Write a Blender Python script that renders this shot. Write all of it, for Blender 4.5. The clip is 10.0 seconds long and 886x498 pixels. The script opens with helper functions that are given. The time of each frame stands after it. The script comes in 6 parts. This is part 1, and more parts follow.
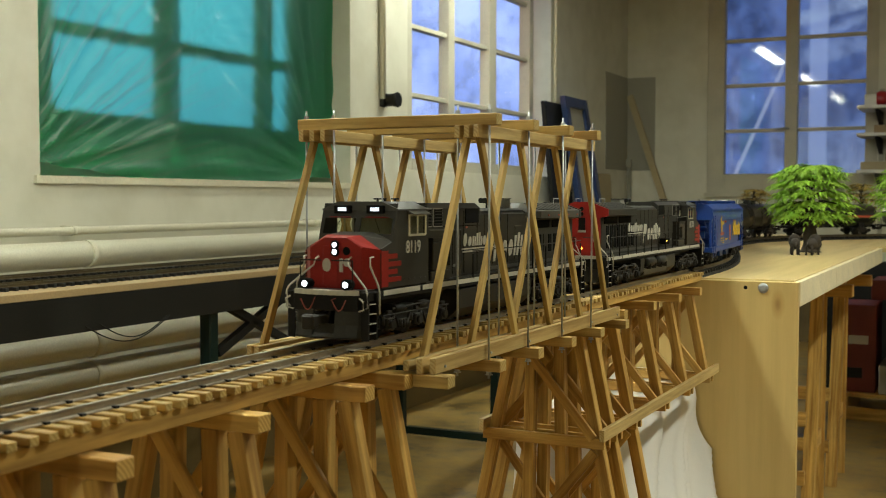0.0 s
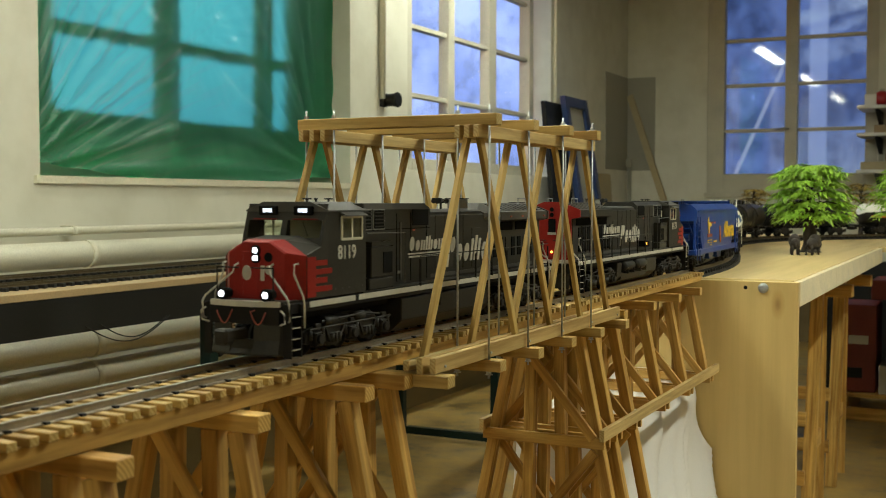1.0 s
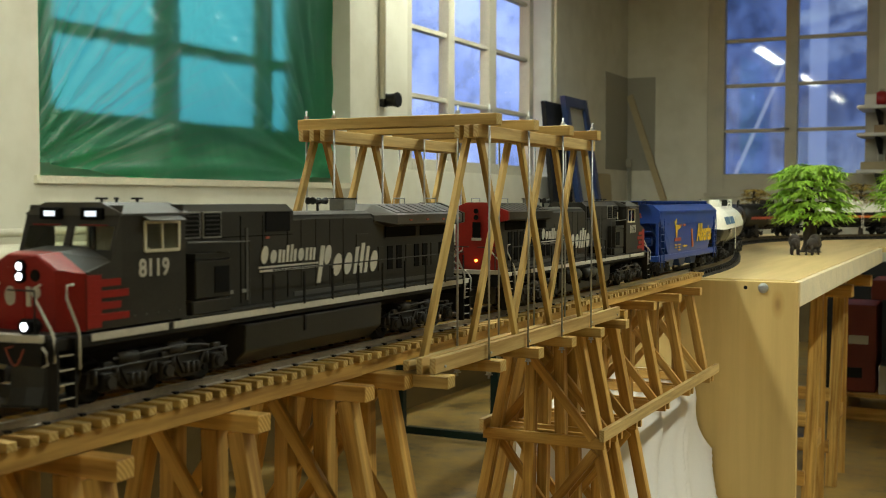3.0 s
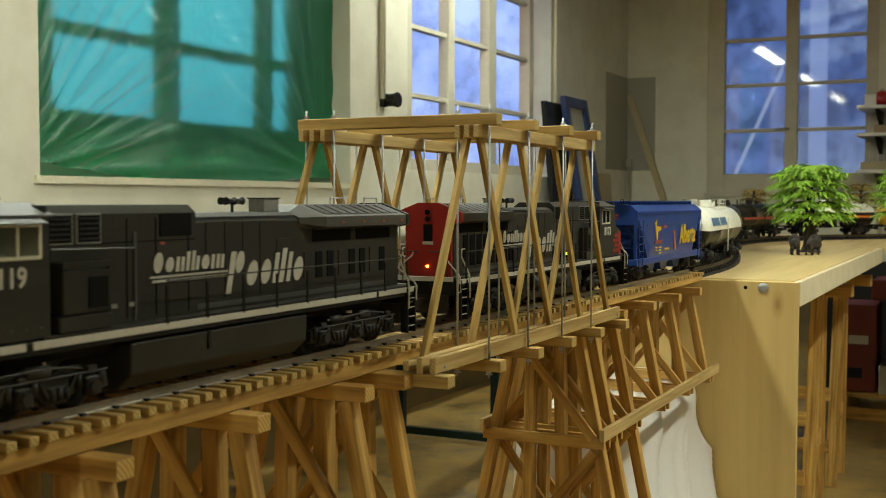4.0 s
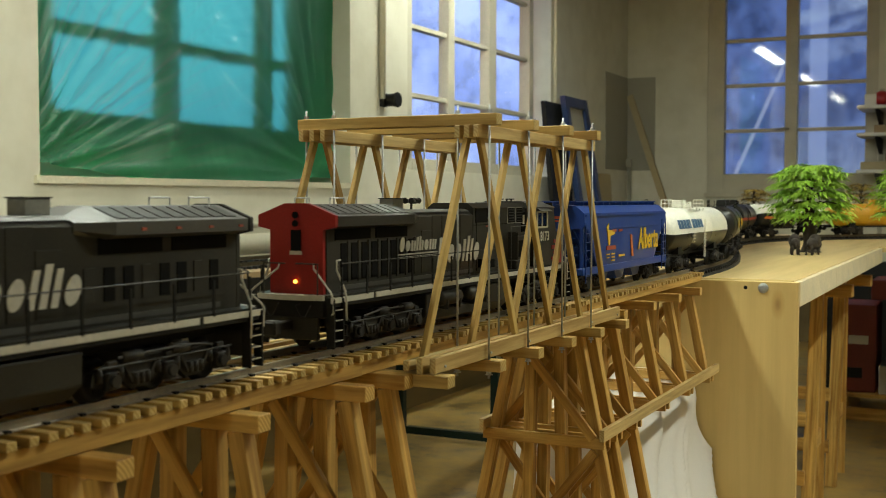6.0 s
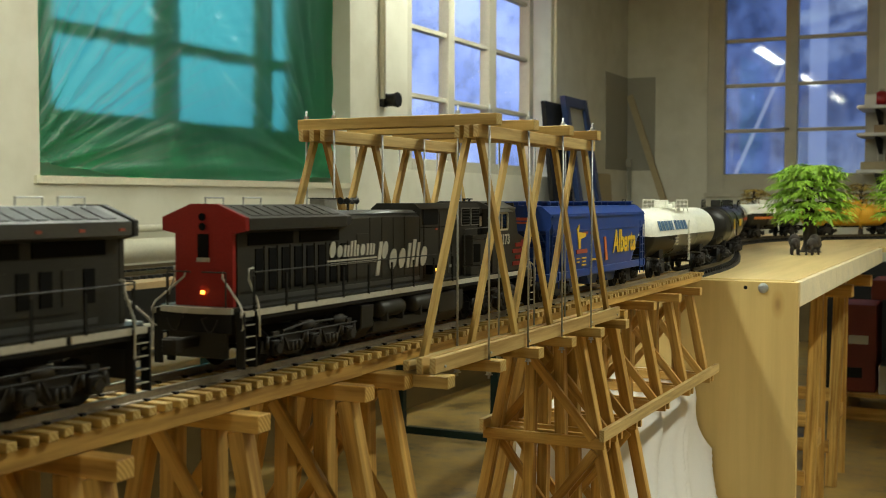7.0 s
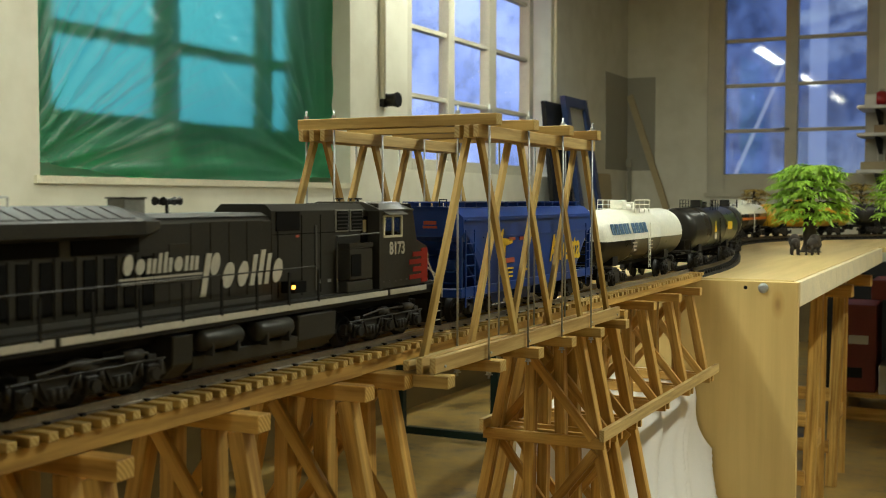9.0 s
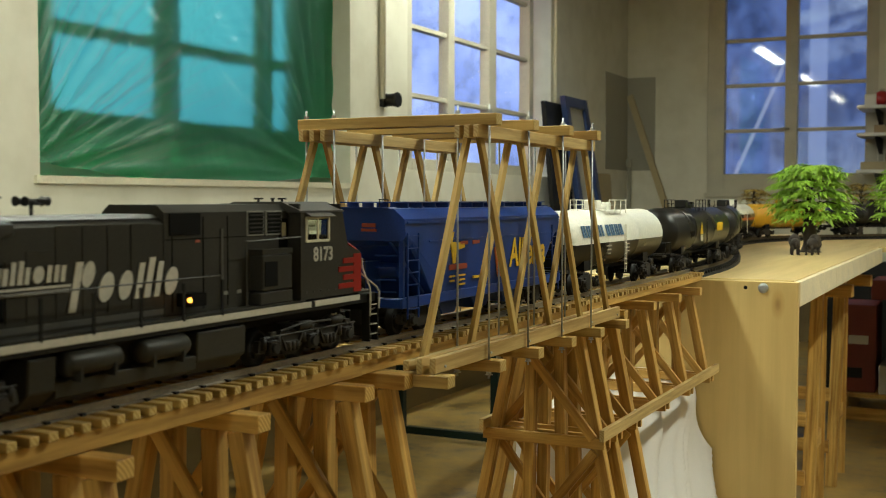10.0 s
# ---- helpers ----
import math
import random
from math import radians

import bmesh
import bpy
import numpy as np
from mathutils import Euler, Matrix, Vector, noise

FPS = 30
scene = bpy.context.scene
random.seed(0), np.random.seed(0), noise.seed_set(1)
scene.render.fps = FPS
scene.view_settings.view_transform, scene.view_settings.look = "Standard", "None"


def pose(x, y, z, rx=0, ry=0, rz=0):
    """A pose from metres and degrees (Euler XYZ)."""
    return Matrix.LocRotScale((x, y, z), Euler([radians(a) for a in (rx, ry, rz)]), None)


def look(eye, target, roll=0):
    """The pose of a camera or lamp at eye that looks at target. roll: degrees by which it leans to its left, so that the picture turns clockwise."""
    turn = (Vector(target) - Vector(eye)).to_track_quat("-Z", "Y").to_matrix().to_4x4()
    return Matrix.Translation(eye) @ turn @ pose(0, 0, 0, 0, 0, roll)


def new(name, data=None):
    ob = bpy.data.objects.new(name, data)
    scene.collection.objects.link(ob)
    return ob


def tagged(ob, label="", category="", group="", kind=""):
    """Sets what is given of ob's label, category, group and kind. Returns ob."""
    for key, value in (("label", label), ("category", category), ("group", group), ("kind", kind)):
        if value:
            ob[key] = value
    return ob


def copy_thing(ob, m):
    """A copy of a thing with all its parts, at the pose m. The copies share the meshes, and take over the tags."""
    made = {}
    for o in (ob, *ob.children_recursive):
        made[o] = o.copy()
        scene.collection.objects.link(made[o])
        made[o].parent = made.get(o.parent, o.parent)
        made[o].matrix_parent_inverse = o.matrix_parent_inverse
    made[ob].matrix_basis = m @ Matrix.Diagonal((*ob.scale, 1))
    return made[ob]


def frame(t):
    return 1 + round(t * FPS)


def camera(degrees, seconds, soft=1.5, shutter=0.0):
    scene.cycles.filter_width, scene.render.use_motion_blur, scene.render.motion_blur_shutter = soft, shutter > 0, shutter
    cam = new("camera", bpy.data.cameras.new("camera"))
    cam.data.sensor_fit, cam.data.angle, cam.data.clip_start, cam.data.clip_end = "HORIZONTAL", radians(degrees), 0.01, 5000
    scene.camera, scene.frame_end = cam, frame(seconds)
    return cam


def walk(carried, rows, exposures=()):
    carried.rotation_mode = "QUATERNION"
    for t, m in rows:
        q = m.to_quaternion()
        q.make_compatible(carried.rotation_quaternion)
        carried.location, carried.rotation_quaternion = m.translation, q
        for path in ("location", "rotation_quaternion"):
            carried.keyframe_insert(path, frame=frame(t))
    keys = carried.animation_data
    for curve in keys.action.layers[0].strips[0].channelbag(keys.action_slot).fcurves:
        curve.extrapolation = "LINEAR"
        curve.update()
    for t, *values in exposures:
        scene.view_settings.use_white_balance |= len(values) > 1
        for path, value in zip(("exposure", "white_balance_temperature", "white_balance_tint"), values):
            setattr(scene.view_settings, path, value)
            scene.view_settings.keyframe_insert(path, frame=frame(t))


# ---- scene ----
cam = camera(43.33, 10.0, soft=0.9, shutter=0.4)
EYE = Vector((0.6013, -0.9761, 1.0))
YAW, PITCH = radians(-26.422), radians(-2.558)
FORWARD = Vector((math.sin(YAW) * math.cos(PITCH), math.cos(YAW) * math.cos(PITCH), math.sin(PITCH)))
VIEW = look(EYE, EYE + FORWARD, 0.077)
walk(cam, [(0.0, VIEW), (10.0, VIEW)], exposures=[(0.0, 0.0), (10.0, 0.0)])
cam.data.dof.use_dof = True
cam.data.dof.focus_distance = 1.5
cam.data.dof.aperture_fstop = 14.0

# ---------------------------------------------------------------- light
world = bpy.data.worlds.new("dusk")
scene.world = world
world.use_nodes = True
wn = world.node_tree
sky = wn.nodes.new("ShaderNodeTexSky")
sky.sky_type = "NISHITA"
sky.sun_disc = False
sky.sun_elevation = radians(2.0)
sky.sun_rotation = radians(200)
wn.links.new(sky.outputs[0], wn.nodes["Background"].inputs[0])
wn.nodes["Background"].inputs[1].default_value = 0.10

WALL_X = -1.90      # inner face of the window wall
BACK_Y = 7.158      # inner face of the far wall
RIGHT_X = 5.2
NEAR_Y = -9.5
CEIL_Z = 3.6
RAIL_Z = 0.857      # top of the rails


# ---------------------------------------------------------------- materials
def material(name, build):
    m = bpy.data.materials.new(name)
    m.use_nodes = True
    t = m.node_tree
    build(t, t.nodes["Principled BSDF"])
    return m


def link(t, a, b):
    t.links.new(a, b)


def coords(t, scale, obj=False, stretch=(1, 1, 1)):
    geo = t.nodes.new("ShaderNodeTexCoord" if obj else "ShaderNodeNewGeometry")
    mp = t.nodes.new("ShaderNodeMapping")
    mp.inputs["Scale"].default_value = [scale * v for v in stretch]
    link(t, geo.outputs["Object" if obj else "Position"], mp.inputs["Vector"])
    return mp


def noise_node(t, vec, scale=1.0, detail=4.0, rough=0.55):
    n = t.nodes.new("ShaderNodeTexNoise")
    n.inputs["Scale"].default_value = scale
    n.inputs["Detail"].default_value = detail
    n.inputs["Roughness"].default_value = rough
    link(t, vec.outputs[0], n.inputs["Vector"])
    return n


def ramp(t, fac, stops):
    r = t.nodes.new("ShaderNodeValToRGB")
    el = r.color_ramp.elements
    while len(el) < len(stops):
        el.new(0.5)
    for e, (p, c) in zip(el, stops):
        e.position, e.color = p, (*c, 1)
    link(t, fac, r.inputs[0])
    return r


def bump(t, b, height, strength=0.3, distance=0.002):
    n = t.nodes.new("ShaderNodeBump")
    n.inputs["Strength"].default_value = strength
    n.inputs["Distance"].default_value = distance
    link(t, height, n.inputs["Height"])
    link(t, n.outputs[0], b.inputs["Normal"])


def mix(t, fac, a, b, mode="MIX"):
    n = t.nodes.new("ShaderNodeMix")
    n.data_type = "RGBA"
    n.blend_type = mode
    for sock, v in ((n.inputs[0], fac), (n.inputs[6], a), (n.inputs[7], b)):
        if isinstance(v, (int, float)):
            sock.default_value = v
        elif isinstance(v, tuple):
            sock.default_value = (*v, 1)
        else:
            link(t, v, sock)
    return n.outputs[2]


def painted(name, color, rough=0.5, spread=0.12, scale=6.0, metal=0.0, bumps=0.15, fine=220.0, obj=True, coat=0.0, spec=0.5):
    def build(t, b):
        v = coords(t, 1.0, obj)
        big = noise_node(t, v, scale, 5)
        small = noise_node(t, v, fine, 3)
        lo = tuple(c * (1 - spread) for c in color)
        hi = tuple(min(1, c * (1 + spread)) for c in color)
        r = ramp(t, big.outputs[0], [(0.3, lo), (0.7, hi)])
        sp = ramp(t, small.outputs[0], [(0.35, (0.9, 0.9, 0.9)), (0.65, (1.05, 1.05, 1.05))])
        link(t, mix(t, 1.0, r.outputs[0], sp.outputs[0], "MULTIPLY"), b.inputs["Base Color"])
        rr = ramp(t, big.outputs[0], [(0.3, (rough * 0.85,) * 3), (0.7, (min(1, rough * 1.15),) * 3)])
        link(t, rr.outputs[0], b.inputs["Roughness"])
        b.inputs["Metallic"].default_value = metal
        b.inputs["Coat Weight"].default_value = coat
        b.inputs["Specular IOR Level"].default_value = spec
        if bumps:
            bump(t, b, small.outputs[0], bumps, 0.0006)
    return material(name, build)


def wood(name, light, dark, scale=1.0, rough=0.55, axis=0, streak=0.65, knots=0.0):
    """Softwood: streaks along the local axis, warmer late-wood lines, tone from piece to piece."""
    def build(t, b):
        st = [38, 38, 38]
        st[axis] = 2.2
        v = coords(t, scale, True, st)
        oi = t.nodes.new("ShaderNodeObjectInfo")
        add = t.nodes.new("ShaderNodeVectorMath")
        add.operation = "MULTIPLY_ADD"
        add.inputs[1].default_value = (37.0, 61.0, 23.0)
        link(t, oi.outputs["Random"], add.inputs[0])
        link(t, v.outputs[0], add.inputs[2])
        geo = t.nodes.new("ShaderNodeNewGeometry")
        add2 = t.nodes.new("ShaderNodeVectorMath")
        add2.operation = "MULTIPLY_ADD"
        add2.inputs[1].default_value = (17.0, 29.0, 43.0)
        link(t, geo.outputs["Random Per Island"], add2.inputs[0])
        link(t, add.outputs[0], add2.inputs[2])
        grain = noise_node(t, add2, 2.2, 6, 0.65)
        lines = t.nodes.new("ShaderNodeTexWave")
        lines.inputs["Scale"].default_value = 0.35
        lines.inputs["Distortion"].default_value = 7.0
        lines.inputs["Detail"].default_value = 2.0
        link(t, add2.outputs[0], lines.inputs["Vector"])
        broad = noise_node(t, add2, 0.25, 2)
        c = ramp(t, grain.outputs[0], [(0.36, tuple(0.8 * q for q in dark)), (0.60, light)])
        w = ramp(t, lines.outputs["Fac"], [(0.0, (0.72, 0.60, 0.45)), (0.45, (1, 1, 1))])
        c2 = mix(t, streak, c.outputs[0], w.outputs[0], "MULTIPLY")
        tone = t.nodes.new("ShaderNodeMath")
        tone.operation = "ADD"
        link(t, oi.outputs["Random"], tone.inputs[0])
        link(t, geo.outputs["Random Per Island"], tone.inputs[1])
        tr = ramp(t, tone.outputs[0], [(0.0, (0.80, 0.76, 0.70)), (1.0, (1.12, 1.1, 1.05))])
        half = t.nodes.new("ShaderNodeMath")
        half.operation = "MULTIPLY"
        half.inputs[1].default_value = 0.5
        link(t, tone.outputs[0], half.inputs[0])
        link(t, half.outputs[0], tr.inputs[0])
        c3 = mix(t, 1.0, c2, tr.outputs[0], "MULTIPLY")
        br = ramp(t, broad.outputs[0], [(0.35, (0.88, 0.84, 0.78)), (0.6, (1.04, 1.03, 1.0))])
        c4 = mix(t, 1.0, c3, br.outputs[0], "MULTIPLY")
        # cut ends show their rings
        tc = t.nodes.new("ShaderNodeTexCoord")
        ns = t.nodes.new("ShaderNodeSeparateXYZ")
        link(t, tc.outputs["Normal"], ns.inputs[0])
        ab = t.nodes.new("ShaderNodeMath")
        ab.operation = "ABSOLUTE"
        link(t, ns.outputs[axis], ab.inputs[0])
        gt = t.nodes.new("ShaderNodeMath")
        gt.operation = "GREATER_THAN"
        gt.inputs[1].default_value = 0.85
        link(t, ab.outputs[0], gt.inputs[0])
        off = t.nodes.new("ShaderNodeVectorMath")
        off.operation = "MULTIPLY_ADD"
        off.inputs[1].default_value = (0.03, 0.05, 0.04)
        link(t, oi.outputs["Random"], off.inputs[0])
        link(t, tc.outputs["Object"], off.inputs[2])
        rings = t.nodes.new("ShaderNodeTexWave")
        rings.wave_type = "RINGS"
        rings.rings_direction = "XYZ"[axis]
        rings.inputs["Scale"].default_value = 95.0
        rings.inputs["Distortion"].default_value = 1.2
        link(t, off.outputs[0], rings.inputs["Vector"])
        er = ramp(t, rings.outputs["Fac"], [(0.25, tuple(0.95 * q for q in dark)), (0.7, tuple(0.9 * q for q in light))])
        c4 = mix(t, gt.outputs[0], c4, er.outputs[0])
        if knots:
            ks = [knots, knots, knots]
            ks[axis] = knots * 0.45
            kv = coords(t, 1.0, True, ks)
            vor = t.nodes.new("ShaderNodeTexVoronoi")
            vor.inputs["Scale"].default_value = 1.0
            link(t, kv.outputs[0], vor.inputs["Vector"])
            kr = ramp(t, vor.outputs["Distance"], [(0.03, (0.30, 0.20, 0.12)), (0.09, (0.85, 0.78, 0.68)), (0.15, (1, 1, 1))])
            c4 = mix(t, 1.0, c4, kr.outputs[0], "MULTIPLY")
        link(t, c4, b.inputs["Base Color"])
        b.inputs["Roughness"].default_value = rough
        b.inputs["Specular IOR Level"].default_value = 0.35
        bump(t, b, grain.outputs[0], 0.25, 0.0008)
    return material(name, build)


def glow(name, color, strength):
    def build(t, b):
        b.inputs["Base Color"].default_value = (*color, 1)
        b.inputs["Emission Color"].default_value = (*color, 1)
        b.inputs["Emission Strength"].default_value = strength
    return material(name, build)


def plaster_build(t, b):
    v = coords(t, 1.0)
    big = noise_node(t, v, 0.9, 4)
    mid = noise_node(t, v, 7.0, 5)
    fine = noise_node(t, v, 160.0, 3)
    r = ramp(t, big.outputs[0], [(0.3, (0.60, 0.575, 0.47)), (0.7, (0.70, 0.675, 0.57))])
    s = ramp(t, mid.outputs[0], [(0.25, (0.9, 0.89, 0.86)), (0.6, (1.02, 1.02, 1.02))])
    link(t, mix(t, 1.0, r.outputs[0], s.outputs[0], "MULTIPLY"), b.inputs["Base Color"])
    b.inputs["Roughness"].default_value = 0.75
    bump(t, b, fine.outputs[0], 0.25, 0.001)


def floor_build(t, b):
    v = coords(t, 1.0)
    big = noise_node(t, v, 1.1, 6, 0.65)
    mid = noise_node(t, v, 4.5, 6, 0.7)
    fine = noise_node(t, v, 60.0, 4)
    r = ramp(t, big.outputs[0], [(0.25, (0.17, 0.105, 0.026)), (0.5, (0.33, 0.215, 0.062)), (0.75, (0.42, 0.31, 0.125))])
    s = ramp(t, mid.outputs[0], [(0.34, (0.30, 0.27, 0.22)), (0.48, (0.9, 0.88, 0.84)), (0.7, (1.35, 1.3, 1.15))])
    link(t, mix(t, 1.0, r.outputs[0], s.outputs[0], "MULTIPLY"), b.inputs["Base Color"])
    rr = ramp(t, mid.outputs[0], [(0.3, (0.38,) * 3), (0.7, (0.65,) * 3)])
    link(t, rr.outputs[0], b.inputs["Roughness"])
    bump(t, b, fine.outputs[0], 0.2, 0.002)


def math_node(t, op, a, b=None):
    n = t.nodes.new("ShaderNodeMath")
    n.operation = op
    for k, q in enumerate((a, b)):
        if q is None:
            continue
        if isinstance(q, (int, float)):
            n.inputs[k].default_value = q
        else:
            link(t, q, n.inputs[k])
    return n.outputs[0]


def sheet_build(t, b):
    """Thin translucent green plastic; the gleam on the creases that fan out from its lower corner is painted pale."""
    v = coords(t, 1.0)
    big = noise_node(t, v, 2.5, 4)
    r = ramp(t, big.outputs[0], [(0.3, (0.14, 0.36, 0.265)), (0.7, (0.19, 0.44, 0.335))])
    sep = t.nodes.new("ShaderNodeSeparateXYZ")
    link(t, v.outputs[0], sep.inputs[0])
    dy = math_node(t, "SUBTRACT", sep.outputs[1], 1.30)
    dz = math_node(t, "SUBTRACT", sep.outputs[2], 0.98)
    ang = math_node(t, "ARCTAN2", dz, dy)
    far = math_node(t, "SQRT", math_node(t, "ADD", math_node(t, "MULTIPLY", dy, dy), math_node(t, "MULTIPLY", dz, dz)))
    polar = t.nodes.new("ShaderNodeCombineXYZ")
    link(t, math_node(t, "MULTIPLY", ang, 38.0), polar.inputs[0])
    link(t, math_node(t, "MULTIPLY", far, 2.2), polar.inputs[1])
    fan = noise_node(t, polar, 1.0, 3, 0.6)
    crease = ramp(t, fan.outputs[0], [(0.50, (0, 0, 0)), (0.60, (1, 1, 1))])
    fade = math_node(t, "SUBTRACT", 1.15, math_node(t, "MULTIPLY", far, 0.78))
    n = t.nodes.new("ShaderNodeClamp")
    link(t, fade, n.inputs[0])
    # mask of the gleam painted pale along the creases
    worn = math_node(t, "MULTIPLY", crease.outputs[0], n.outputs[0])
    cw = noise_node(t, v, 7.0, 4, 0.6)
    wr = ramp(t, cw.outputs[0], [(0.58, (0, 0, 0)), (0.8, (0.5, 0.5, 0.5))])
    worn = math_node(t, "ADD", worn, wr.outputs[0])
    # pale lines painted for the gleam on the long creases up from the corner
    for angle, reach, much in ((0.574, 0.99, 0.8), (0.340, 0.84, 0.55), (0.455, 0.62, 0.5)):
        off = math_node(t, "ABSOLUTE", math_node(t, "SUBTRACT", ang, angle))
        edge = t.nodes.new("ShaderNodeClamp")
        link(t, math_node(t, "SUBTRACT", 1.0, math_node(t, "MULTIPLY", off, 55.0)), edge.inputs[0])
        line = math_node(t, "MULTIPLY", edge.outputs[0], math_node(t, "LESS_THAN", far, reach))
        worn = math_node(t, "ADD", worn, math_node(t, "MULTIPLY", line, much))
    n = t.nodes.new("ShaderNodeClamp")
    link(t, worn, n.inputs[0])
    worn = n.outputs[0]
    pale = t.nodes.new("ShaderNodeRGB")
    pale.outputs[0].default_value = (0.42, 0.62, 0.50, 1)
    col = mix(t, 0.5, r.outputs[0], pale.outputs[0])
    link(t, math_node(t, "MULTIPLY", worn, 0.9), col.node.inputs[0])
    link(t, col, b.inputs["Base Color"])
    b.inputs["Roughness"].default_value = 0.3
    b.inputs["Specular IOR Level"].default_value = 0.6
    both = mix(t, 0.5, fan.outputs[0], cw.outputs[0])
    bump(t, b, both, 0.7, 0.012)
    tr = t.nodes.new("ShaderNodeBsdfTranslucent")
    link(t, col, tr.inputs[0])
    tp = t.nodes.new("ShaderNodeBsdfTransparent")
    tp.inputs[0].default_value = (0.20, 1.0, 0.60, 1)
    rf = t.nodes.new("ShaderNodeBsdfRefraction")
    rf.inputs["Color"].default_value = (0.20, 1.0, 0.60, 1)
    rf.inputs["Roughness"].default_value = 0.46
    geo = t.nodes.new("ShaderNodeNewGeometry")
    flat = t.nodes.new("ShaderNodeVectorMath")
    flat.operation = "MULTIPLY_ADD"
    flat.inputs[1].default_value = (0.2, 0.2, 0.2)
    flat.inputs[2].default_value = (0.8, 0.0, 0.0)
    link(t, geo.outputs["Normal"], flat.inputs[0])
    link(t, flat.outputs[0], rf.inputs["Normal"])
    rf.inputs["IOR"].default_value = 1.2
    see = t.nodes.new("ShaderNodeMixShader")
    see.inputs[0].default_value = 0.92
    link(t, tp.outputs[0], see.inputs[1])
    link(t, rf.outputs[0], see.inputs[2])
    m1 = t.nodes.new("ShaderNodeMixShader")
    m1.inputs[0].default_value = 0.35
    link(t, b.outputs[0], m1.inputs[1])
    link(t, tr.outputs[0], m1.inputs[2])
    m2 = t.nodes.new("ShaderNodeMixShader")
    link(t, math_node(t, "SUBTRACT", 0.72, math_node(t, "MULTIPLY", worn, 0.34)), m2.inputs[0])
    link(t, m1.outputs[0], m2.inputs[1])
    link(t, see.outputs[0], m2.inputs[2])
    link(t, m2.outputs[0], t.nodes["Material Output"].inputs[0])


def glass_build(t, b):
    b.inputs["Base Color"].default_value = (1, 1, 1, 1)
    b.inputs["Roughness"].default_value = 0.0
    gl = t.nodes.new("ShaderNodeBsdfGlossy")
    gl.inputs["Roughness"].default_value = 0.035
    tp = t.nodes.new("ShaderNodeBsdfTransparent")
    mx = t.nodes.new("ShaderNodeMixShader")
    mx.inputs[0].default_value = 0.06
    link(t, tp.outputs[0], mx.inputs[1])
    link(t, gl.outputs[0], mx.inputs[2])
    link(t, mx.outputs[0], t.nodes["Material Output"].inputs[0])


def cab_glass_build(t, b):
    gl = t.nodes.new("ShaderNodeBsdfGlossy")
    gl.inputs["Roughness"].default_value = 0.03
    tp = t.nodes.new("ShaderNodeBsdfTransparent")
    tp.inputs[0].default_value = (0.90, 0.92, 0.88, 1)
    mx = t.nodes.new("ShaderNodeMixShader")
    mx.inputs[0].default_value = 0.025
    link(t, tp.outputs[0], mx.inputs[1])
    link(t, gl.outputs[0], mx.inputs[2])
    link(t, mx.outputs[0], t.nodes["Material Output"].inputs[0])


def outside_build(low, mid, high, twigs, power):
    """Dusk sky over bare trees and pale facades, seen through the windows."""
    def build(t, b):
        v = coords(t, 1.0)
        big = noise_node(t, v, 0.7, 3, 0.5)
        tw = noise_node(t, v, 2.6, 8, 0.68)
        blocks = t.nodes.new("ShaderNodeTexBrick")
        blocks.inputs["Scale"].default_value = 0.5
        blocks.inputs["Mortar Size"].default_value = 0.0
        blocks.inputs["Color1"].default_value = (1.0, 1.0, 1.0, 1)
        blocks.inputs["Color2"].default_value = (0.55, 0.62, 0.75, 1)
        rot = t.nodes.new("ShaderNodeMapping")
        rot.inputs["Rotation"].default_value = (radians(90), 0, radians(37))
        link(t, v.outputs[0], rot.inputs[0])
        link(t, rot.outputs[0], blocks.inputs["Vector"])
        sep = t.nodes.new("ShaderNodeSeparateXYZ")
        link(t, v.outputs[0], sep.inputs[0])
        up = t.nodes.new("ShaderNodeMapRange")
        up.inputs[1].default_value, up.inputs[2].default_value = 0.8, 5.5
        link(t, sep.outputs[2], up.inputs[0])
        c = ramp(t, up.outputs[0], [(0.0, low), (0.4, mid), (1.0, high)])
        br = ramp(t, tw.outputs[0], [(0.38, (1 - twigs,) * 3), (0.52, (1, 1, 1))])
        bl = ramp(t, big.outputs[0], [(0.38, (0.66, 0.70, 0.78)), (0.62, (1.25, 1.2, 1.08))])
        c2 = mix(t, 1.0, c.outputs[0], br.outputs[0], "MULTIPLY")
        c2 = mix(t, 0.28, c2, blocks.outputs[0], "MULTIPLY")
        c3 = mix(t, 1.0, c2, bl.outputs[0], "MULTIPLY")
        em = t.nodes.new("ShaderNodeEmission")
        em.inputs[1].default_value = power
        link(t, c3, em.inputs[0])
        link(t, em.outputs[0], t.nodes["Material Output"].inputs[0])
    return build


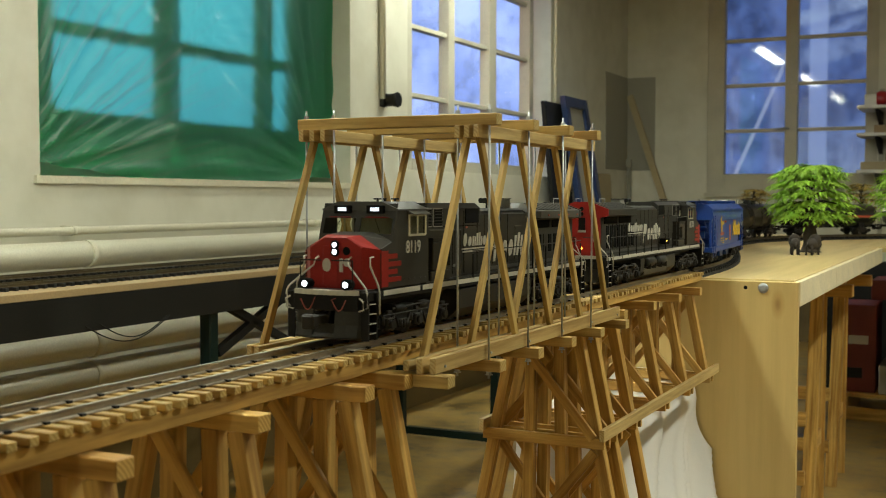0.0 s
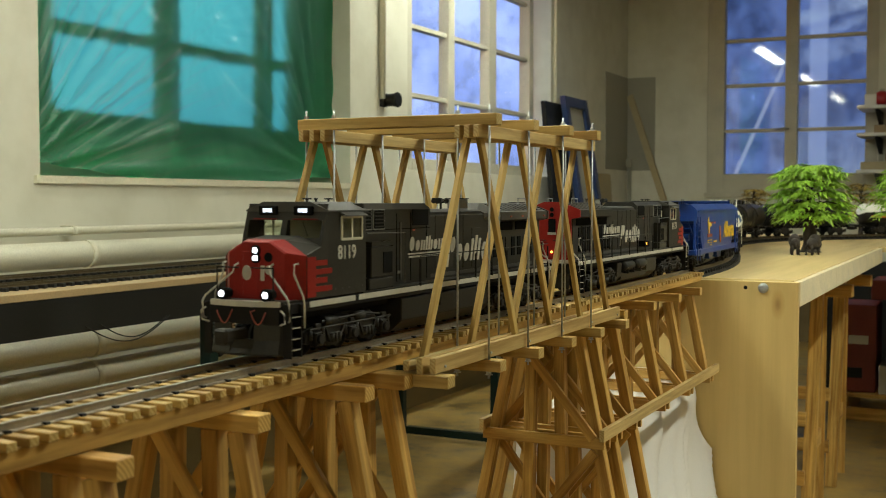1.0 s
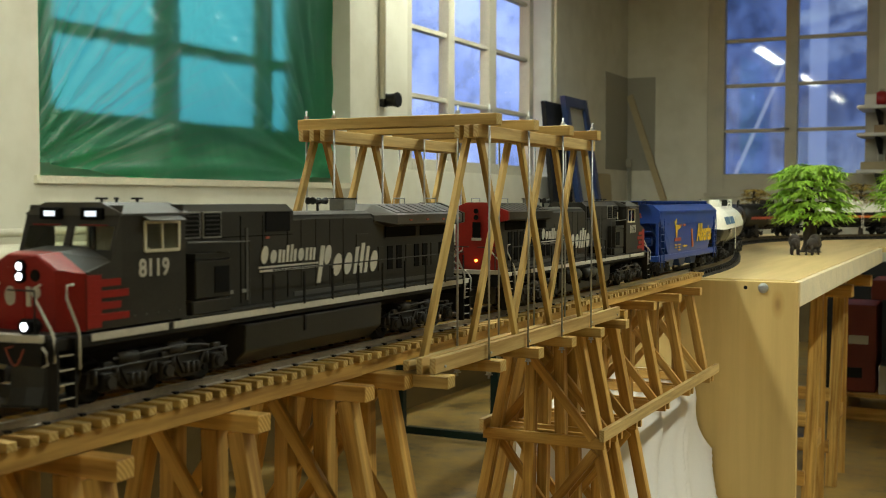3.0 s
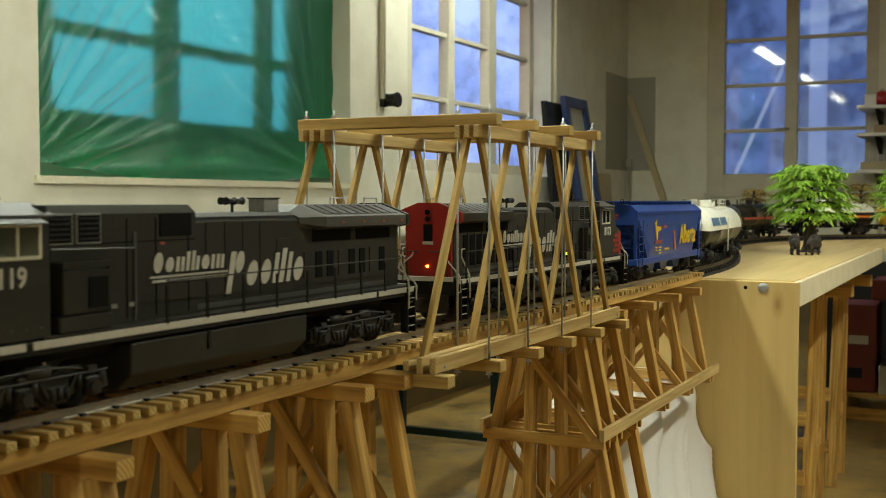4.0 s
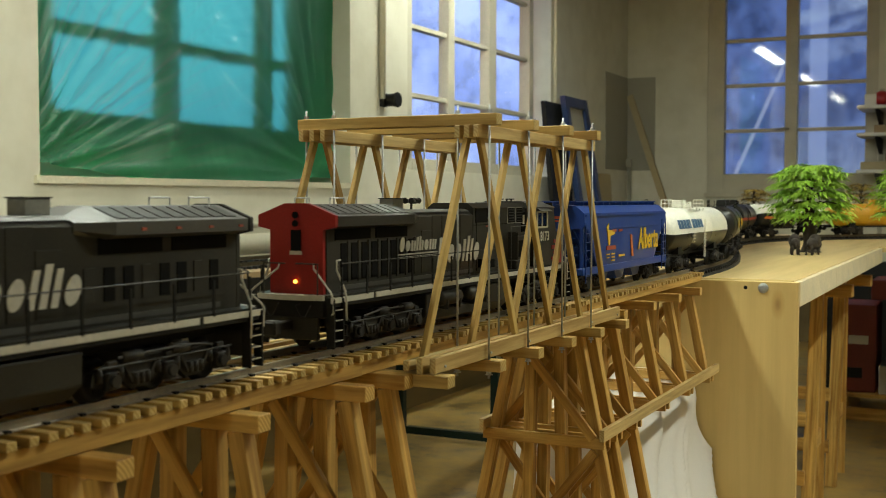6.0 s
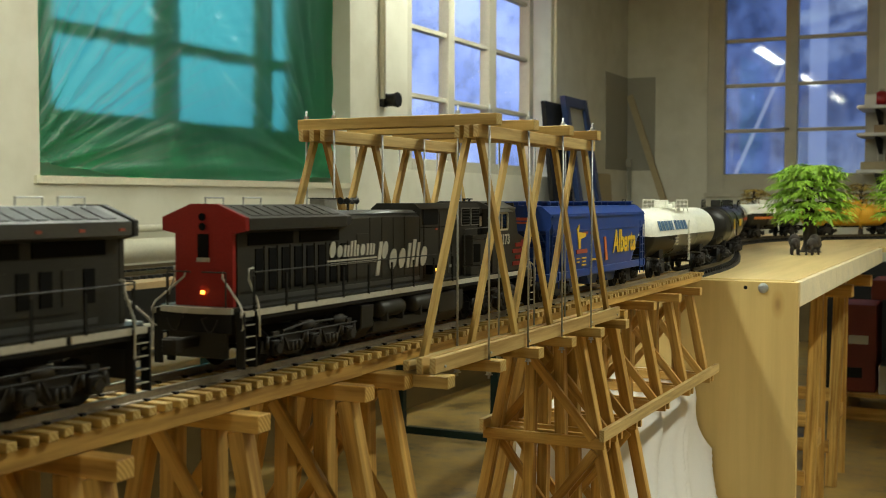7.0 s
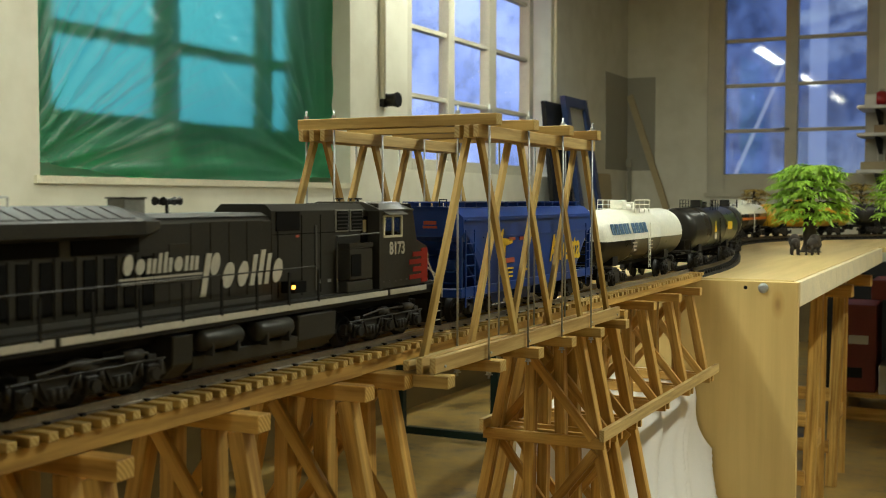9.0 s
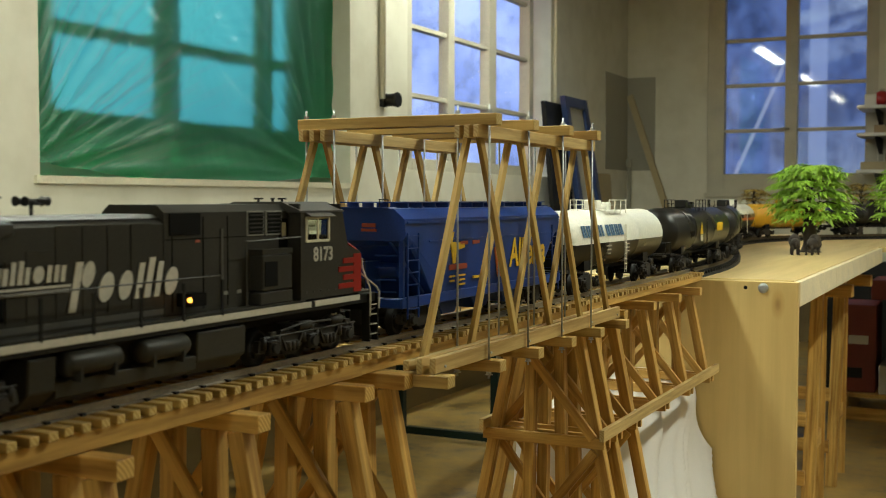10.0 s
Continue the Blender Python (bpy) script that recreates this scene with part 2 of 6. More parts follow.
def yard_build(t, b):
    """The blue yard beyond the far window: sky, branches with painted glints, a pale post, a bright slanting line and
    pale streaks.
    """
    v = coords(t, 1.0)
    sep = t.nodes.new("ShaderNodeSeparateXYZ")
    link(t, v.outputs[0], sep.inputs[0])
    x, z = sep.outputs[0], sep.outputs[2]
    big = noise_node(t, v, 1.1, 3, 0.5)
    tw = noise_node(t, v, 3.6, 8, 0.72)
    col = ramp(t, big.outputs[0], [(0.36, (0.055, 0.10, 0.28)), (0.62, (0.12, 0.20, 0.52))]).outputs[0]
    # the brightest stops paint glints onto the branches
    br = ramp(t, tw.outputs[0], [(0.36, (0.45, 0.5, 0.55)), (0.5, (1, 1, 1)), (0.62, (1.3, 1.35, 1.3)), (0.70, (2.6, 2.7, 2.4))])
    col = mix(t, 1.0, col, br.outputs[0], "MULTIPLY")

    def band(value, centre, half, edge):
        d = math_node(t, "ABSOLUTE", math_node(t, "SUBTRACT", value, centre))
        m = t.nodes.new("ShaderNodeMapRange")
        m.inputs[1].default_value, m.inputs[2].default_value = half + edge, half
        link(t, d, m.inputs[0])
        return m.outputs[0]

    def lay(base, mask, color, much):
        out = mix(t, 0.5, base, color)
        link(t, math_node(t, "MULTIPLY", mask, much), out.node.inputs[0])
        return out
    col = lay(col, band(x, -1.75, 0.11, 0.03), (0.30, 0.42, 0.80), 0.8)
    slant_line = math_node(t, "SUBTRACT", z, math_node(t, "MULTIPLY", x, 2.31))
    col = lay(col, math_node(t, "MULTIPLY", band(slant_line, 8.11, 0.03, 0.08), band(x, -2.6, 0.34, 0.05)), (0.42, 0.52, 0.78), 0.75)
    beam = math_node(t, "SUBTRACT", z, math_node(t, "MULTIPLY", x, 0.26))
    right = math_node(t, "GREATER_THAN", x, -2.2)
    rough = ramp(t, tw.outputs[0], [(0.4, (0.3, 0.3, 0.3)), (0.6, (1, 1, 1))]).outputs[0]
    # pale slanting streaks painted into the emission colour
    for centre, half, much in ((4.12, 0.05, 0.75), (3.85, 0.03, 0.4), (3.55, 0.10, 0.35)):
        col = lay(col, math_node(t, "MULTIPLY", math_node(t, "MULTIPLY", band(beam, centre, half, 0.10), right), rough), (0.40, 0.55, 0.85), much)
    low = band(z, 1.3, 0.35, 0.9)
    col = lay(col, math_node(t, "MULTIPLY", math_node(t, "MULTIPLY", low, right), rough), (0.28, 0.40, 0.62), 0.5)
    em = t.nodes.new("ShaderNodeEmission")
    em.inputs[1].default_value = 0.80
    link(t, col, em.inputs[0])
    link(t, em.outputs[0], t.nodes["Material Output"].inputs[0])


M = {
    "plaster": material("cream plaster", plaster_build),
    "grey_patch": painted("olive grey wall paint", (0.315, 0.30, 0.24), 0.7, 0.08, 3.0, obj=False),
    # for the band added along the wall foot
    "dado": painted("olive brown wall foot band", (0.17, 0.115, 0.04), 0.55, 0.25, 4.0, obj=False),
    "ceiling": painted("ceiling white", (0.62, 0.60, 0.52), 0.8, 0.05, 2.0, obj=False),
    "floor": material("stained concrete", floor_build),
    "frame": painted("old beige window paint", (0.50, 0.47, 0.37), 0.5, 0.12, 5.0, obj=False),
    "cream": painted("cream pipe paint", (0.66, 0.62, 0.48), 0.35, 0.06, 4.0, obj=False),
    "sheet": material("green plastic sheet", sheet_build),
    "glass": material("window glass", glass_build),
    "outside_west": material("dusk outside west", outside_build((0.22, 0.32, 0.70), (0.40, 0.54, 1.05), (0.42, 0.58, 1.15), 0.25, 1.35)),
    "outside_north": material("dusk outside north", yard_build),
    "board_grey": painted("dull grey board", (0.42, 0.40, 0.31), 0.6, 0.1, 6),
    "cab_glass": material("cab glass", cab_glass_build),
    "pine": wood("pine", (0.56, 0.40, 0.145), (0.40, 0.255, 0.074)),
    "pine_z": wood("pine upright", (0.66, 0.42, 0.125), (0.44, 0.25, 0.064), axis=2),
    "pine_pale": wood("pale pine", (0.62, 0.47, 0.215), (0.48, 0.33, 0.13), axis=1),
    "pine_end": wood("trestle pine", (0.66, 0.42, 0.125), (0.44, 0.25, 0.064)),
    "stringer": wood("stringer pine", (0.58, 0.365, 0.105), (0.40, 0.225, 0.058), axis=1),
    "ply": wood("birch plywood", (0.68, 0.53, 0.26), (0.74, 0.575, 0.27), 0.35, 0.5, 1, 0.12, 4.0),
    "ply_z": wood("birch plywood upright", (0.68, 0.515, 0.225), (0.76, 0.57, 0.24), 0.35, 0.5, 2, 0.08, 9.0),
    "ply_edge": painted("plywood edge", (0.70, 0.60, 0.40), 0.6, 0.1, 12.0),
    "steel": painted("zinc steel", (0.42, 0.43, 0.43), 0.48, 0.12, 30, 0.75, 0.05),
    "rail": painted("worn rail", (0.36, 0.32, 0.27), 0.40, 0.2, 20, 0.95, 0.1),
    "rail_brass": painted("brass rail", (0.13, 0.10, 0.055), 0.45, 0.2, 20, 0.8, 0.1),
    "dust_grey": painted("dusty pale grey", (0.22, 0.215, 0.19), 0.5, 0.12, 20),
    "mdf": painted("brown fibre board", (0.33, 0.225, 0.11), 0.6, 0.1, 5),
    "black": painted("black steel paint", (0.011, 0.0105, 0.009), 0.5, 0.35, 6, spec=0.25),
    "leg_green": painted("dark green steel", (0.006, 0.016, 0.013), 0.45, 0.2, 6, spec=0.25),
    "plastic": painted("black plastic", (0.012, 0.011, 0.010), 0.55, 0.2, 20, spec=0.3),
    "loco": painted("weathered dark grey loco paint", (0.033, 0.0303, 0.025), 0.42, 0.25, 9, bumps=0.1, fine=500, spec=0.15),
    "loco_roof": painted("dusty grey loco roof", (0.056, 0.053, 0.046), 0.45, 0.14, 9, bumps=0.1, fine=500),
    "loco_under": painted("sooty running gear", (0.010, 0.0085, 0.007), 0.6, 0.3, 30, fine=600, spec=0.2),
    "bogie": painted("dusty brown black bogie casting", (0.017, 0.0135, 0.010), 0.6, 0.45, 40, fine=600, spec=0.3),
    "red": painted("loco scarlet", (0.25, 0.014, 0.010), 0.38, 0.1, 8, bumps=0.06, fine=500, spec=0.25),
    "white_paint": painted("aged white lettering", (0.46, 0.43, 0.36), 0.5, 0.06, 12, bumps=0),
    "dark_inset": painted("dark grille", (0.006, 0.0055, 0.005), 0.8, 0.2, 20, spec=0.08),
    "cab_inside": painted("cab lining", (0.52, 0.48, 0.35), 0.6, 0.1, 20),
    "blue": painted("hopper blue", (0.013, 0.045, 0.22), 0.34, 0.12, 10, bumps=0.05, fine=500, spec=0.3),
    "yellow": painted("sign yellow", (0.68, 0.42, 0.02), 0.5, 0.06, 12, bumps=0),
    "orange": painted("orange paint", (0.55, 0.14, 0.02), 0.45, 0.06, 12, bumps=0),
    "rust_red": painted("rust red print", (0.34, 0.06, 0.03), 0.5, 0.08, 12, bumps=0),
    "tank_white": painted("tank white", (0.80, 0.78, 0.68), 0.38, 0.06, 10, bumps=0.04),
    "tank_black": painted("tank black", (0.013, 0.012, 0.010), 0.3, 0.2, 10, bumps=0.04, spec=0.3),
    "tank_yellow": painted("tank yellow", (0.62, 0.33, 0.02), 0.36, 0.08, 10, bumps=0.04),
    "blue_text": painted("blue grey print", (0.08, 0.16, 0.28), 0.5, 0.06, 12, bumps=0),
    "lamp": glow("headlight", (0.85, 0.9, 1.0), 6.0),
    "lamp_soft": glow("numberboard light", (0.8, 0.88, 1.0), 1.3),
    "amber": glow("amber marker", (1.0, 0.36, 0.04), 7.0),
    "cloth": painted("white cloth", (0.64, 0.60, 0.56), 0.8, 0.03, 5, bumps=0, fine=2500.0),
    "leaf": painted("fresh green leaf", (0.31, 0.53, 0.05), 0.5, 0.35, 16, bumps=0),
    "leaf_autumn": painted("ochre leaf", (0.30, 0.20, 0.03), 0.6, 0.3, 16, bumps=0),
    "bark": painted("dark bark", (0.045, 0.032, 0.022), 0.85, 0.4, 40, bumps=0.5),
    "bison": painted("dark brown hide", (0.034, 0.023, 0.015), 0.7, 0.4, 60, bumps=0.4),
    "frame_blue": painted("dark blue lacquer", (0.012, 0.03, 0.10), 0.35, 0.1, 6),
    "board": painted("fibre board", (0.42, 0.34, 0.2), 0.7, 0.08, 6),
    "cardboard": painted("cardboard", (0.30, 0.21, 0.12), 0.8, 0.1, 8),
    "carton_red": painted("red printed carton", (0.16, 0.02, 0.014), 0.5, 0.12, 8),
    "carton_white": painted("white printed carton", (0.5, 0.48, 0.43), 0.5, 0.1, 8),
    "shelf_white": painted("white shelf", (0.7, 0.68, 0.62), 0.45, 0.05, 6),
    "red_ball": painted("red plastic", (0.3, 0.01, 0.015), 0.35, 0.05, 6),
    "tube": glow("fluorescent tube", (1.0, 0.95, 0.80), 13.0),
    "fixture": painted("white fixture", (0.75, 0.74, 0.7), 0.4, 0.04, 5),
}


# ---------------------------------------------------------------- mesh helpers
def box_into(bm, c, size, rot=None, bevel=0.0, shape=None):
    """A box at c, turned by rot; shape(v) may move its corners (unit cube coordinates)."""
    m = Matrix.Translation(c) @ (rot.to_4x4() if rot else Matrix.Identity(4))
    vs = bmesh.ops.create_cube(bm, size=1.0)["verts"]
    for v in vs:
        if shape:
            v.co = Vector(shape(v.co))
        v.co = Vector((v.co.x * size[0], v.co.y * size[1], v.co.z * size[2]))
    if bevel:
        es = {e for v in vs for e in v.link_edges}
        r = bmesh.ops.bevel(bm, geom=list(es), offset=bevel, segments=1, affect="EDGES")
        vs = list({v for f in r["faces"] for v in f.verts} | {v for v in vs if v.is_valid})
    for v in vs:
        v.co = m @ v.co
    return vs


def bar_into(bm, a, b, w, h, bevel=0.0):
    """A square bar from a to b, w across and h high."""
    a, b = Vector(a), Vector(b)
    d = b - a
    rot = d.to_track_quat("X", "Z").to_matrix()
    return box_into(bm, (a + b) / 2, (d.length, w, h), rot, bevel)


def tube_into(bm, pts, r, seg=8):
    """A round tube along pts."""
    pts = [Vector(p) for p in pts]
    rings = []
    for i, p in enumerate(pts):
        d = (pts[min(i + 1, len(pts) - 1)] - pts[max(i - 1, 0)]).normalized()
        q = d.to_track_quat("Z", "Y")
        rings.append([bm.verts.new(p + q @ Vector((math.cos(a) * r, math.sin(a) * r, 0))) for a in (2 * math.pi * k / seg for k in range(seg))])
    for r0, r1 in zip(rings, rings[1:]):
        for k in range(seg):
            bm.faces.new((r0[k], r0[(k + 1) % seg], r1[(k + 1) % seg], r1[k])).smooth = seg > 6
    bm.faces.new(list(reversed(rings[0])))
    bm.faces.new(rings[-1])


def lathe_into(bm, profile, axis="X", seg=24, centre=(0, 0, 0)):
    """Turn a profile of (along, radius) about an axis through centre."""
    rings = []
    c = Vector(centre)
    for u, r in profile:
        ring = []
        for k in range(seg):
            a = 2 * math.pi * k / seg
            y, z = math.cos(a) * max(r, 1e-5), math.sin(a) * max(r, 1e-5)
            ring.append(bm.verts.new(c + Vector({"X": (u, y, z), "Y": (y, u, z), "Z": (y, z, u)}[axis])))
        rings.append(ring)
    for r0, r1 in zip(rings, rings[1:]):
        for k in range(seg):
            bm.faces.new((r0[k], r0[(k + 1) % seg], r1[(k + 1) % seg], r1[k])).smooth = True
    bm.faces.new(list(reversed(rings[0])))
    bm.faces.new(rings[-1])


def prism_into(bm, outline, axis, lo, hi, bevel=0.0):
    """Extrude a closed outline (pairs) along an axis from lo to hi. X: pairs are (y, z); Y: (x, z); Z: (x, y)."""
    def p(u, v, w):
        return {"X": (w, u, v), "Y": (u, w, v), "Z": (u, v, w)}[axis]
    a = [bm.verts.new(p(u, v, lo)) for u, v in outline]
    b = [bm.verts.new(p(u, v, hi)) for u, v in outline]
    n = len(outline)
    fs = [bm.faces.new(a), bm.faces.new(b)]
    for i in range(n):
        fs.append(bm.faces.new((a[i], a[(i + 1) % n], b[(i + 1) % n], b[i])))
    bmesh.ops.recalc_face_normals(bm, faces=fs)
    if bevel:
        es = list({e for f in fs for e in f.edges})
        bmesh.ops.bevel(bm, geom=es, offset=bevel, segments=1, affect="EDGES")


def mesh_of(bm, mat, name):
    bmesh.ops.recalc_face_normals(bm, faces=bm.faces[:])
    me = bpy.data.meshes.new(name)
    bm.to_mesh(me)
    bm.free()
    me.materials.append(M[mat] if isinstance(mat, str) else mat)
    return me


def part(name, bm, mat, parent, label="", at=None):
    ob = new(name, mesh_of(bm, mat, name))
    ob.parent = parent
    if at is not None:
        ob.matrix_local = at
    if label:
        tagged(ob, label)
    return ob


def boxpart(name, c, size, mat, parent, label="", rot=None, bevel=0.0, shape=None):
    """A box as a part with its own origin at c, so that its grain runs along its own axes."""
    bm = bmesh.new()
    box_into(bm, (0, 0, 0), size, None, bevel, shape)
    m = Matrix.Translation(c) @ (rot.to_4x4() if rot else Matrix.Identity(4))
    return part(name, bm, mat, parent, label, m)


def barpart(name, a, b, w, h, mat, parent, label="", bevel=0.0006):
    a, b = Vector(a), Vector(b)
    d = b - a
    return boxpart(name, (a + b) / 2, (d.length, w, h), mat, parent, label, d.to_track_quat("X", "Z").to_matrix(), bevel)


def thing(name, label, category, at=None, group="", kind=""):
    ob = new(name)
    ob.empty_display_size = 0.05
    if at is not None:
        ob.matrix_world = at
    return tagged(ob, label, category, group, kind)


def piece(name, bm, mat, label, category="", group="", kind="", at=None):
    ob = new(name, mesh_of(bm, mat, name))
    if at is not None:
        ob.matrix_world = at
    return tagged(ob, label, category, group, kind)


# ---------------------------------------------------------------- room
def solid(name, boxes, mat, label, category="", kind="structure"):
    bm = bmesh.new()
    for lo, hi in boxes:
        lo, hi = Vector(lo), Vector(hi)
        box_into(bm, (lo + hi) / 2, hi - lo)
    return piece(name, bm, mat, label, category, "", kind)


def build_room():
    solid("floor", [((-2.4, NEAR_Y, -0.2), (RIGHT_X, BACK_Y + 0.3, 0.0))], "floor", "worn brown stained concrete workshop floor", "floor")
    solid("ceiling", [((-2.4, NEAR_Y, CEIL_Z), (RIGHT_X, BACK_Y + 0.3, CEIL_Z + 0.2))], "ceiling", "plain white plastered ceiling", "ceiling")
    x0, x1 = WALL_X - 0.33, WALL_X
    solid("wall_west", [
        ((x0, NEAR_Y, 0), (x1, 1.418, CEIL_Z)),
        ((x0, 1.418, 0), (x1, 3.16, 1.055)),
        ((x0, 1.418, 3.2), (x1, 3.16, CEIL_Z)),
        ((x0, 1.418, 1.055), (x1 - 0.22, 1.60, 3.2)),
        ((x0, 1.60, 1.055), (x1 - 0.22, 3.16, 1.235)),
        ((x0, 3.025, 1.235), (x1 - 0.22, 3.16, 3.2)),
        ((x0, 3.16, 0), (x1, 3.68, CEIL_Z)),
        ((x0, 3.68, 0), (x1, 5.56, 1.14)),
        ((x0, 3.68, 3.2), (x1, 5.56, CEIL_Z)),
        ((x1 - 0.13, 5.56, 0), (x1, 6.2, CEIL_Z)),
        ((x0, 6.2, 0), (x1, BACK_Y, CEIL_Z)),
    ], "plaster", "cream plastered wall with two deep window niches", "wall")
    solid("wall_north", [
        ((x0, BACK_Y, 0), (-1.30, BACK_Y + 0.3, CEIL_Z)),
        ((-1.30, BACK_Y, 0), (-0.14, BACK_Y + 0.3, 1.03)),
        ((-1.30, BACK_Y, 3.15), (-0.14, BACK_Y + 0.3, CEIL_Z)),
        ((-0.14, BACK_Y, 0), (RIGHT_X, BACK_Y + 0.3, CEIL_Z)),
    ], "plaster", "cream plastered end wall with one tall window", "wall")
    solid("wall_east", [((RIGHT_X, NEAR_Y, 0), (RIGHT_X + 0.2, BACK_Y + 0.3, CEIL_Z))], "plaster", "plain cream plastered wall", "wall")
    solid("wall_south", [((x0, NEAR_Y - 0.2, 0), (RIGHT_X, NEAR_Y, CEIL_Z))], "plaster", "plain cream plastered wall", "wall")
    # band added to darken the foot of both walls
    solid("wall_dado", [((WALL_X, NEAR_Y, 0), (WALL_X + 0.004, BACK_Y, 0.425)), ((WALL_X + 0.004, BACK_Y - 0.004, 0), (RIGHT_X, BACK_Y, 0.37))],
          "dado", "added olive brown band darkening the foot of the walls", "dado")
    solid("wall_patch", [((WALL_X, 6.64, 1.215), (WALL_X + 0.004, BACK_Y, 1.905)), ((WALL_X + 0.004, BACK_Y - 0.004, 1.215), (-1.685, BACK_Y, 1.905))],
          "grey_patch", "grey painted patch across the corner of the walls", "paint patch")
    solid("backdrop", [((-9.0, -3, -2), (-8.9, 15.8, 9))], "outside_west", "pale blue dusk sky with facades outside", "backdrop", "structure")
    solid("backdrop", [((-8.9, 15.9, -2), (-4.5, 16, 9))], "outside_west", "pale blue dusk sky with facades outside", "backdrop", "structure")
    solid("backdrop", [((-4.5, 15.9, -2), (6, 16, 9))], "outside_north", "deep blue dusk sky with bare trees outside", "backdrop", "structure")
    solid("window_ledge", [((WALL_X - 0.2, 1.395, 1.045), (WALL_X + 0.012, 3.17, 1.068))], "cream", "cream painted stone window ledge under the sheet", "ledge")


def window_frame(name, label, plane, axis, span, z0, z1, uprights, bars, border, thick=0.024):
    """A window in a plane: axis 'x' (plane x = const, span along y) or 'y'."""
    top = thing(name, label, "window", kind="structure")

    def pb(nm, a0, a1, b0, b1, thick, off, mat, lab=""):
        c = ((a0 + a1) / 2, (b0 + b1) / 2)
        if axis == "x":
            return boxpart(nm, (plane + off, c[0], c[1]), (thick, a1 - a0, b1 - b0), mat, top, lab, None, 0.003)
        return boxpart(nm, (c[0], plane + off, c[1]), (a1 - a0, thick, b1 - b0), mat, top, lab, None, 0.003)
    lo, hi = span
    pb("window_frame", lo - border, lo, z0 - border, z1 + border, 0.07, 0, "frame")
    pb("window_frame", hi, hi + border, z0 - border, z1 + border, 0.07, 0, "frame")
    pb("window_frame", lo, hi, z0 - border, z0, 0.07, 0, "frame")
    pb("window_frame", lo, hi, z1, z1 + border, 0.07, 0, "frame")
    for u, w in uprights:
        pb("mullion", u - w / 2, u + w / 2, z0, z1, 0.06, 0, "frame")
    cols = [lo] + [e for u, w in uprights for e in (u - w / 2, u + w / 2)] + [hi]
    cols = list(zip(cols[0::2], cols[1::2]))
    for z in bars:
        for a, b in cols:
            pb("glazing_bar", a, b, z - thick / 2, z + thick / 2, 0.04, 0, "frame")
    rows = [z0] + list(bars) + [z1]
    for a, b in cols:
        for c, d in zip(rows, rows[1:]):
            g = pb("pane", a, b, c, d, 0.004, 0.004 if axis == "x" else -0.004, "glass")
            g.visible_shadow = False
    return top


def build_windows():
    window_frame("window_1", "tall paned window glowing blue behind the plastic sheet", WALL_X - 0.24, "x", (1.645, 2.975), 1.285, 3.1,
                 [(2.203, 0.10), (2.785, 0.085)], [1.552, 1.885, 2.22, 2.55, 2.885], 0.05, 0.042)
    window_frame("window_2", "tall beige paned window with dusk light outside", WALL_X - 0.10, "x", (3.85, 5.37), 1.20, 3.12,
                 [(4.30, 0.075), (4.83, 0.10)], [1.512, 1.847, 2.18, 2.515, 2.85], 0.06)
    window_frame("window_3", "tall beige double casement window with lamp reflections", BACK_Y + 0.05, "y", (-1.180, -0.222), 1.185, 3.1,
                 [(-0.715, 0.085)], [1.493, 1.816, 2.138, 2.46, 2.78], 0.14)
    solid("window_board", [((-1.31, BACK_Y - 0.03, 1.02), (-0.13, BACK_Y + 0.1, 1.048))], "frame", "beige wooden window board below the casement", "window sill")
    # handle of the casement
    bm = bmesh.new()
    tube_into(bm, [(-0.735, BACK_Y + 0.01, 1.50), (-0.735, BACK_Y - 0.035, 1.50), (-0.80, BACK_Y - 0.04, 1.495)], 0.009, 8)
    piece("window_handle", bm, "steel", "small metal casement window handle", "handle")


def build_sheet():
    """The green plastic sheet that hangs over the first window: folds fan out from two pinned points."""
    rng = random.Random(4)
    bm = bmesh.new()
    ny, nz = 170, 130
    y0, y1, z0, z1 = 1.42, 3.142, 1.09, 2.6
    pins = [((1.40, 1.08), 1.8), ((2.20, 1.62), 0.25), ((3.08, 1.10), 1.1), ((1.40, 2.1), 1.2)]
    grid = []
    for j in range(nz + 1):
        row = []
        for i in range(ny + 1):
            u, v = i / ny, j / nz
            low = z0 - 0.05 * math.sin(math.pi * min(1, u * 1.1)) - 0.03 * u + 0.03
            y = y0 + (y1 - y0) * u + (0.02 * math.sin(v * 5) if i == ny else 0)
            z = low + (z1 - low) * v
            x = WALL_X - 0.085 + 0.02 * math.sin(u * 3.1) * math.sin(v * 3)
            for (py, pz), a in pins:
                dy, dz = y - py, z - pz
                r = math.hypot(dy, dz) + 0.03
                ang = math.atan2(dz, dy)
                x += a * (0.016 * math.sin(ang * 26 + 2 * math.sin(ang * 7)) + 0.008 * math.sin(ang * 61)) * math.exp(-r / 0.5) * min(1, r / 0.15)
            x += 0.006 * (noise.noise((y * 3, z * 3, 1.0))) + 0.0025 * noise.noise((y * 14, z * 5, 4.0))
            row.append(bm.verts.new((x, y, z)))
        grid.append(row)
    for a, b in zip(grid, grid[1:]):
        for i in range(ny):
            bm.faces.new((a[i], a[i + 1], b[i + 1], b[i])).smooth = True
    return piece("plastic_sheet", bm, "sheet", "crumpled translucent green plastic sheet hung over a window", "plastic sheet")


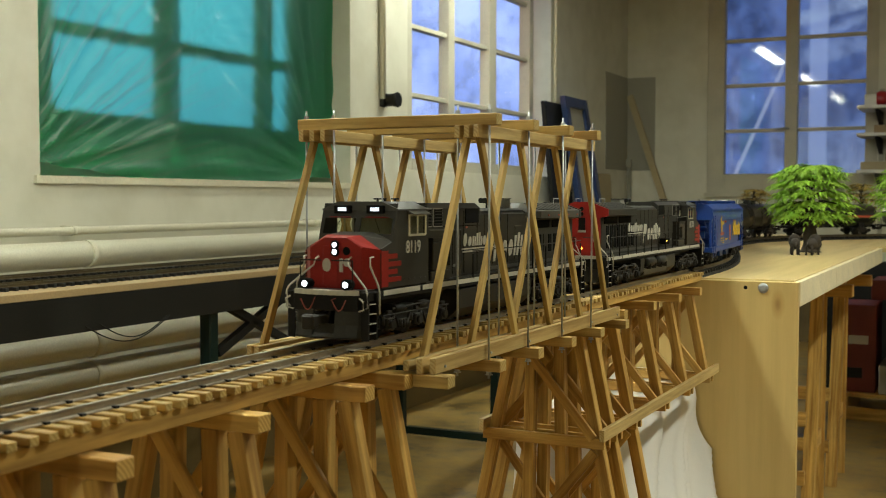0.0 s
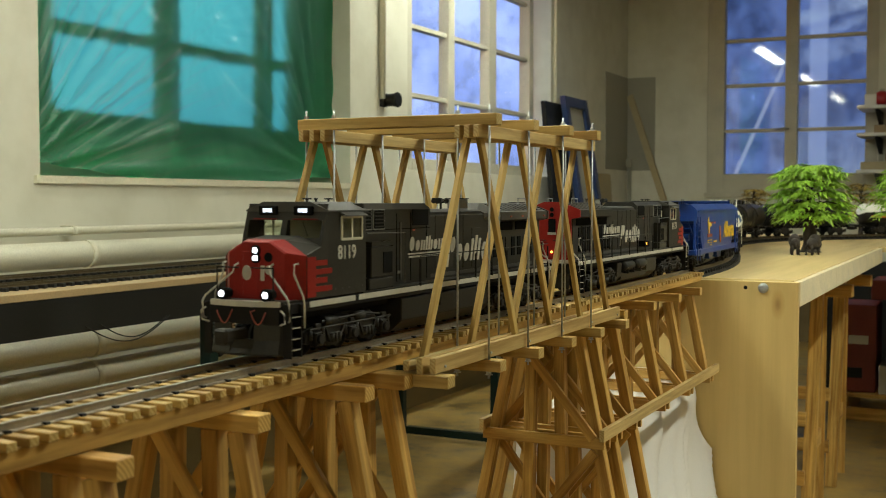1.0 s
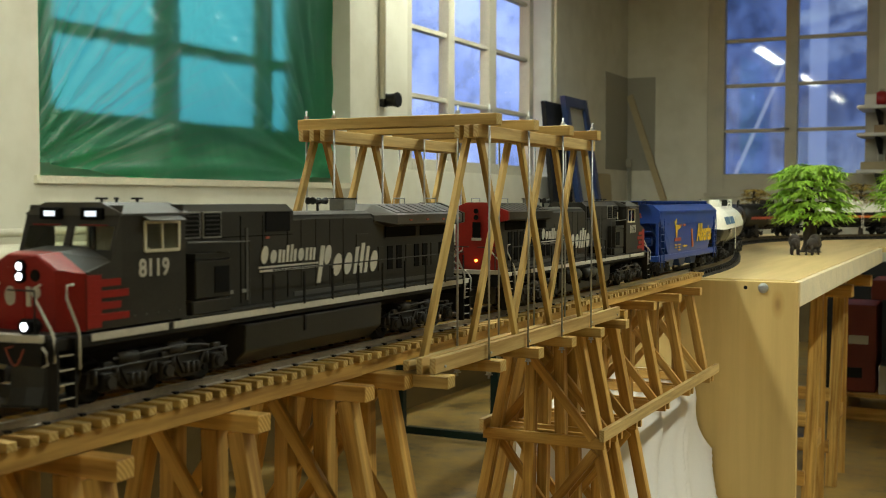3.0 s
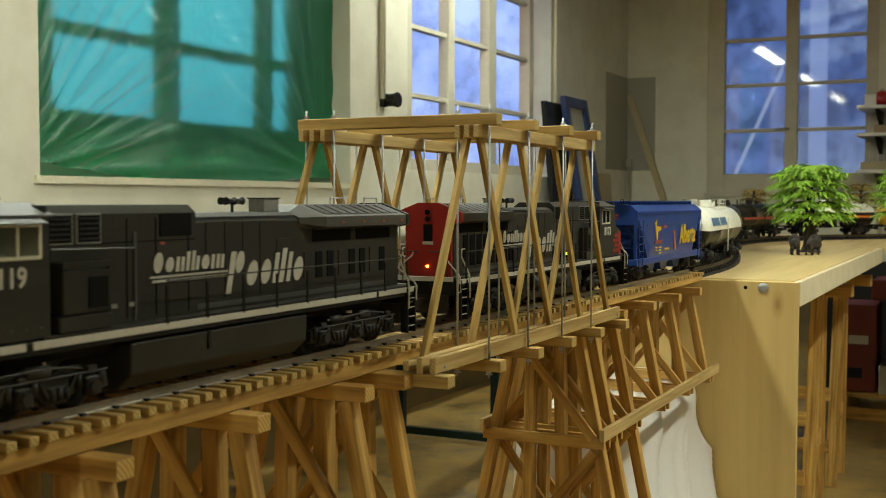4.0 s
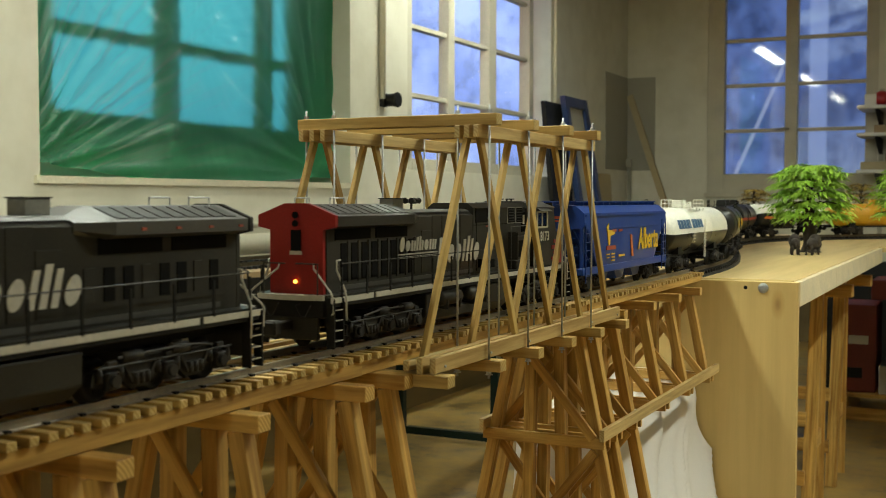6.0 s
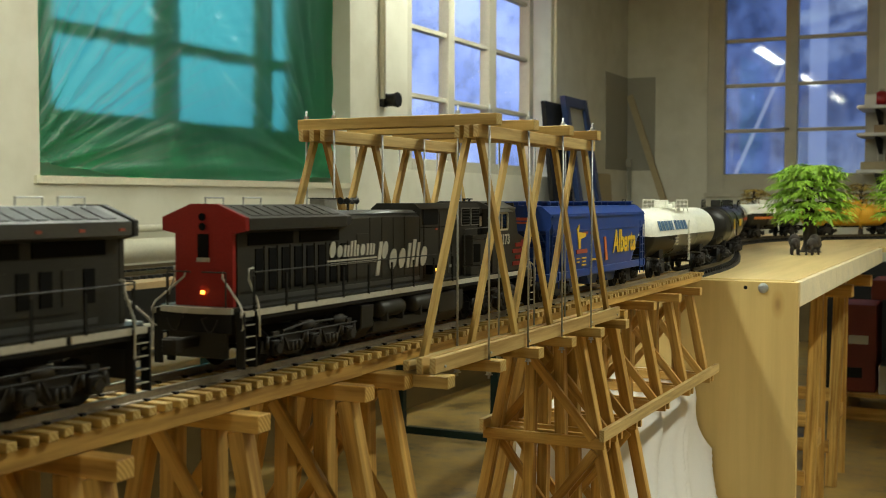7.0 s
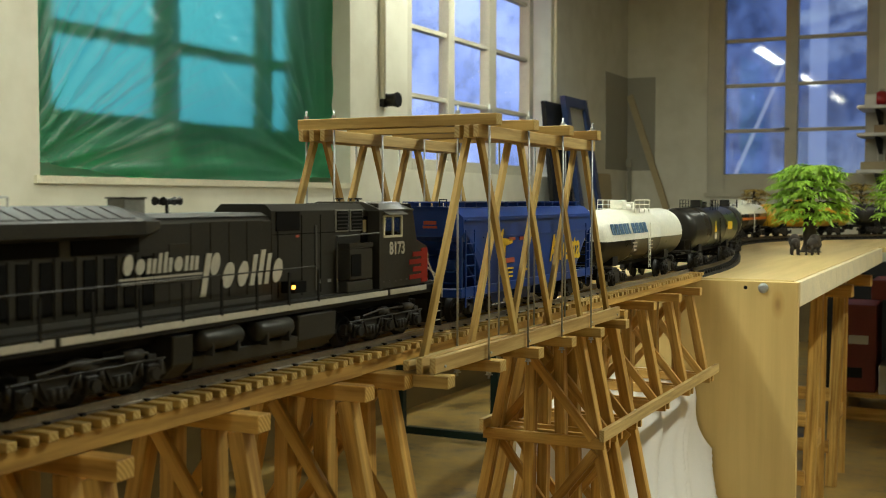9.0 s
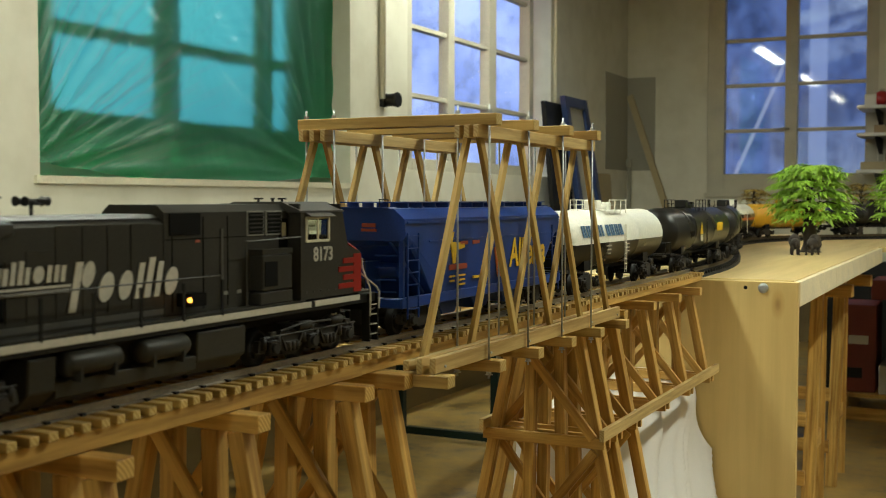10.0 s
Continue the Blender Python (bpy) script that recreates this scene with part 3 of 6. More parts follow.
def long_pipe(name, y0, y1, x, z, r, mat, label, seg=20):
    t = thing(name, label, "pipe")
    bm = bmesh.new()
    tube_into(bm, [(x, y0, z), (x, y1, z)], r, seg)
    part("pipe", bm, mat, t)
    n = int((y1 - y0) / 1.3)
    for i in range(n + 1):
        y = y0 + 0.5 + i * 1.3
        if y > y1 - 0.1:
            break
        bm = bmesh.new()
        tube_into(bm, [(x, y - 0.012, z), (x, y + 0.012, z)], r * 1.08, seg)
        box_into(bm, ((x + WALL_X) / 2 - 0.01, y, z), (abs(x - WALL_X) + 0.02, 0.014, 0.03))
        part("bracket", bm, mat, t)
    return t


def build_pipes():
    long_pipe("heating_pipe", NEAR_Y + 0.1, BACK_Y - 0.1, WALL_X + 0.10, 0.838, 0.038, "cream", "thick cream painted heating pipe along the wall")
    long_pipe("heating_pipe", NEAR_Y + 0.1, BACK_Y - 0.1, WALL_X + 0.05, 0.905, 0.012, "cream", "thin cream painted heating pipe along the wall")
    long_pipe("heating_pipe", NEAR_Y + 0.1, BACK_Y - 0.1, WALL_X + 0.11, 0.575, 0.042, "cream", "thick cream painted heating pipe along the wall")
    long_pipe("heating_pipe", NEAR_Y + 0.1, BACK_Y - 0.1, WALL_X + 0.11, 0.478, 0.042, "cream", "thick cream painted heating pipe along the wall")
    for y, r in ((3.415, 0.014), (5.60, 0.012)):
        bm = bmesh.new()
        tube_into(bm, [(WALL_X + 0.015, y, 1.45 if y < 4 else 0.9), (WALL_X + 0.015, y, CEIL_Z)], r, 10)
        piece("conduit", bm, "cream", "cream painted cable conduit running up the wall", "conduit")
    t = thing("wall_lamp", "small black round floodlight fixed to the wall", "lamp", Matrix.Translation((WALL_X + 0.045, 3.45, 1.447)))
    bm = bmesh.new()
    lathe_into(bm, [(-0.044, 0.014), (-0.04, 0.027), (0.012, 0.030), (0.03, 0.035), (0.034, 0.032), (0.03, 0.02)], "X", 20)
    part("housing", bm, "black", t)
    bm = bmesh.new()
    box_into(bm, (-0.035, -0.016, 0), (0.02, 0.045, 0.062), None, 0.003)
    part("bracket", bm, "black", t)


# left row follows the window reflections; the other battens are added to balance the light
LAMPS = [(-1.45, 4.0, 26), (-1.45, 1.4, 7), (-1.45, -1.2, 3), (0.9, 3.3, 5), (-0.55, 0.2, 33), (1.3, 1.2, 47), (2.7, 3.2, 18), (0.2, -4.6, 30), (2.7, -4.6, 8), (0.2, -7.8, 90), (2.7, -7.8, 30)]
LAMP_Z = 2.42


def build_lamps():
    first = None
    for x, y, watts in LAMPS:
        at = Matrix.Translation((x, y, LAMP_Z))
        if first is None:
            first = thing("ceiling_light", "hanging white fluorescent batten light, out of view", "light", at, "batten lights under the ceiling")
            bm = bmesh.new()
            box_into(bm, (0, 0, 0.06), (0.07, 1.25, 0.05), None, 0.006)
            part("batten", bm, "fixture", first)
            bm = bmesh.new()
            tube_into(bm, [(0, -0.59, 0.018), (0, 0.59, 0.018)], 0.013, 10)
            part("tube", bm, "tube", first)
            for s in (-1, 1):
                bm = bmesh.new()
                tube_into(bm, [(0, s * 0.45, 0.085), (0, s * 0.45, CEIL_Z - LAMP_Z)], 0.003, 6)
                part("suspension_rod", bm, "steel", first)
                boxpart("lamp_holder", (0, s * 0.605, 0.024), (0.03, 0.02, 0.045), "fixture", first, "", None, 0.003)
        else:
            copy_thing(first, at)
        ld = bpy.data.lights.new("batten_glow", "AREA")
        ld.shape, ld.size, ld.size_y = "RECTANGLE", 0.10, 1.2
        ld.energy, ld.color = watts, (0.88, 0.95, 0.80)
        lo = new("batten_glow", ld)
        lo.location = (x, y, LAMP_Z - 0.004)


# ---------------------------------------------------------------- side table along the wall
def build_wall_table():
    x0, x1 = -1.66, -1.17
    ya, yb = -3.2, 3.3
    top = 0.806
    t = thing("wall_table", "long plywood railway table on a dark steel frame by the wall", "table")
    boxpart("tabletop", ((x0 + x1) / 2, (ya + yb) / 2, top - 0.008), (x1 - x0, yb - ya, 0.016), "mdf", t, "", None, 0.001)
    boxpart("fascia", (x1 - 0.006, (ya + 0.55) / 2, top - 0.056), (0.012, 0.55 - ya, 0.08), "black", t, "black painted fascia board", None, 0.001)
    boxpart("fascia", (x1 - 0.006, (yb + 0.553) / 2, top - 0.056), (0.012, yb - 0.553, 0.08), "black", t, "black painted fascia board", None, 0.001)
    boxpart("fascia", (x0 + 0.006, (ya + yb) / 2, top - 0.056), (0.012, yb - ya, 0.08), "black", t, "black painted fascia board", None, 0.001)
    for y in (-2.0, 1.31, 3.14):
        for x in (x1 - 0.035, x0 + 0.02) if y > 2 else (x1 - 0.035,):
            boxpart("leg", (x, y, (top - 0.017) / 2), (0.035, 0.035, top - 0.018), "leg_green", t, "", None, 0.003)
        if y < 2:
            continue
        boxpart("foot_bar", ((x0 + x1) / 2, y, 0.03), (x1 - x0 - 0.1, 0.03, 0.03), "leg_green", t)
    for y, d in ((1.31, 1), (3.14, -1)):
        barpart("brace", (x1 - 0.035, y + 0.03 * d, 0.60), (x1 - 0.035, y + 0.42 * d, 0.76), 0.02, 0.022, "black", t)
        barpart("brace", (x1 - 0.035, y + 0.03 * d, 0.74), (x1 - 0.035, y + 0.52 * d, 0.52), 0.02, 0.022, "black", t)
    barpart("brace", (x1 - 0.06, 1.28, 0.52), (x0 + 0.03, 3.1, 0.5), 0.012, 0.012, "black", t)
    # two tracks with black plastic sleepers and brass rails
    for k, cx in enumerate((-1.275, -1.46)):
        tr = thing("railway_track", "straight brass railed track with black plastic sleepers", "track", None, "tracks on the wall table")
        n = 150
        bm = bmesh.new()
        box_into(bm, (0, 0, 0), (0.078, 0.0095, 0.008), None, 0.001)
        me = mesh_of(bm, "plastic", "sleeper")
        for i in range(n):
            y = -0.9 + i * 0.0265
            ob = new("sleeper", me)
            ob.parent = tr
            ob.location = (cx, y, top + 0.004)
        for s in (-1, 1):
            bm = bmesh.new()
            rail_profile(bm, [(cx + s * 0.0225, ya + 0.1, top + 0.008), (cx + s * 0.0225, yb - 0.05, top + 0.008)], 0.007)
            part("rail", bm, "rail_brass", tr)
    # wires that hang below the table
    for a, b, dz in ((0.84, 1.115, 0.046), (0.885, 1.105, 0.038)):
        bm = bmesh.new()
        tube_into(bm, [(x1 + 0.002, a + (b - a) * k / 12, 0.722 - dz * math.sin(math.pi * k / 12)) for k in range(13)], 0.0015, 6)
        piece("cable", bm, "plastic", "thin black cable sagging below the table edge", "cable")


def rail_profile(bm, pts, h=0.0072):
    """A flat-bottomed rail along pts; z of pts is its foot."""
    prof = [(-0.0030, 0), (0.0030, 0), (0.0030, 0.0009), (0.0008, 0.0016), (0.0008, h - 0.0022), (0.0017, h - 0.0016), (0.0017, h), (-0.0017, h), (-0.0017, h - 0.0016), (-0.0008, h - 0.0022), (-0.0008, 0.0016), (-0.0030, 0.0009)]
    rings = []
    pts = [Vector(p) for p in pts]
    for i, p in enumerate(pts):
        d = pts[min(i + 1, len(pts) - 1)] - pts[max(i - 1, 0)]
        n = Vector((d.y, -d.x, 0)).normalized()
        rings.append([bm.verts.new(p + n * u + Vector((0, 0, v))) for u, v in prof])
    k = len(prof)
    for a, b in zip(rings, rings[1:]):
        for j in range(k):
            bm.faces.new((a[j], a[(j + 1) % k], b[(j + 1) % k], b[j]))
    bm.faces.new(rings[0])
    bm.faces.new(list(reversed(rings[-1])))


# ---------------------------------------------------------------- the line of the track
CX = 0.012
LINE = [(CX, -3.2), (CX, -1.6), (CX, -0.6), (CX, 0.0), (CX, 0.6), (CX, 1.2), (CX, 1.38), (0.006, 1.60), (-0.021, 1.85), (-0.076, 2.15), (-0.142, 2.46), (-0.212, 2.78),
        (-0.245, 3.12), (-0.20, 3.45), (-0.07, 3.71), (0.155, 3.99), (0.42, 4.18), (0.9, 4.29), (1.5, 4.31), (2.8, 4.31)]


def smooth_line():
    pts = [np.array(c, float) for c in LINE]
    pts = [2 * pts[0] - pts[1]] + pts + [2 * pts[-1] - pts[-2]]
    out = []
    for i in range(1, len(pts) - 2):
        a, b, c, d = pts[i - 1:i + 3]
        for u in np.linspace(0, 1, 40, endpoint=False):
            out.append(0.5 * (2 * b + (c - a) * u + (2 * a - 5 * b + 4 * c - d) * u * u + (3 * b - a - 3 * c + d) * u ** 3))
    out = np.array(out)
    s = np.r_[0, np.cumsum(np.linalg.norm(np.diff(out, axis=0), axis=1))]
    s -= np.interp(0.0, out[:200, 1], s[:200])
    return out, s


TRACK, ARC = smooth_line()


def on_line(s):
    return Vector((float(np.interp(s, ARC, TRACK[:, 0])), float(np.interp(s, ARC, TRACK[:, 1]))))


def heading(s):
    d = on_line(s + 0.01) - on_line(s - 0.01)
    return math.atan2(d.y, d.x)


TIE_TOP, TIE_H = 0.850, 0.0064
STRINGER_TOP = TIE_TOP - TIE_H


def build_main_track():
    t = thing("railway_track", "model railway track on pale wooden sleepers", "track")
    for s in (-1, 1):
        bm = bmesh.new()
        pts = []
        for v in np.arange(-1.4, 1.34, 0.05):
            p, a = on_line(v), heading(v)
            pts.append((p.x + math.sin(a) * s * 0.0225, p.y - math.cos(a) * s * 0.0225, TIE_TOP - 0.0002))
        rail_profile(bm, pts)
        part("rail", bm, "rail", t, "worn nickel grey rail")
    # sleepers with chairs
    bm = bmesh.new()
    box_into(bm, (0, 0, 0), (0.094, 0.0086, TIE_H), None, 0.0006)
    tie = mesh_of(bm, "pine", "sleeper")
    bm = bmesh.new()
    box_into(bm, (0, 0, 0), (0.0066, 0.0042, 0.0022), None, 0.0003)
    chair = mesh_of(bm, "plastic", "rail_chair")
    rng = random.Random(8)
    v = -1.38
    count = 0
    while v < 1.33:
        ob = new("sleeper", tie)
        ob.parent = t
        ob.matrix_local = pose(CX + rng.uniform(-0.0022, 0.0022), v, TIE_TOP - TIE_H / 2, 0, 0, rng.uniform(-1.2, 1.2))
        if v < 0.75 and count % 2 == 0:
            for s in (-1, 1):
                c = new("rail_chair", chair)
                c.parent = t
                c.matrix_local = pose(CX + s * 0.0225 + 0.0022, v, TIE_TOP + 0.0007)
        v += 0.0163
        count += 1
    # longitudinal stringers
    for a, b, half, lowz in ((-1.4, -0.052, 0.0365, 0.8295), (-0.050, 0.615, 0.034, 0.8295), (0.617, 1.325, 0.0365, 0.8325)):
        for s in (-1, 1):
            boxpart("stringer", (CX + s * half, (a + b) / 2, (STRINGER_TOP + lowz) / 2), (0.014, b - a, STRINGER_TOP - lowz), "stringer", t, "", None, 0.0008)
    # the same line goes on over the table, on black plastic sleepers
    tt = thing("railway_track", "dark railed track with black sleepers on the table", "track")
    bm = bmesh.new()
    box_into(bm, (0, 0, 0), (0.078, 0.0095, 0.007), None, 0.001)
    me = mesh_of(bm, "plastic", "sleeper")
    v = 1.345
    while v < 6.15:
        ob = new("sleeper", me)
        ob.parent = tt
        p = on_line(v)
        ob.matrix_local = pose(p.x, p.y, TIE_TOP - 0.0035, 0, 0, math.degrees(heading(v)) - 90)
        v += 0.0265
    for s in (-1, 1):
        bm = bmesh.new()
        pts = []
        for v in np.arange(1.34, 6.2, 0.05):
            p, a = on_line(v), heading(v)
            pts.append((p.x + math.sin(a) * s * 0.0225, p.y - math.cos(a) * s * 0.0225, TIE_TOP - 0.0002))
        rail_profile(bm, pts)
        part("rail", bm, "rail_brass", tt)
    # dark roadbed under it
    bm = bmesh.new()
    prev = None
    for v in np.arange(1.34, 6.2, 0.05):
        p, a = on_line(v), heading(v)
        n = Vector((math.sin(a), -math.cos(a), 0))
        q = Vector((p.x, p.y, 0))
        ring = [bm.verts.new(q + n * u + Vector((0, 0, z))) for u, z in ((-0.043, TABLE_Z), (0.043, TABLE_Z), (0.040, TIE_TOP - 0.007), (-0.040, TIE_TOP - 0.007))]
        if prev:
            for k in range(4):
                bm.faces.new((prev[k], prev[(k + 1) % 4], ring[(k + 1) % 4], ring[k]))
        prev = ring
    part("roadbed", bm, "plastic", tt)


TABLE_Z = 0.838
PANEL_X = 0.012


# ---------------------------------------------------------------- bridge
P = 0.112


def build_bridge():
    t = thing("truss_bridge", "pine model truss bridge with threaded steel hangers", "bridge")
    zf = 0.828            # top of the floor beams
    zc = 1.0912           # top of the cross beams
    hb, ht = 0.0125, 0.0125
    ztop = zc - ht        # top of the upper chord
    zlow = ztop - 0.0135  # foot of the upper chord
    # floor beams and cross beams
    for k in range(6):
        boxpart("floor_beam", (0.0, P * k + (0.004 if k else -0.004), zf - hb / 2), (0.262 if k else 0.256, 0.017, hb), "pine", t, "", None, 0.0008)
    for k in range(1, 5):
        boxpart("cross_beam", (0.002 * (k % 2), P * k, zc - ht / 2), (0.250, 0.016, ht), "pine", t, "", None, 0.0008)
    for s in (-1, 1):
        xo, xi = s * 0.1157, s * 0.0783
        # chords of three laths with gaps in which the diagonals stand
        for j, off in enumerate((0.0845, 0.0970, 0.1095)):
            x = s * off
            boxpart("lower_chord", (x, P * 2.5 + 0.004 * j, zf + 0.0085), (0.0066, P * 5 + 0.035, 0.016 if off > 0.09 else 0.010), "pine_pale", t, "", None, 0.0007)
            boxpart("upper_chord", (x, P * 2.5, (ztop + zlow) / 2), (0.0066, P * 3 + 0.030 + 0.006 * j, ztop - zlow), "pine_pale", t, "", None, 0.0007)
        # diagonals: one pair to each hanger
        for k in range(1, 5):
            y = P * k
            for d, off in ((-1, 0.0907 if s > 0 else 0.1032), (1, 0.1032 if s > 0 else 0.0907)):
                x = s * off
                a = Vector((x, y + d * P * 0.97, zf + 0.004))
                b = Vector((x, y - d * 0.003, ztop - 0.001))
                barpart("diagonal", a, b, 0.0058, 0.0095, "pine", t)
        # hangers with washers and nuts
        for k in range(1, 5):
            for x in (xo, xi):
                bm = bmesh.new()
                tube_into(bm, [(0, 0, zf - hb - 0.008), (0, 0, zc + 0.010)], 0.00125, 8)
                rod = part("hanger", bm, "steel", t, "threaded steel hanger", Matrix.Translation((x, P * k, 0)))
                for z in (zc, zf - hb - 0.004):
                    bm = bmesh.new()
                    tube_into(bm, [(0, 0, z), (0, 0, z + 0.0008)], 0.0042, 10)
                    tube_into(bm, [(0, 0, z + 0.0008), (0, 0, z + 0.0042)], 0.0031, 6)
                    part("nut", bm, "steel", rod)
        # screws through the chord
        for k in range(0, 6):
            bm = bmesh.new()
            tube_into(bm, [(s * 0.1128, P * k + 0.012, zf + 0.006), (s * 0.1140, P * k + 0.012, zf + 0.006)], 0.0015, 8)
            part("screw", bm, "steel", t)
            if 1 <= k <= 4:
                bm = bmesh.new()
                tube_into(bm, [(s * 0.1128, P * k + 0.006, zlow + 0.007), (s * 0.1140, P * k + 0.006, zlow + 0.007)], 0.0015, 8)
                part("screw", bm, "steel", t)


# ---------------------------------------------------------------- trestles
BX = 0.019


def build_bent(y, tall, foot=0.0):
    """One trestle bent: cap, two plumb posts, two raked posts, sway braces, ledgers."""
    ct = 0.8295
    t = thing("trestle_bent", "pine trestle bent with raked posts and crossed braces", "trestle", Matrix.Translation((BX, y, 0)), "bents of the trestle")
    cw = 0.0146
    boxpart("cap", (-0.001, 0, ct - cw / 2 - 0.0005), (0.144, 0.018, cw), "pine_end", t, "", None, 0.0008)
    z1 = ct - cw - 0.001
    rake = 0.205

    def post(x0, k, zt, zb):
        dx = k * (zt - zb)
        a, b = Vector((x0, 0, zt)), Vector((x0 + dx, 0, zb))
        d = a - b
        rot = d.to_track_quat("Z", "Y").to_matrix()
        boxpart("post", (a + b) / 2, (0.0165, 0.0155, d.length), "pine_z", t, "", rot, 0.0008)
    for x0, k in ((-0.047, -rake), (-0.021, -0.02), (0.021, 0.02), (0.047, rake)):
        post(x0, k, z1, foot)
    zl = 0.655
    for f in (-1, 1):
        for lev in ((zl,) if tall else ()) + ((0.36,) if not foot else ()):
            half = 0.047 + rake * (z1 - lev) + 0.014
            boxpart("ledger", (0, f * 0.0118, lev), (2 * half, 0.0075, 0.016), "pine_end", t, "", None, 0.0006)
    # sway braces on the near and the far face
    for f, s in ((-1, 1), (1, -1)):
        a = Vector((-s * (0.048 if tall else 0.025), f * 0.0155, z1 - 0.004))
        b = Vector((s * (0.078 if tall else 0.081), f * 0.0155, zl + 0.006))
        barpart("brace", a, b, 0.0062, 0.0135, "pine_end", t)
        if foot:
            continue
        a = Vector((s * 0.080, f * 0.0155, zl - 0.012))
        b = Vector((-s * 0.125, f * 0.0155, 0.38))
        barpart("brace", a, b, 0.0062, 0.0135, "pine_end", t)
    return t


BENTS_NEAR = (-1.058, -0.898, -0.737, -0.577, -0.417, -0.252, -0.097, -0.022)
BENTS_FAR = (0.533, 0.590, 0.690)
BENTS_SHORT = (0.855, 1.020, 1.178)


def build_trestle():
    a = build_bent(BENTS_NEAR[0], False)
    for y in BENTS_NEAR[1:]:
        copy_thing(a, Matrix.Translation((BX - (0.0065 if y == -0.252 else 0.0), y, 0)))
    b = build_bent(BENTS_FAR[0], True)
    for y in BENTS_FAR[1:]:
        copy_thing(b, Matrix.Translation((BX, y, 0)))
    c = build_bent(BENTS_SHORT[0], True, 0.647)
    for y in BENTS_SHORT[1:]:
        copy_thing(c, Matrix.Translation((BX, y, 0)))
    for s in (-1, 1):
        bm = bmesh.new()
        box_into(bm, (0, 0, 0), (0.0075, 0.72, 0.017), None, 0.0006)
        piece("longitudinal_brace", bm, "pine_pale", "long pale pine lath tying the trestle bents together", "lath", "", "", pose(BX + s * 0.0925, 0.51 + 0.36, 0.668))


# ---------------------------------------------------------------- the plywood table
def build_main_table():
    t = thing("layout_table", "long pale plywood layout table with a boxed end", "table")
    y0, y1 = 1.337, 4.9
    boxpart("tabletop", (1.20, (3.12 + 4.4) / 2, TABLE_Z - 0.009), (3.6, 1.28, 0.018), "ply", t, "", None, 0.001)
    boxpart("tabletop", (-0.0355, (y0 + 3.118) / 2, TABLE_Z - 0.009), (0.549, 3.118 - y0, 0.018), "ply", t, "", None, 0.001)
    for a, b in ((y0 + 0.002, 1.9), (1.902, 2.6), (2.602, 3.116)):
        boxpart("apron", (0.245, (a + b) / 2, TABLE_Z - 0.028), (0.012, b - a, 0.05), "ply_edge", t, "pale plywood edge strip", None, 0.0008)
    boxpart("end_panel", (-0.0255, y0 - 0.010, (TABLE_Z - 0.003) / 2), (0.551, 0.018, TABLE_Z - 0.003), "ply_z", t, "tall plywood end panel", None, 0.001)
    bm = bmesh.new()
    lathe_into(bm, [(-0.024, 0.004), (-0.0235, 0.009), (-0.0205, 0.0105), (-0.0195, 0.0105)], "Y", 20, (0.182, y0, TABLE_Z - 0.016))
    part("bolt_head", bm, "steel", t, "round steel screw cap")
    bm = bmesh.new()
    tube_into(bm, [(0.147, y0 - 0.0205, TABLE_Z - 0.016), (0.147, y0 - 0.0195, TABLE_Z - 0.016)], 0.004, 10)
    part("hole", bm, "dark_inset", t, "small dark drilled hole")


def build_sawhorse(x, y):
    """A low beam on two pairs of slightly splayed legs; its end reaches to x."""
    t = thing("sawhorse", "brown wooden sawhorse with splayed legs under the table", "sawhorse", pose(x, y, 0), "sawhorses under the table")
    boxpart("beam", (-0.32, 0, 0.7165), (0.64, 0.045, 0.039), "pine_end", t, "", None, 0.002)
    for lx in (-0.10, -0.54):
        for sy in (-1, 1):
            a = Vector((lx, sy * 0.036, 0.731))
            b = Vector((lx - 0.012, sy * 0.115, 0.0))
            rot = (a - b).to_track_quat("Z", "Y").to_matrix()
            boxpart("leg", (a + b) / 2, (0.038, 0.022, (a - b).length), "pine_z", t, "", rot, 0.002)
        barpart("stretcher", (lx - 0.008, -0.085, 0.24), (lx - 0.008, 0.085, 0.24), 0.02, 0.05, "pine_end", t)
    for z in (0.14, 0.32):
        boxpart("rail", (-0.32, -0.115 if z < 0.2 else -0.098, z), (0.40, 0.018, 0.045), "pine_end", t, "", None, 0.002)
    for sy in (-1, 1):
        boxpart("packing", (-0.30, sy * 0.012, 0.778), (0.50, 0.02, 0.083), "pine_end", t, "", None, 0.002)
    return t


# ---------------------------------------------------------------- train
def text_mesh(words, size, mat, name, shear=0.0, extrude=0.0003):
    cu = bpy.data.curves.new(name, "FONT")
    cu.body, cu.size, cu.extrude, cu.shear, cu.offset = words, size, extrude, shear, size * 0.022
    cu.align_x, cu.align_y = "CENTER", "CENTER"
    ob = bpy.data.objects.new(name, cu)
    scene.collection.objects.link(ob)
    me = bpy.data.meshes.new_from_object(ob.evaluated_get(bpy.context.evaluated_depsgraph_get()))
    bpy.data.objects.remove(ob)
    bpy.data.curves.remove(cu)
    me.materials.clear()
    me.materials.append(M[mat])
    return me


SIDE_L = Matrix(((-1, 0, 0), (0, 0, 1), (0, 1, 0))).to_4x4()   # reads on the +y side
SIDE_R = Matrix(((1, 0, 0), (0, 0, -1), (0, 1, 0))).to_4x4()   # reads on the -y side
FRONT = Matrix(((0, 0, 1), (1, 0, 0), (0, 1, 0))).to_4x4()     # reads on the +x end


def text_part(words, size, mat, parent, at, name="number", shear=0.0, label="", wide=1.0):
    ob = new(name, text_mesh(words, size, mat, name, shear))
    ob.parent = parent
    ob.matrix_local = at @ Matrix.Diagonal((wide, 1, 1, 1))
    if label:
        tagged(ob, label)
    return ob


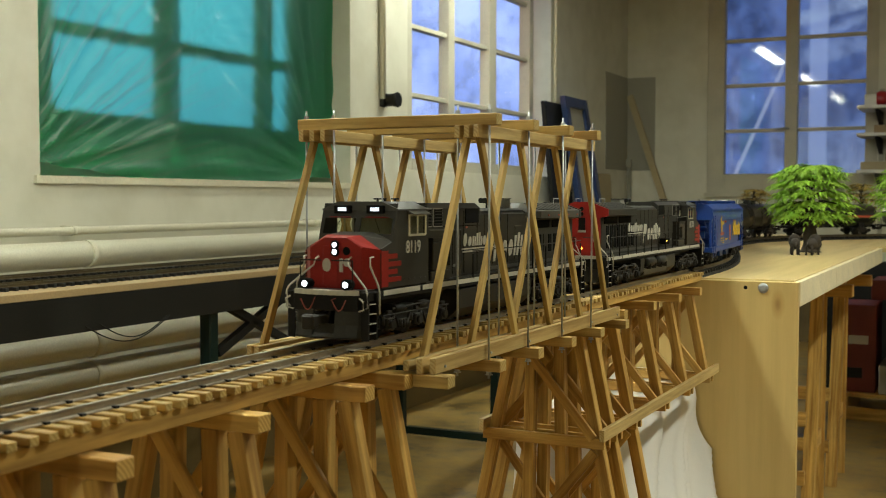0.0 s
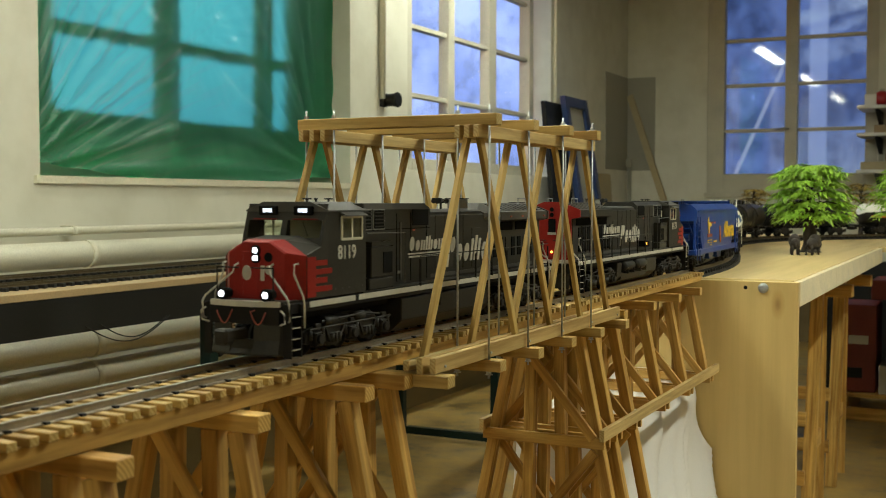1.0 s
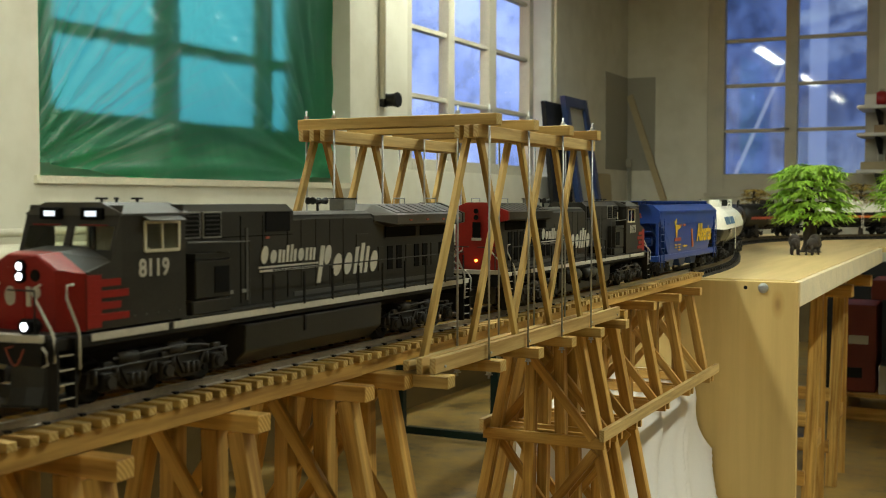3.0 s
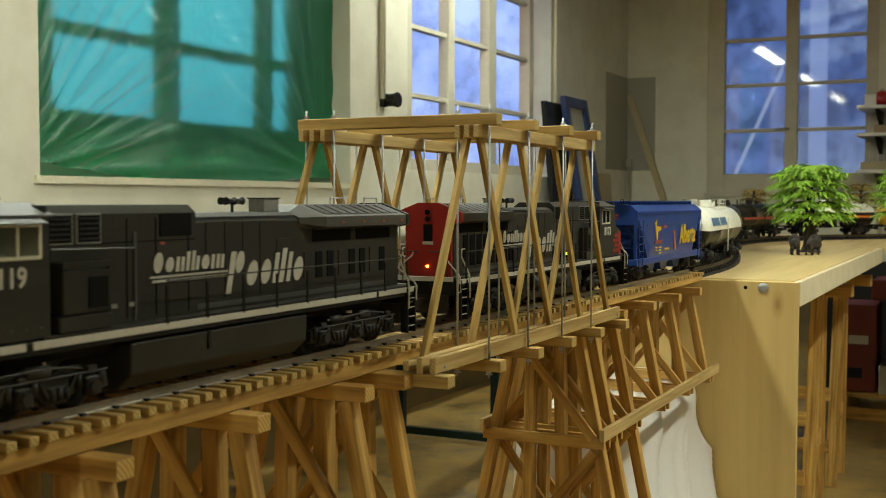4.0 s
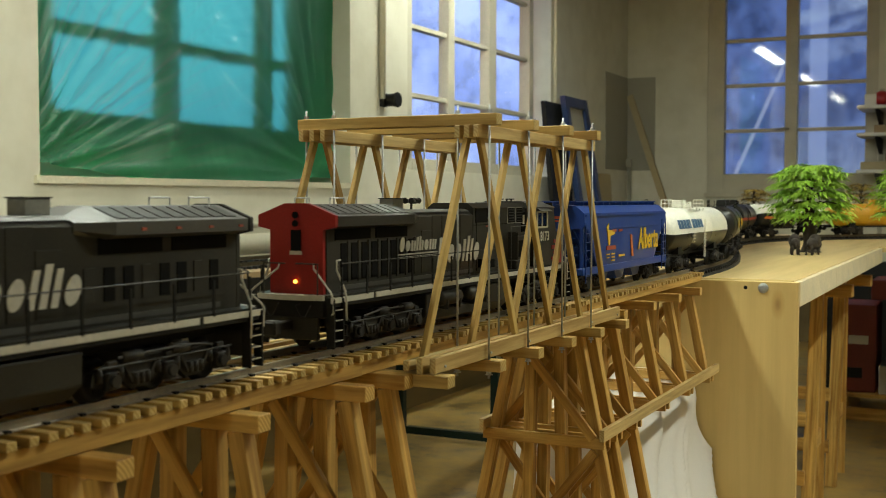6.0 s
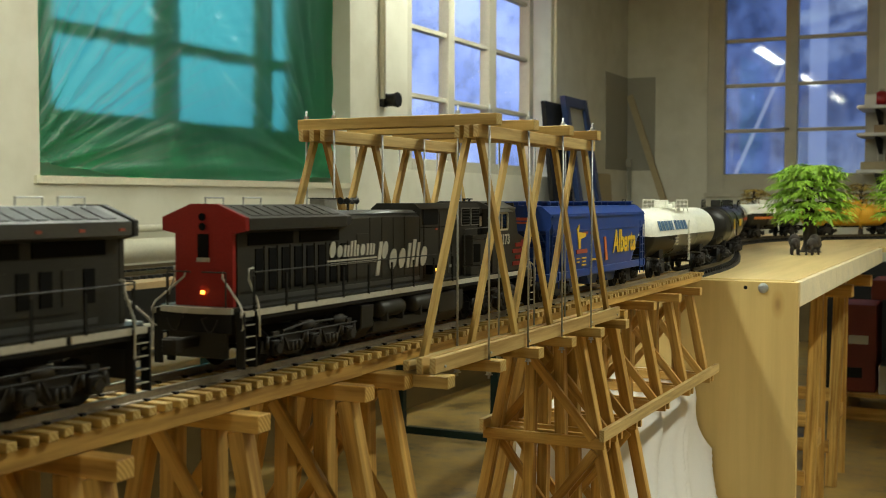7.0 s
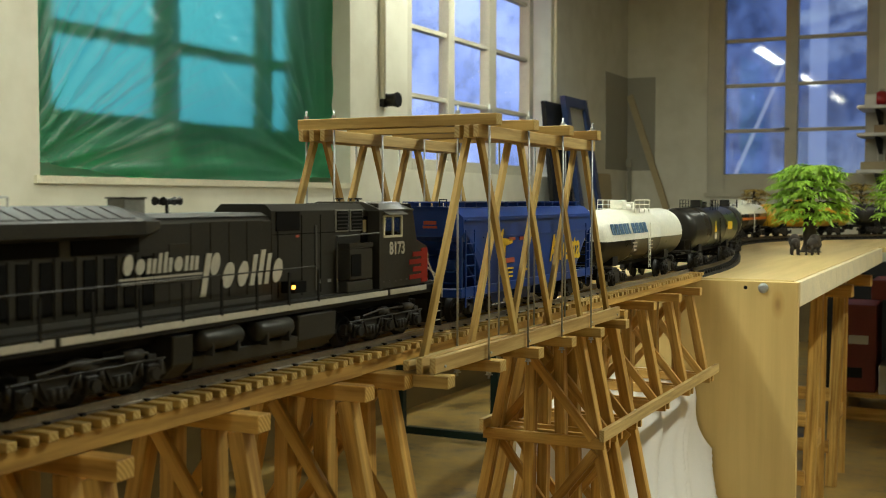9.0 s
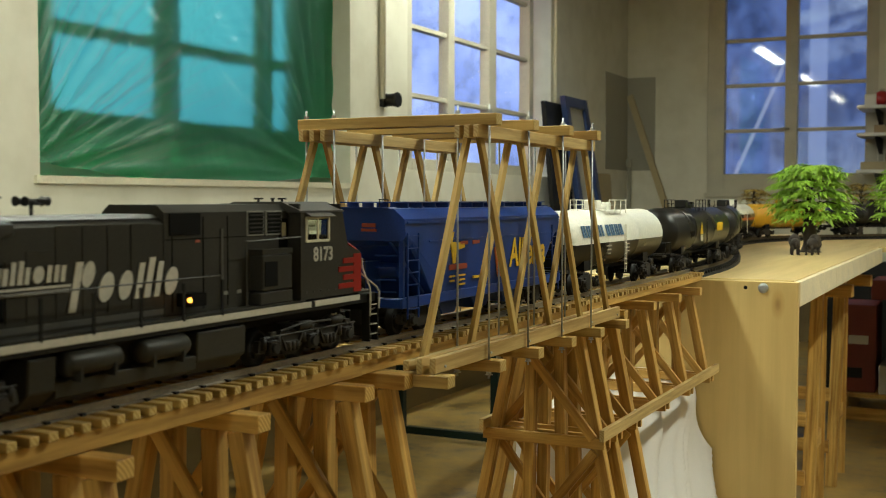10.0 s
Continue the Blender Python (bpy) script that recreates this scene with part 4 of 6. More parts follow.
def strokes_into(bm, x, w, z0, z1, lean, d=0.0004):
    """A plain slanted bar, w wide from z0 to z1; drawn in x and z, facing -y."""
    front = [bm.verts.new((px + (pz - z0) * lean, -d, pz)) for px, pz in ((x, z0), (x + w, z0), (x + w, z1), (x, z1))]
    back = [bm.verts.new((v.co.x, d, v.co.z)) for v in front]
    bm.faces.new(front)
    bm.faces.new(list(reversed(back)))
    for i in range(4):
        bm.faces.new((front[i], front[(i + 1) % 4], back[(i + 1) % 4], back[i]))


def oval_into(bm, x, w, z0, z1, lean, d=0.0004, seg=18):
    """A plain solid slanted oval, w wide from z0 to z1."""
    cx, cz, rx, rz = x + w / 2, (z0 + z1) / 2, w / 2, (z1 - z0) / 2
    spots = [(cx + math.cos(a) * rx + (math.sin(a) * rz + cz - z0) * lean, cz + math.sin(a) * rz) for a in (2 * math.pi * k / seg for k in range(seg))]
    front = [bm.verts.new((u, -d, v)) for u, v in spots]
    back = [bm.verts.new((u, d, v)) for u, v in spots]
    bm.faces.new(front)
    bm.faces.new(list(reversed(back)))
    for k in range(seg):
        n = (k + 1) % seg
        bm.faces.new((front[k], back[k], back[n], front[n]))


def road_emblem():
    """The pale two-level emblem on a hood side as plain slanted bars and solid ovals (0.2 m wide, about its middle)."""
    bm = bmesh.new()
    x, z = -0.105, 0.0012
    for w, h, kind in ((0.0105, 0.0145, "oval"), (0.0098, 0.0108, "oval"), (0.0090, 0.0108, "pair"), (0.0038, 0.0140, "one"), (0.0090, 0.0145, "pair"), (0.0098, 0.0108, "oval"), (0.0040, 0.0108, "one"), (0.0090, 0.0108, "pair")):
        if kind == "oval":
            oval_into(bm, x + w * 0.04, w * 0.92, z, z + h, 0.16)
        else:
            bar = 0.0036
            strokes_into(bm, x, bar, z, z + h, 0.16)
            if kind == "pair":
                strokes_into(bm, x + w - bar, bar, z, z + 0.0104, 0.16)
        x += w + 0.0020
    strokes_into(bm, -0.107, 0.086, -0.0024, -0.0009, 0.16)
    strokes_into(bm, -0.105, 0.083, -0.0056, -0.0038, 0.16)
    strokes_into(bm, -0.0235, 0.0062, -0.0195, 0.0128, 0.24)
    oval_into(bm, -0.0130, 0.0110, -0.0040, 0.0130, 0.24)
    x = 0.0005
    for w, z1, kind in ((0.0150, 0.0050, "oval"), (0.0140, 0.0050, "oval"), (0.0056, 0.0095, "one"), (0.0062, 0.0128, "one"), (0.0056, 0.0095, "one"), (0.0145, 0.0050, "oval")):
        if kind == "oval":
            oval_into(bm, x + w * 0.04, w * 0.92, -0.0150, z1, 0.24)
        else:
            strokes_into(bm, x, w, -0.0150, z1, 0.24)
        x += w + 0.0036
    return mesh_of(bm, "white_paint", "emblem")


def wheelset_mesh(r=0.0155):
    bm = bmesh.new()
    for s in (-1, 1):
        lathe_into(bm, [(s * 0.0195, r + 0.0022), (s * 0.0207, r + 0.0022), (s * 0.0212, r), (s * 0.0255, r - 0.0004), (s * 0.0258, r - 0.003), (s * 0.0245, r - 0.004), (s * 0.0245, 0.004), (s * 0.0262, 0.0035)], "Y", 20)
        for k in range(4):
            a = k * math.pi / 2
            box_into(bm, (math.cos(a) * r * 0.5, s * 0.0250, math.sin(a) * r * 0.5), (0.003, 0.0014, 0.003))
    tube_into(bm, [(0, -0.028, 0), (0, 0.028, 0)], 0.0022, 8)
    return mesh_of(bm, "loco_under", "wheelset")


WHEEL_R = 0.0155
WHEELS = []
wheel_me = wheelset_mesh()


def truck(parent, x, axles, long, half=0.036):
    """A bogie: two cast side frames with springs and boxes, a bolster, and its wheelsets."""
    t = new("truck")
    t.parent = parent
    t.matrix_local = Matrix.Translation((x, 0, 0))
    bm = bmesh.new()
    n = axles
    xs = [long * (k / (n - 1) - 0.5) for k in range(n)]
    for s in (-1, 1):
        y = s * half
        hi, lo = 0.027, 0.016
        out = [(-long / 2 - 0.018, 0.014), (-long / 2 - 0.016, 0.0235), (-long / 2 + 0.012, 0.0235)]
        for a, b in zip(xs, xs[1:]):
            m = (a + b) / 2
            out += [(a + 0.016, hi + 0.003), (m, hi + 0.0005), (b - 0.016, hi + 0.003)]
        out += [(long / 2 + 0.016, 0.0235), (long / 2 + 0.018, 0.014), (long / 2 + 0.008, 0.012)]
        for a, b in reversed(list(zip(xs, xs[1:]))):
            m = (a + b) / 2
            out += [(b - 0.010, 0.0175), (m + 0.008, 0.008), (m - 0.008, 0.008), (a + 0.010, 0.0175)]
        out += [(-long / 2 - 0.008, 0.012)]
        prism_into(bm, out, "Y", y - 0.003, y + 0.003)
        for a in xs:
            box_into(bm, (a, y + s * 0.0042, WHEEL_R + 0.001), (0.013, 0.006, 0.013), None, 0.001)
            tube_into(bm, [(a, y + s * 0.006, WHEEL_R + 0.001), (a, y + s * 0.0105, WHEEL_R + 0.001)], 0.0045, 10)
            for q in (-1, 1):
                tube_into(bm, [(a + q * 0.0105, y + s * 0.003, 0.016), (a + q * 0.0105, y + s * 0.003, 0.026)], 0.0030, 8)
        if axles == 3:
            for a in (-0.022, 0.030):
                tube_into(bm, [(a, y + s * 0.004, 0.0315), (a + 0.02, y + s * 0.004, 0.0315)], 0.0042, 10)
            tube_into(bm, [(-long / 2 - 0.014, y + s * 0.0055, 0.0262), (long / 2 + 0.014, y + s * 0.0055, 0.0262)], 0.0009, 6)
            for m in [(p + q) / 2 for p, q in zip(xs, xs[1:])]:
                box_into(bm, (m, y + s * 0.0042, 0.0155), (0.019, 0.0035, 0.0085), None, 0.0008)
                for q in (-1, 0, 1):
                    tube_into(bm, [(m + q * 0.0062, y + s * 0.0055, 0.0112), (m + q * 0.0062, y + s * 0.0055, 0.0195)], 0.0021, 8)
                bar_into(bm, (m - 0.016, y + s * 0.0045, 0.026), (m - 0.008, y + s * 0.0045, 0.012), 0.002, 0.0024)
                bar_into(bm, (m + 0.016, y + s * 0.0045, 0.026), (m + 0.008, y + s * 0.0045, 0.012), 0.002, 0.0024)
            for a in xs:
                for dx in (-1, 1):
                    for dz in (-1, 1):
                        box_into(bm, (a + dx * 0.0048, y + s * 0.0074, WHEEL_R + 0.001 + dz * 0.0048), (0.0016, 0.0012, 0.0016))
                box_into(bm, (a, y + s * 0.0045, 0.0288), (0.009, 0.004, 0.0035), None, 0.0006)
            tube_into(bm, [(-long / 2 + 0.01, y + s * 0.006, 0.030), (-0.02, y + s * 0.007, 0.0335), (long / 2 - 0.005, y + s * 0.006, 0.032)], 0.0011, 6)
    box_into(bm, (0, 0, 0.026), (0.03, 2 * half, 0.012), None, 0.001)
    part("side_frame", bm, "bogie", t)
    for a in xs:
        w = new("wheelset", wheel_me)
        w.parent = t
        w.matrix_local = Matrix.Translation((a, 0, WHEEL_R))
        WHEELS.append((w, a, parent))
    return t


def coupler(parent, x, s):
    bm = bmesh.new()
    box_into(bm, (x + s * 0.012, 0, 0.026), (0.030, 0.008, 0.009), None, 0.001)
    box_into(bm, (x + s * 0.030, 0.003, 0.026), (0.012, 0.014, 0.014), None, 0.002)
    part("coupler", bm, "bogie", parent, "dark knuckle coupler")


def loft_into(bm, rings):
    """Skin closed rings of points, capped at both ends."""
    vr = [[bm.verts.new(p) for p in r] for r in rings]
    n = len(vr[0])
    for a, b in zip(vr, vr[1:]):
        for k in range(n):
            bm.faces.new((a[k], a[(k + 1) % n], b[(k + 1) % n], b[k]))
    bm.faces.new(list(reversed(vr[0])))
    bm.faces.new(vr[-1])


def hood_ring(x, half, z0, z1, cham=0.006, ridge=0.0):
    return [(x, -half, z0), (x, half, z0), (x, half, z1 - cham), (x, half - cham * 1.2, z1), (x, 0, z1 + ridge), (x, -half + cham * 1.2, z1), (x, -half, z1 - cham)]


def build_loco(number, label, lights, full):
    t = thing("diesel_locomotive", label, "locomotive")
    # frame, walkway and pale sill stripe
    bm = bmesh.new()
    box_into(bm, (0, 0, 0.0475), (0.632, 0.088, 0.009), None, 0.0008)
    box_into(bm, (0, 0, 0.0395), (0.56, 0.05, 0.010))
    part("underframe", bm, "loco_under", t)
    for s in (-1, 1):
        for a, b in ((0.205, 0.283), (-0.236, 0.199), (-0.318, -0.241)):
            boxpart("sill_stripe", ((a + b) / 2, s * 0.0448, 0.0495), (b - a, 0.0012, 0.0052), "white_paint", t, "cream painted sill stripe", None, 0.0002)
        boxpart("walkway", (-0.06, s * 0.0370, 0.0532), (0.50, 0.0155, 0.0016), "loco", t)
    # fuel tank or air reservoirs
    bm = bmesh.new()
    prism_into(bm, [(-0.028, 0.006), (0.028, 0.006), (0.041, 0.018), (0.042, 0.0405), (-0.042, 0.0405), (-0.041, 0.018)], "X", -0.118 if full else -0.122, 0.107 if full else -0.098, 0.001)
    if not full:
        prism_into(bm, [(-0.026, 0.006), (0.026, 0.006), (0.040, 0.012), (0.041, 0.0225), (0.030, 0.0235), (0.030, 0.0405), (-0.030, 0.0405), (-0.030, 0.0235), (-0.041, 0.0225), (-0.040, 0.012)], "X", -0.0978, 0.045, 0.0006)
        prism_into(bm, [(-0.028, 0.006), (0.028, 0.006), (0.041, 0.018), (0.042, 0.0405), (-0.042, 0.0405), (-0.041, 0.018)], "X", 0.0452, 0.107, 0.001)
    part("fuel_tank", bm, "loco", t, "dark grey fuel tank")
    boxpart("tank_gauge", (0.02, 0.0422, 0.034), (0.003, 0.0015, 0.014), "loco_under", t)
    for s in (-1, 1):
        for x in ((-0.10, -0.04) if full else (-0.066, 0.006)):
            if full and s == 1:
                continue
            bm = bmesh.new()
            lathe_into(bm, [(x - 0.026, 0.002), (x - 0.025, 0.0072), (x - 0.022, 0.0086), (x + 0.022, 0.0086), (x + 0.025, 0.0072), (x + 0.026, 0.002)], "X", 16, (0, s * 0.0400, 0.0335))
            for q in (-0.016, 0.016):
                box_into(bm, (x + q, s * 0.0400, 0.0265), (0.0022, 0.017, 0.010))
            part("air_reservoir", bm, "loco", t, "round air reservoir")
    # hoods
    bm = bmesh.new()
    loft_into(bm, [hood_ring(0.021, 0.0305, 0.054, 0.1385), hood_ring(0.184, 0.0305, 0.054, 0.1385)])
    hi = part("front_hood", bm, "loco", t)
    bm = bmesh.new()
    loft_into(bm, [hood_ring(-0.302, 0.0300, 0.054, 0.1290, 0.005), hood_ring(0.021, 0.0300, 0.054, 0.1290, 0.005)])
    low = part("engine_hood", bm, "loco", t)
    bm = bmesh.new()
    loft_into(bm, [[(x, -0.0265, 0.1286), (x, 0.0265, 0.1286), (x, 0.020, 0.1315), (x, -0.020, 0.1315)] for x in (-0.125, 0.020)])
    part("hood_roof", bm, "loco_roof", t, "dusty grey hood roof")
    for s in (-1, 1):
        # doors and louvres stand slightly proud
        for k in range(4):
            x = -0.075 + k * 0.024
            boxpart("hood_door", (x, s * 0.0301, 0.094), (0.0225, 0.0010, 0.062), "loco", low, "", None, 0.0003)
        boxpart("hood_door", (-0.1, s * 0.0301, 0.086), (0.0235, 0.0010, 0.046), "loco", low, "", None, 0.0003)
        for k in range(8):
            x = -0.136 - k * 0.0195
            boxpart("grille", (x, s * 0.0303, 0.083), (0.0105, 0.0012, 0.024 if full else 0.036), "dark_inset" if not full or k % 3 else "loco", low, "dark slatted grille" if not full or k % 3 else "")
            if not full:
                boxpart("grille_post", (x + 0.0075, s * 0.0305, 0.083), (0.0012, 0.0014, 0.040), "loco", low)
        for x in (-0.178, -0.255):
            boxpart("radiator_screen", (x, s * 0.0304, 0.1105), (0.066, 0.0012, 0.013), "dark_inset", low, "dark radiator screen")
        boxpart("rail_band", (-0.13, s * 0.0303, 0.0585), (0.30, 0.001, 0.004), "loco_roof", low)
        # high hood fittings
        for q in range(2):
            boxpart("vent_frame", (0.162 - q * 0.0265, s * 0.0308, 0.1225), (0.0235, 0.0010, 0.021), "dust_grey", hi, "pale vent frame", None, 0.0002)
            boxpart("vent_backing", (0.162 - q * 0.0265, s * 0.0312, 0.1225), (0.0205, 0.0010, 0.0185), "dark_inset", hi)
            for j in range(5):
                boxpart("louvre", (0.162 - q * 0.0265, s * 0.0319, 0.1155 + j * 0.0035), (0.0200, 0.0010, 0.0012), "bogie", hi)
        boxpart("vent_panel", (0.045, s * 0.0309, 0.1235), (0.036, 0.0012, 0.017), "dark_inset", hi, "dark square air intake")
        boxpart("access_door", (0.090, s * 0.0310, 0.089), (0.003, 0.0010, 0.06), "loco_roof", hi)
        bm = bmesh.new()
        box_into(bm, (0.150, s * 0.0365, 0.0810), (0.044, 0.014, 0.030), None, 0.001)
        box_into(bm, (0.150, s * 0.0360, 0.0595), (0.048, 0.013, 0.011), None, 0.001)
        for q in (0.1285, 0.1715):
            box_into(bm, (q, s * 0.0365, 0.0985), (0.0014, 0.014, 0.005))
        box_into(bm, (0.150, s * 0.0432, 0.0988), (0.044, 0.0012, 0.0045))
        part("equipment_box", bm, "loco", t)
        boxpart("box_panel", (0.140, s * 0.0437, 0.080), (0.018, 0.001, 0.021), "dark_inset", t)
        # flat dark plate in place of the shaded recess by the cab
        boxpart("cab_doorway", (0.1765, s * 0.0308, 0.096), (0.012, 0.0010, 0.060), "dark_inset", hi, "dark plate painted for the shaded recess beside the cab")
        # small pale plate set on the dark one
        boxpart("door_pane", (0.1765, s * 0.0315, 0.1165), (0.0055, 0.0008, 0.012), "cab_inside", hi, "small pale plate beside the cab", None, 0.0002)
        for q in (0.094, 0.112):
            boxpart("print", (q, s * 0.0312, 0.067), (0.006, 0.0006, 0.003), "dust_grey", hi)
        for q in (0.030, 0.067, 0.098):
            boxpart("panel_seam", (q, s * 0.0306, 0.093), (0.0008, 0.0008, 0.072), "dark_inset", hi)
        boxpart("panel_seam", (0.100, s * 0.0306, 0.112), (0.155, 0.0008, 0.0008), "dark_inset", hi)
        boxpart("label_plate", (0.060, s * 0.0308, 0.110), (0.005, 0.0006, 0.002), "rust_red", hi)
    # radiator wings at the rear, with sloping sides
    bm = bmesh.new()
    loft_into(bm, [[(x, -0.0302, 0.1145), (x, 0.0302, 0.1145), (x, 0.0425, 0.1175), (x, 0.0425, 0.1270), (x, 0.012, 0.1380), (x, -0.012, 0.1380), (x, -0.0425, 0.1270), (x, -0.0425, 0.1175)] for x in (-0.302, -0.150)] +
              [[(-0.122, -0.03, 0.119), (-0.122, 0.03, 0.119), (-0.122, 0.031, 0.1215), (-0.122, 0.031, 0.1265), (-0.122, 0.020, 0.131), (-0.122, -0.020, 0.131), (-0.122, -0.031, 0.1265), (-0.122, -0.031, 0.1215)]])
    wing = part("radiator_wing", bm, "loco_roof" if full else "loco", t, "sloping radiator housing")
    for s in (-1, 1):
        slope = Matrix.Rotation(-s * math.atan2(0.011, 0.0305), 3, "X")
        for k in range(9):
            boxpart("roof_slat", (-0.286 + k * 0.0155, s * 0.0265, 0.1331), (0.0125, 0.024, 0.0008), "loco", wing, "", slope, 0.0002)
    for s in (-1, 1):
        for k in range(4) if full else ():
            boxpart("marker", (-0.292 + k * 0.038, s * 0.0428, 0.1215), (0.005, 0.0008, 0.002), "rust_red", wing)
        bm = bmesh.new()
        tube_into(bm, [(-0.28, s * 0.02, 0.137), (-0.28, s * 0.02, 0.144), (-0.255, s * 0.02, 0.144), (-0.255, s * 0.02, 0.137)], 0.0008, 6)
        part("lifting_lug", bm, "steel", wing)
    # rear end of the hood, red
    bm = bmesh.new()
    loft_into(bm, [[(x, -0.0295, 0.054), (x, 0.0295, 0.054), (x, 0.0295, 0.1140), (x, 0.0432, 0.1168), (x, 0.0432, 0.1278), (x, 0.013, 0.1390), (x, -0.013, 0.1390), (x, -0.0432, 0.1278), (x, -0.0432, 0.1168), (x, -0.0295, 0.1140)] for x in (-0.308, -0.3035)])
    end = part("hood_end", bm, "loco" if full else "red", t, "" if full else "scarlet hood end")
    boxpart("end_door", (-0.3085, 0.0, 0.104), (0.0012, 0.011, 0.020), "dark_inset", end)
    boxpart("number_plate", (-0.3087, 0.0, 0.0925), (0.0012, 0.013, 0.0035), "white_paint", end, "small pale number plate")
    for z in (0.120, 0.128):
        bm = bmesh.new()
        tube_into(bm, [(-0.309, 0.0, z), (-0.3105, 0.0, z)], 0.0032, 12)
        part("tail_lamp", bm, "dark_inset", end)
    if not full:
        for yy, zz, nm in ((-0.0, 0.0655, "amber"),):
            bm = bmesh.new()
            tube_into(bm, [(-0.309, yy, zz), (-0.3105, yy, zz)], 0.0017, 12)
            part("marker_lamp", bm, nm, end, "glowing amber marker lamp")
        for s in (-1, 1):
            bm = bmesh.new()
            tube_into(bm, [(0.033, s * 0.044, 0.0665), (0.033, s * 0.0455, 0.0665)], 0.0017, 10)
            part("marker_lamp", bm, "amber", t, "glowing amber marker lamp")
            boxpart("electric_box", (0.044, s * 0.0375, 0.066), (0.018, 0.0145, 0.010), "dark_inset", t)
    # roof fittings
    bm = bmesh.new()
    box_into(bm, (-0.112 if full else -0.124, 0.0, 0.1375), (0.023, 0.017, 0.0115), None, 0.0006)
    part("exhaust_box", bm, "dust_grey", t, "pale grey exhaust box")
    boxpart("exhaust_rim", (-0.112 if full else -0.124, 0, 0.1437), (0.025, 0.019, 0.0010), "loco", t)
    horn = new("horn")
    horn.parent = t
    hx = -0.066 if full else -0.078
    for dx, dy, l in ((0.002, 0.004, 0.012), (0.002, -0.003, 0.010), (-0.002, 0.001, -0.011), (0.001, 0.0005, 0.009), (-0.001, -0.005, -0.009)):
        bm = bmesh.new()
        lathe_into(bm, [(0, 0.0014), (l * 0.5, 0.0020), (l * 0.85, 0.0028), (l, 0.0036)], "X", 10, (hx + dx, dy, 0.1410 + 0.12 * abs(dx)))
        part("trumpet", bm, "plastic", horn)
    bm = bmesh.new()
    tube_into(bm, [(hx, 0, 0.129), (hx, 0, 0.1405)], 0.0014, 6)
    box_into(bm, (hx, 0, 0.1395), (0.008, 0.012, 0.0022), None, 0.0004)
    part("horn_stand", bm, "plastic", horn)
    for x in (0.237, 0.200, 0.222):
        bm = bmesh.new()
        tube_into(bm, [(x, 0.012, 0.138), (x, 0.012, 0.1425)], 0.0012, 6)
        tube_into(bm, [(x, 0.012, 0.1425), (x, 0.012, 0.1440)], 0.0045 if x != 0.222 else 0.002, 10)
        part("antenna", bm, "plastic", t)
    # cab: side sheets with a window opening, back wall, raked roof
    zc0, zc1 = 0.054, 0.1395
    xa, xb = 0.184, 0.252
    cw = 0.0442
    cab = new("cab")
    cab.parent = t
    for s in (-1, 1):
        y = s * (cw - 0.001)
        wx0, wx1, wz0, wz1 = 0.192, 0.229, 0.1055, 0.1265
        for lo, hiq in (((xa, zc0), (0.286, 0.0885)), ((xa, 0.0885), (0.252, wz0)), ((xa, wz0), (wx0, wz1)), ((wx1, wz0), (0.252, wz1)), ((xa, wz1), (0.252, 0.1315))):
            boxpart("side_panel", ((lo[0] + hiq[0]) / 2, y, (lo[1] + hiq[1]) / 2), (hiq[0] - lo[0], 0.002, hiq[1] - lo[1]), "loco", cab)
        bm = bmesh.new()
        prism_into(bm, [(0.252, 0.0885), (0.286, 0.0885), (0.285, 0.0935), (0.263, 0.1000), (0.2535, 0.1315), (0.252, 0.1315)], "Y", y - 0.001, y + 0.001)
        part("cab_side", bm, "loco", cab)
        for a, b, c, d in ((wx0 - 0.001, wx0 + 0.0014, wz0, wz1), (wx1 - 0.0014, wx1 + 0.001, wz0, wz1), (0.2095, 0.2115, wz0, wz1), (wx0, wx1, wz0 - 0.001, wz0 + 0.0014), (wx0, wx1, wz1 - 0.0014, wz1 + 0.001)):
            boxpart("window_frame", ((a + b) / 2, s * (cw + 0.0004), (c + d) / 2), (b - a, 0.0016, d - c), "cab_inside", cab, "pale window frame", None, 0.0002)
        g = boxpart("side_pane", (0.2105, s * (cw - 0.001), (wz0 + wz1) / 2), (0.036, 0.0004, 0.020), "cab_glass", cab)
        g.visible_shadow = False
        # sun shade over the window
        boxpart("sun_shade", (0.211, s * (cw + 0.0035), 0.1290), (0.040, 0.008, 0.0010), "loco_roof", cab, "", Matrix.Rotation(-s * 0.45, 3, "X"), 0.0002)
        # red chevron bars on the nose side
        for k in range(4):
            z = 0.0600 + k * 0.0078
            x1 = 0.2855 - 0.0005 * k
            boxpart("red_bar", ((0.246 + x1) / 2 + (0.004 if k % 2 else 0), s * (cw + 0.0003), z + 0.0022), (x1 - 0.246 - (0.008 if k % 2 else 0), 0.0006, 0.0050), "red", cab, "scarlet speed bar")
        boxpart("red_corner", (0.2795, s * (cw + 0.0002), 0.0735), (0.0135, 0.0006, 0.036), "red", cab)
        at = Matrix.Translation((0.2195, s * (cw + 0.0005), 0.0930)) @ (SIDE_L if s > 0 else SIDE_R)
        text_part(number, 0.0175, "white_paint", cab, at, "number", 0.0, "pale serif style road number", 0.93)
        for k in range(6):
            boxpart("rivet", (0.192 + k * 0.012, s * (cw + 0.0002), 0.0605), (0.0014, 0.0008, 0.0014), "loco_roof", cab)
    boxpart("cab_back", (xa + 0.001, 0, 0.0965), (0.002, 0.0846, 0.0845), "loco", cab)
    boxpart("cab_seat", (0.205, 0.02, 0.092), (0.012, 0.012, 0.03), "cab_inside", cab, "", None, 0.002)
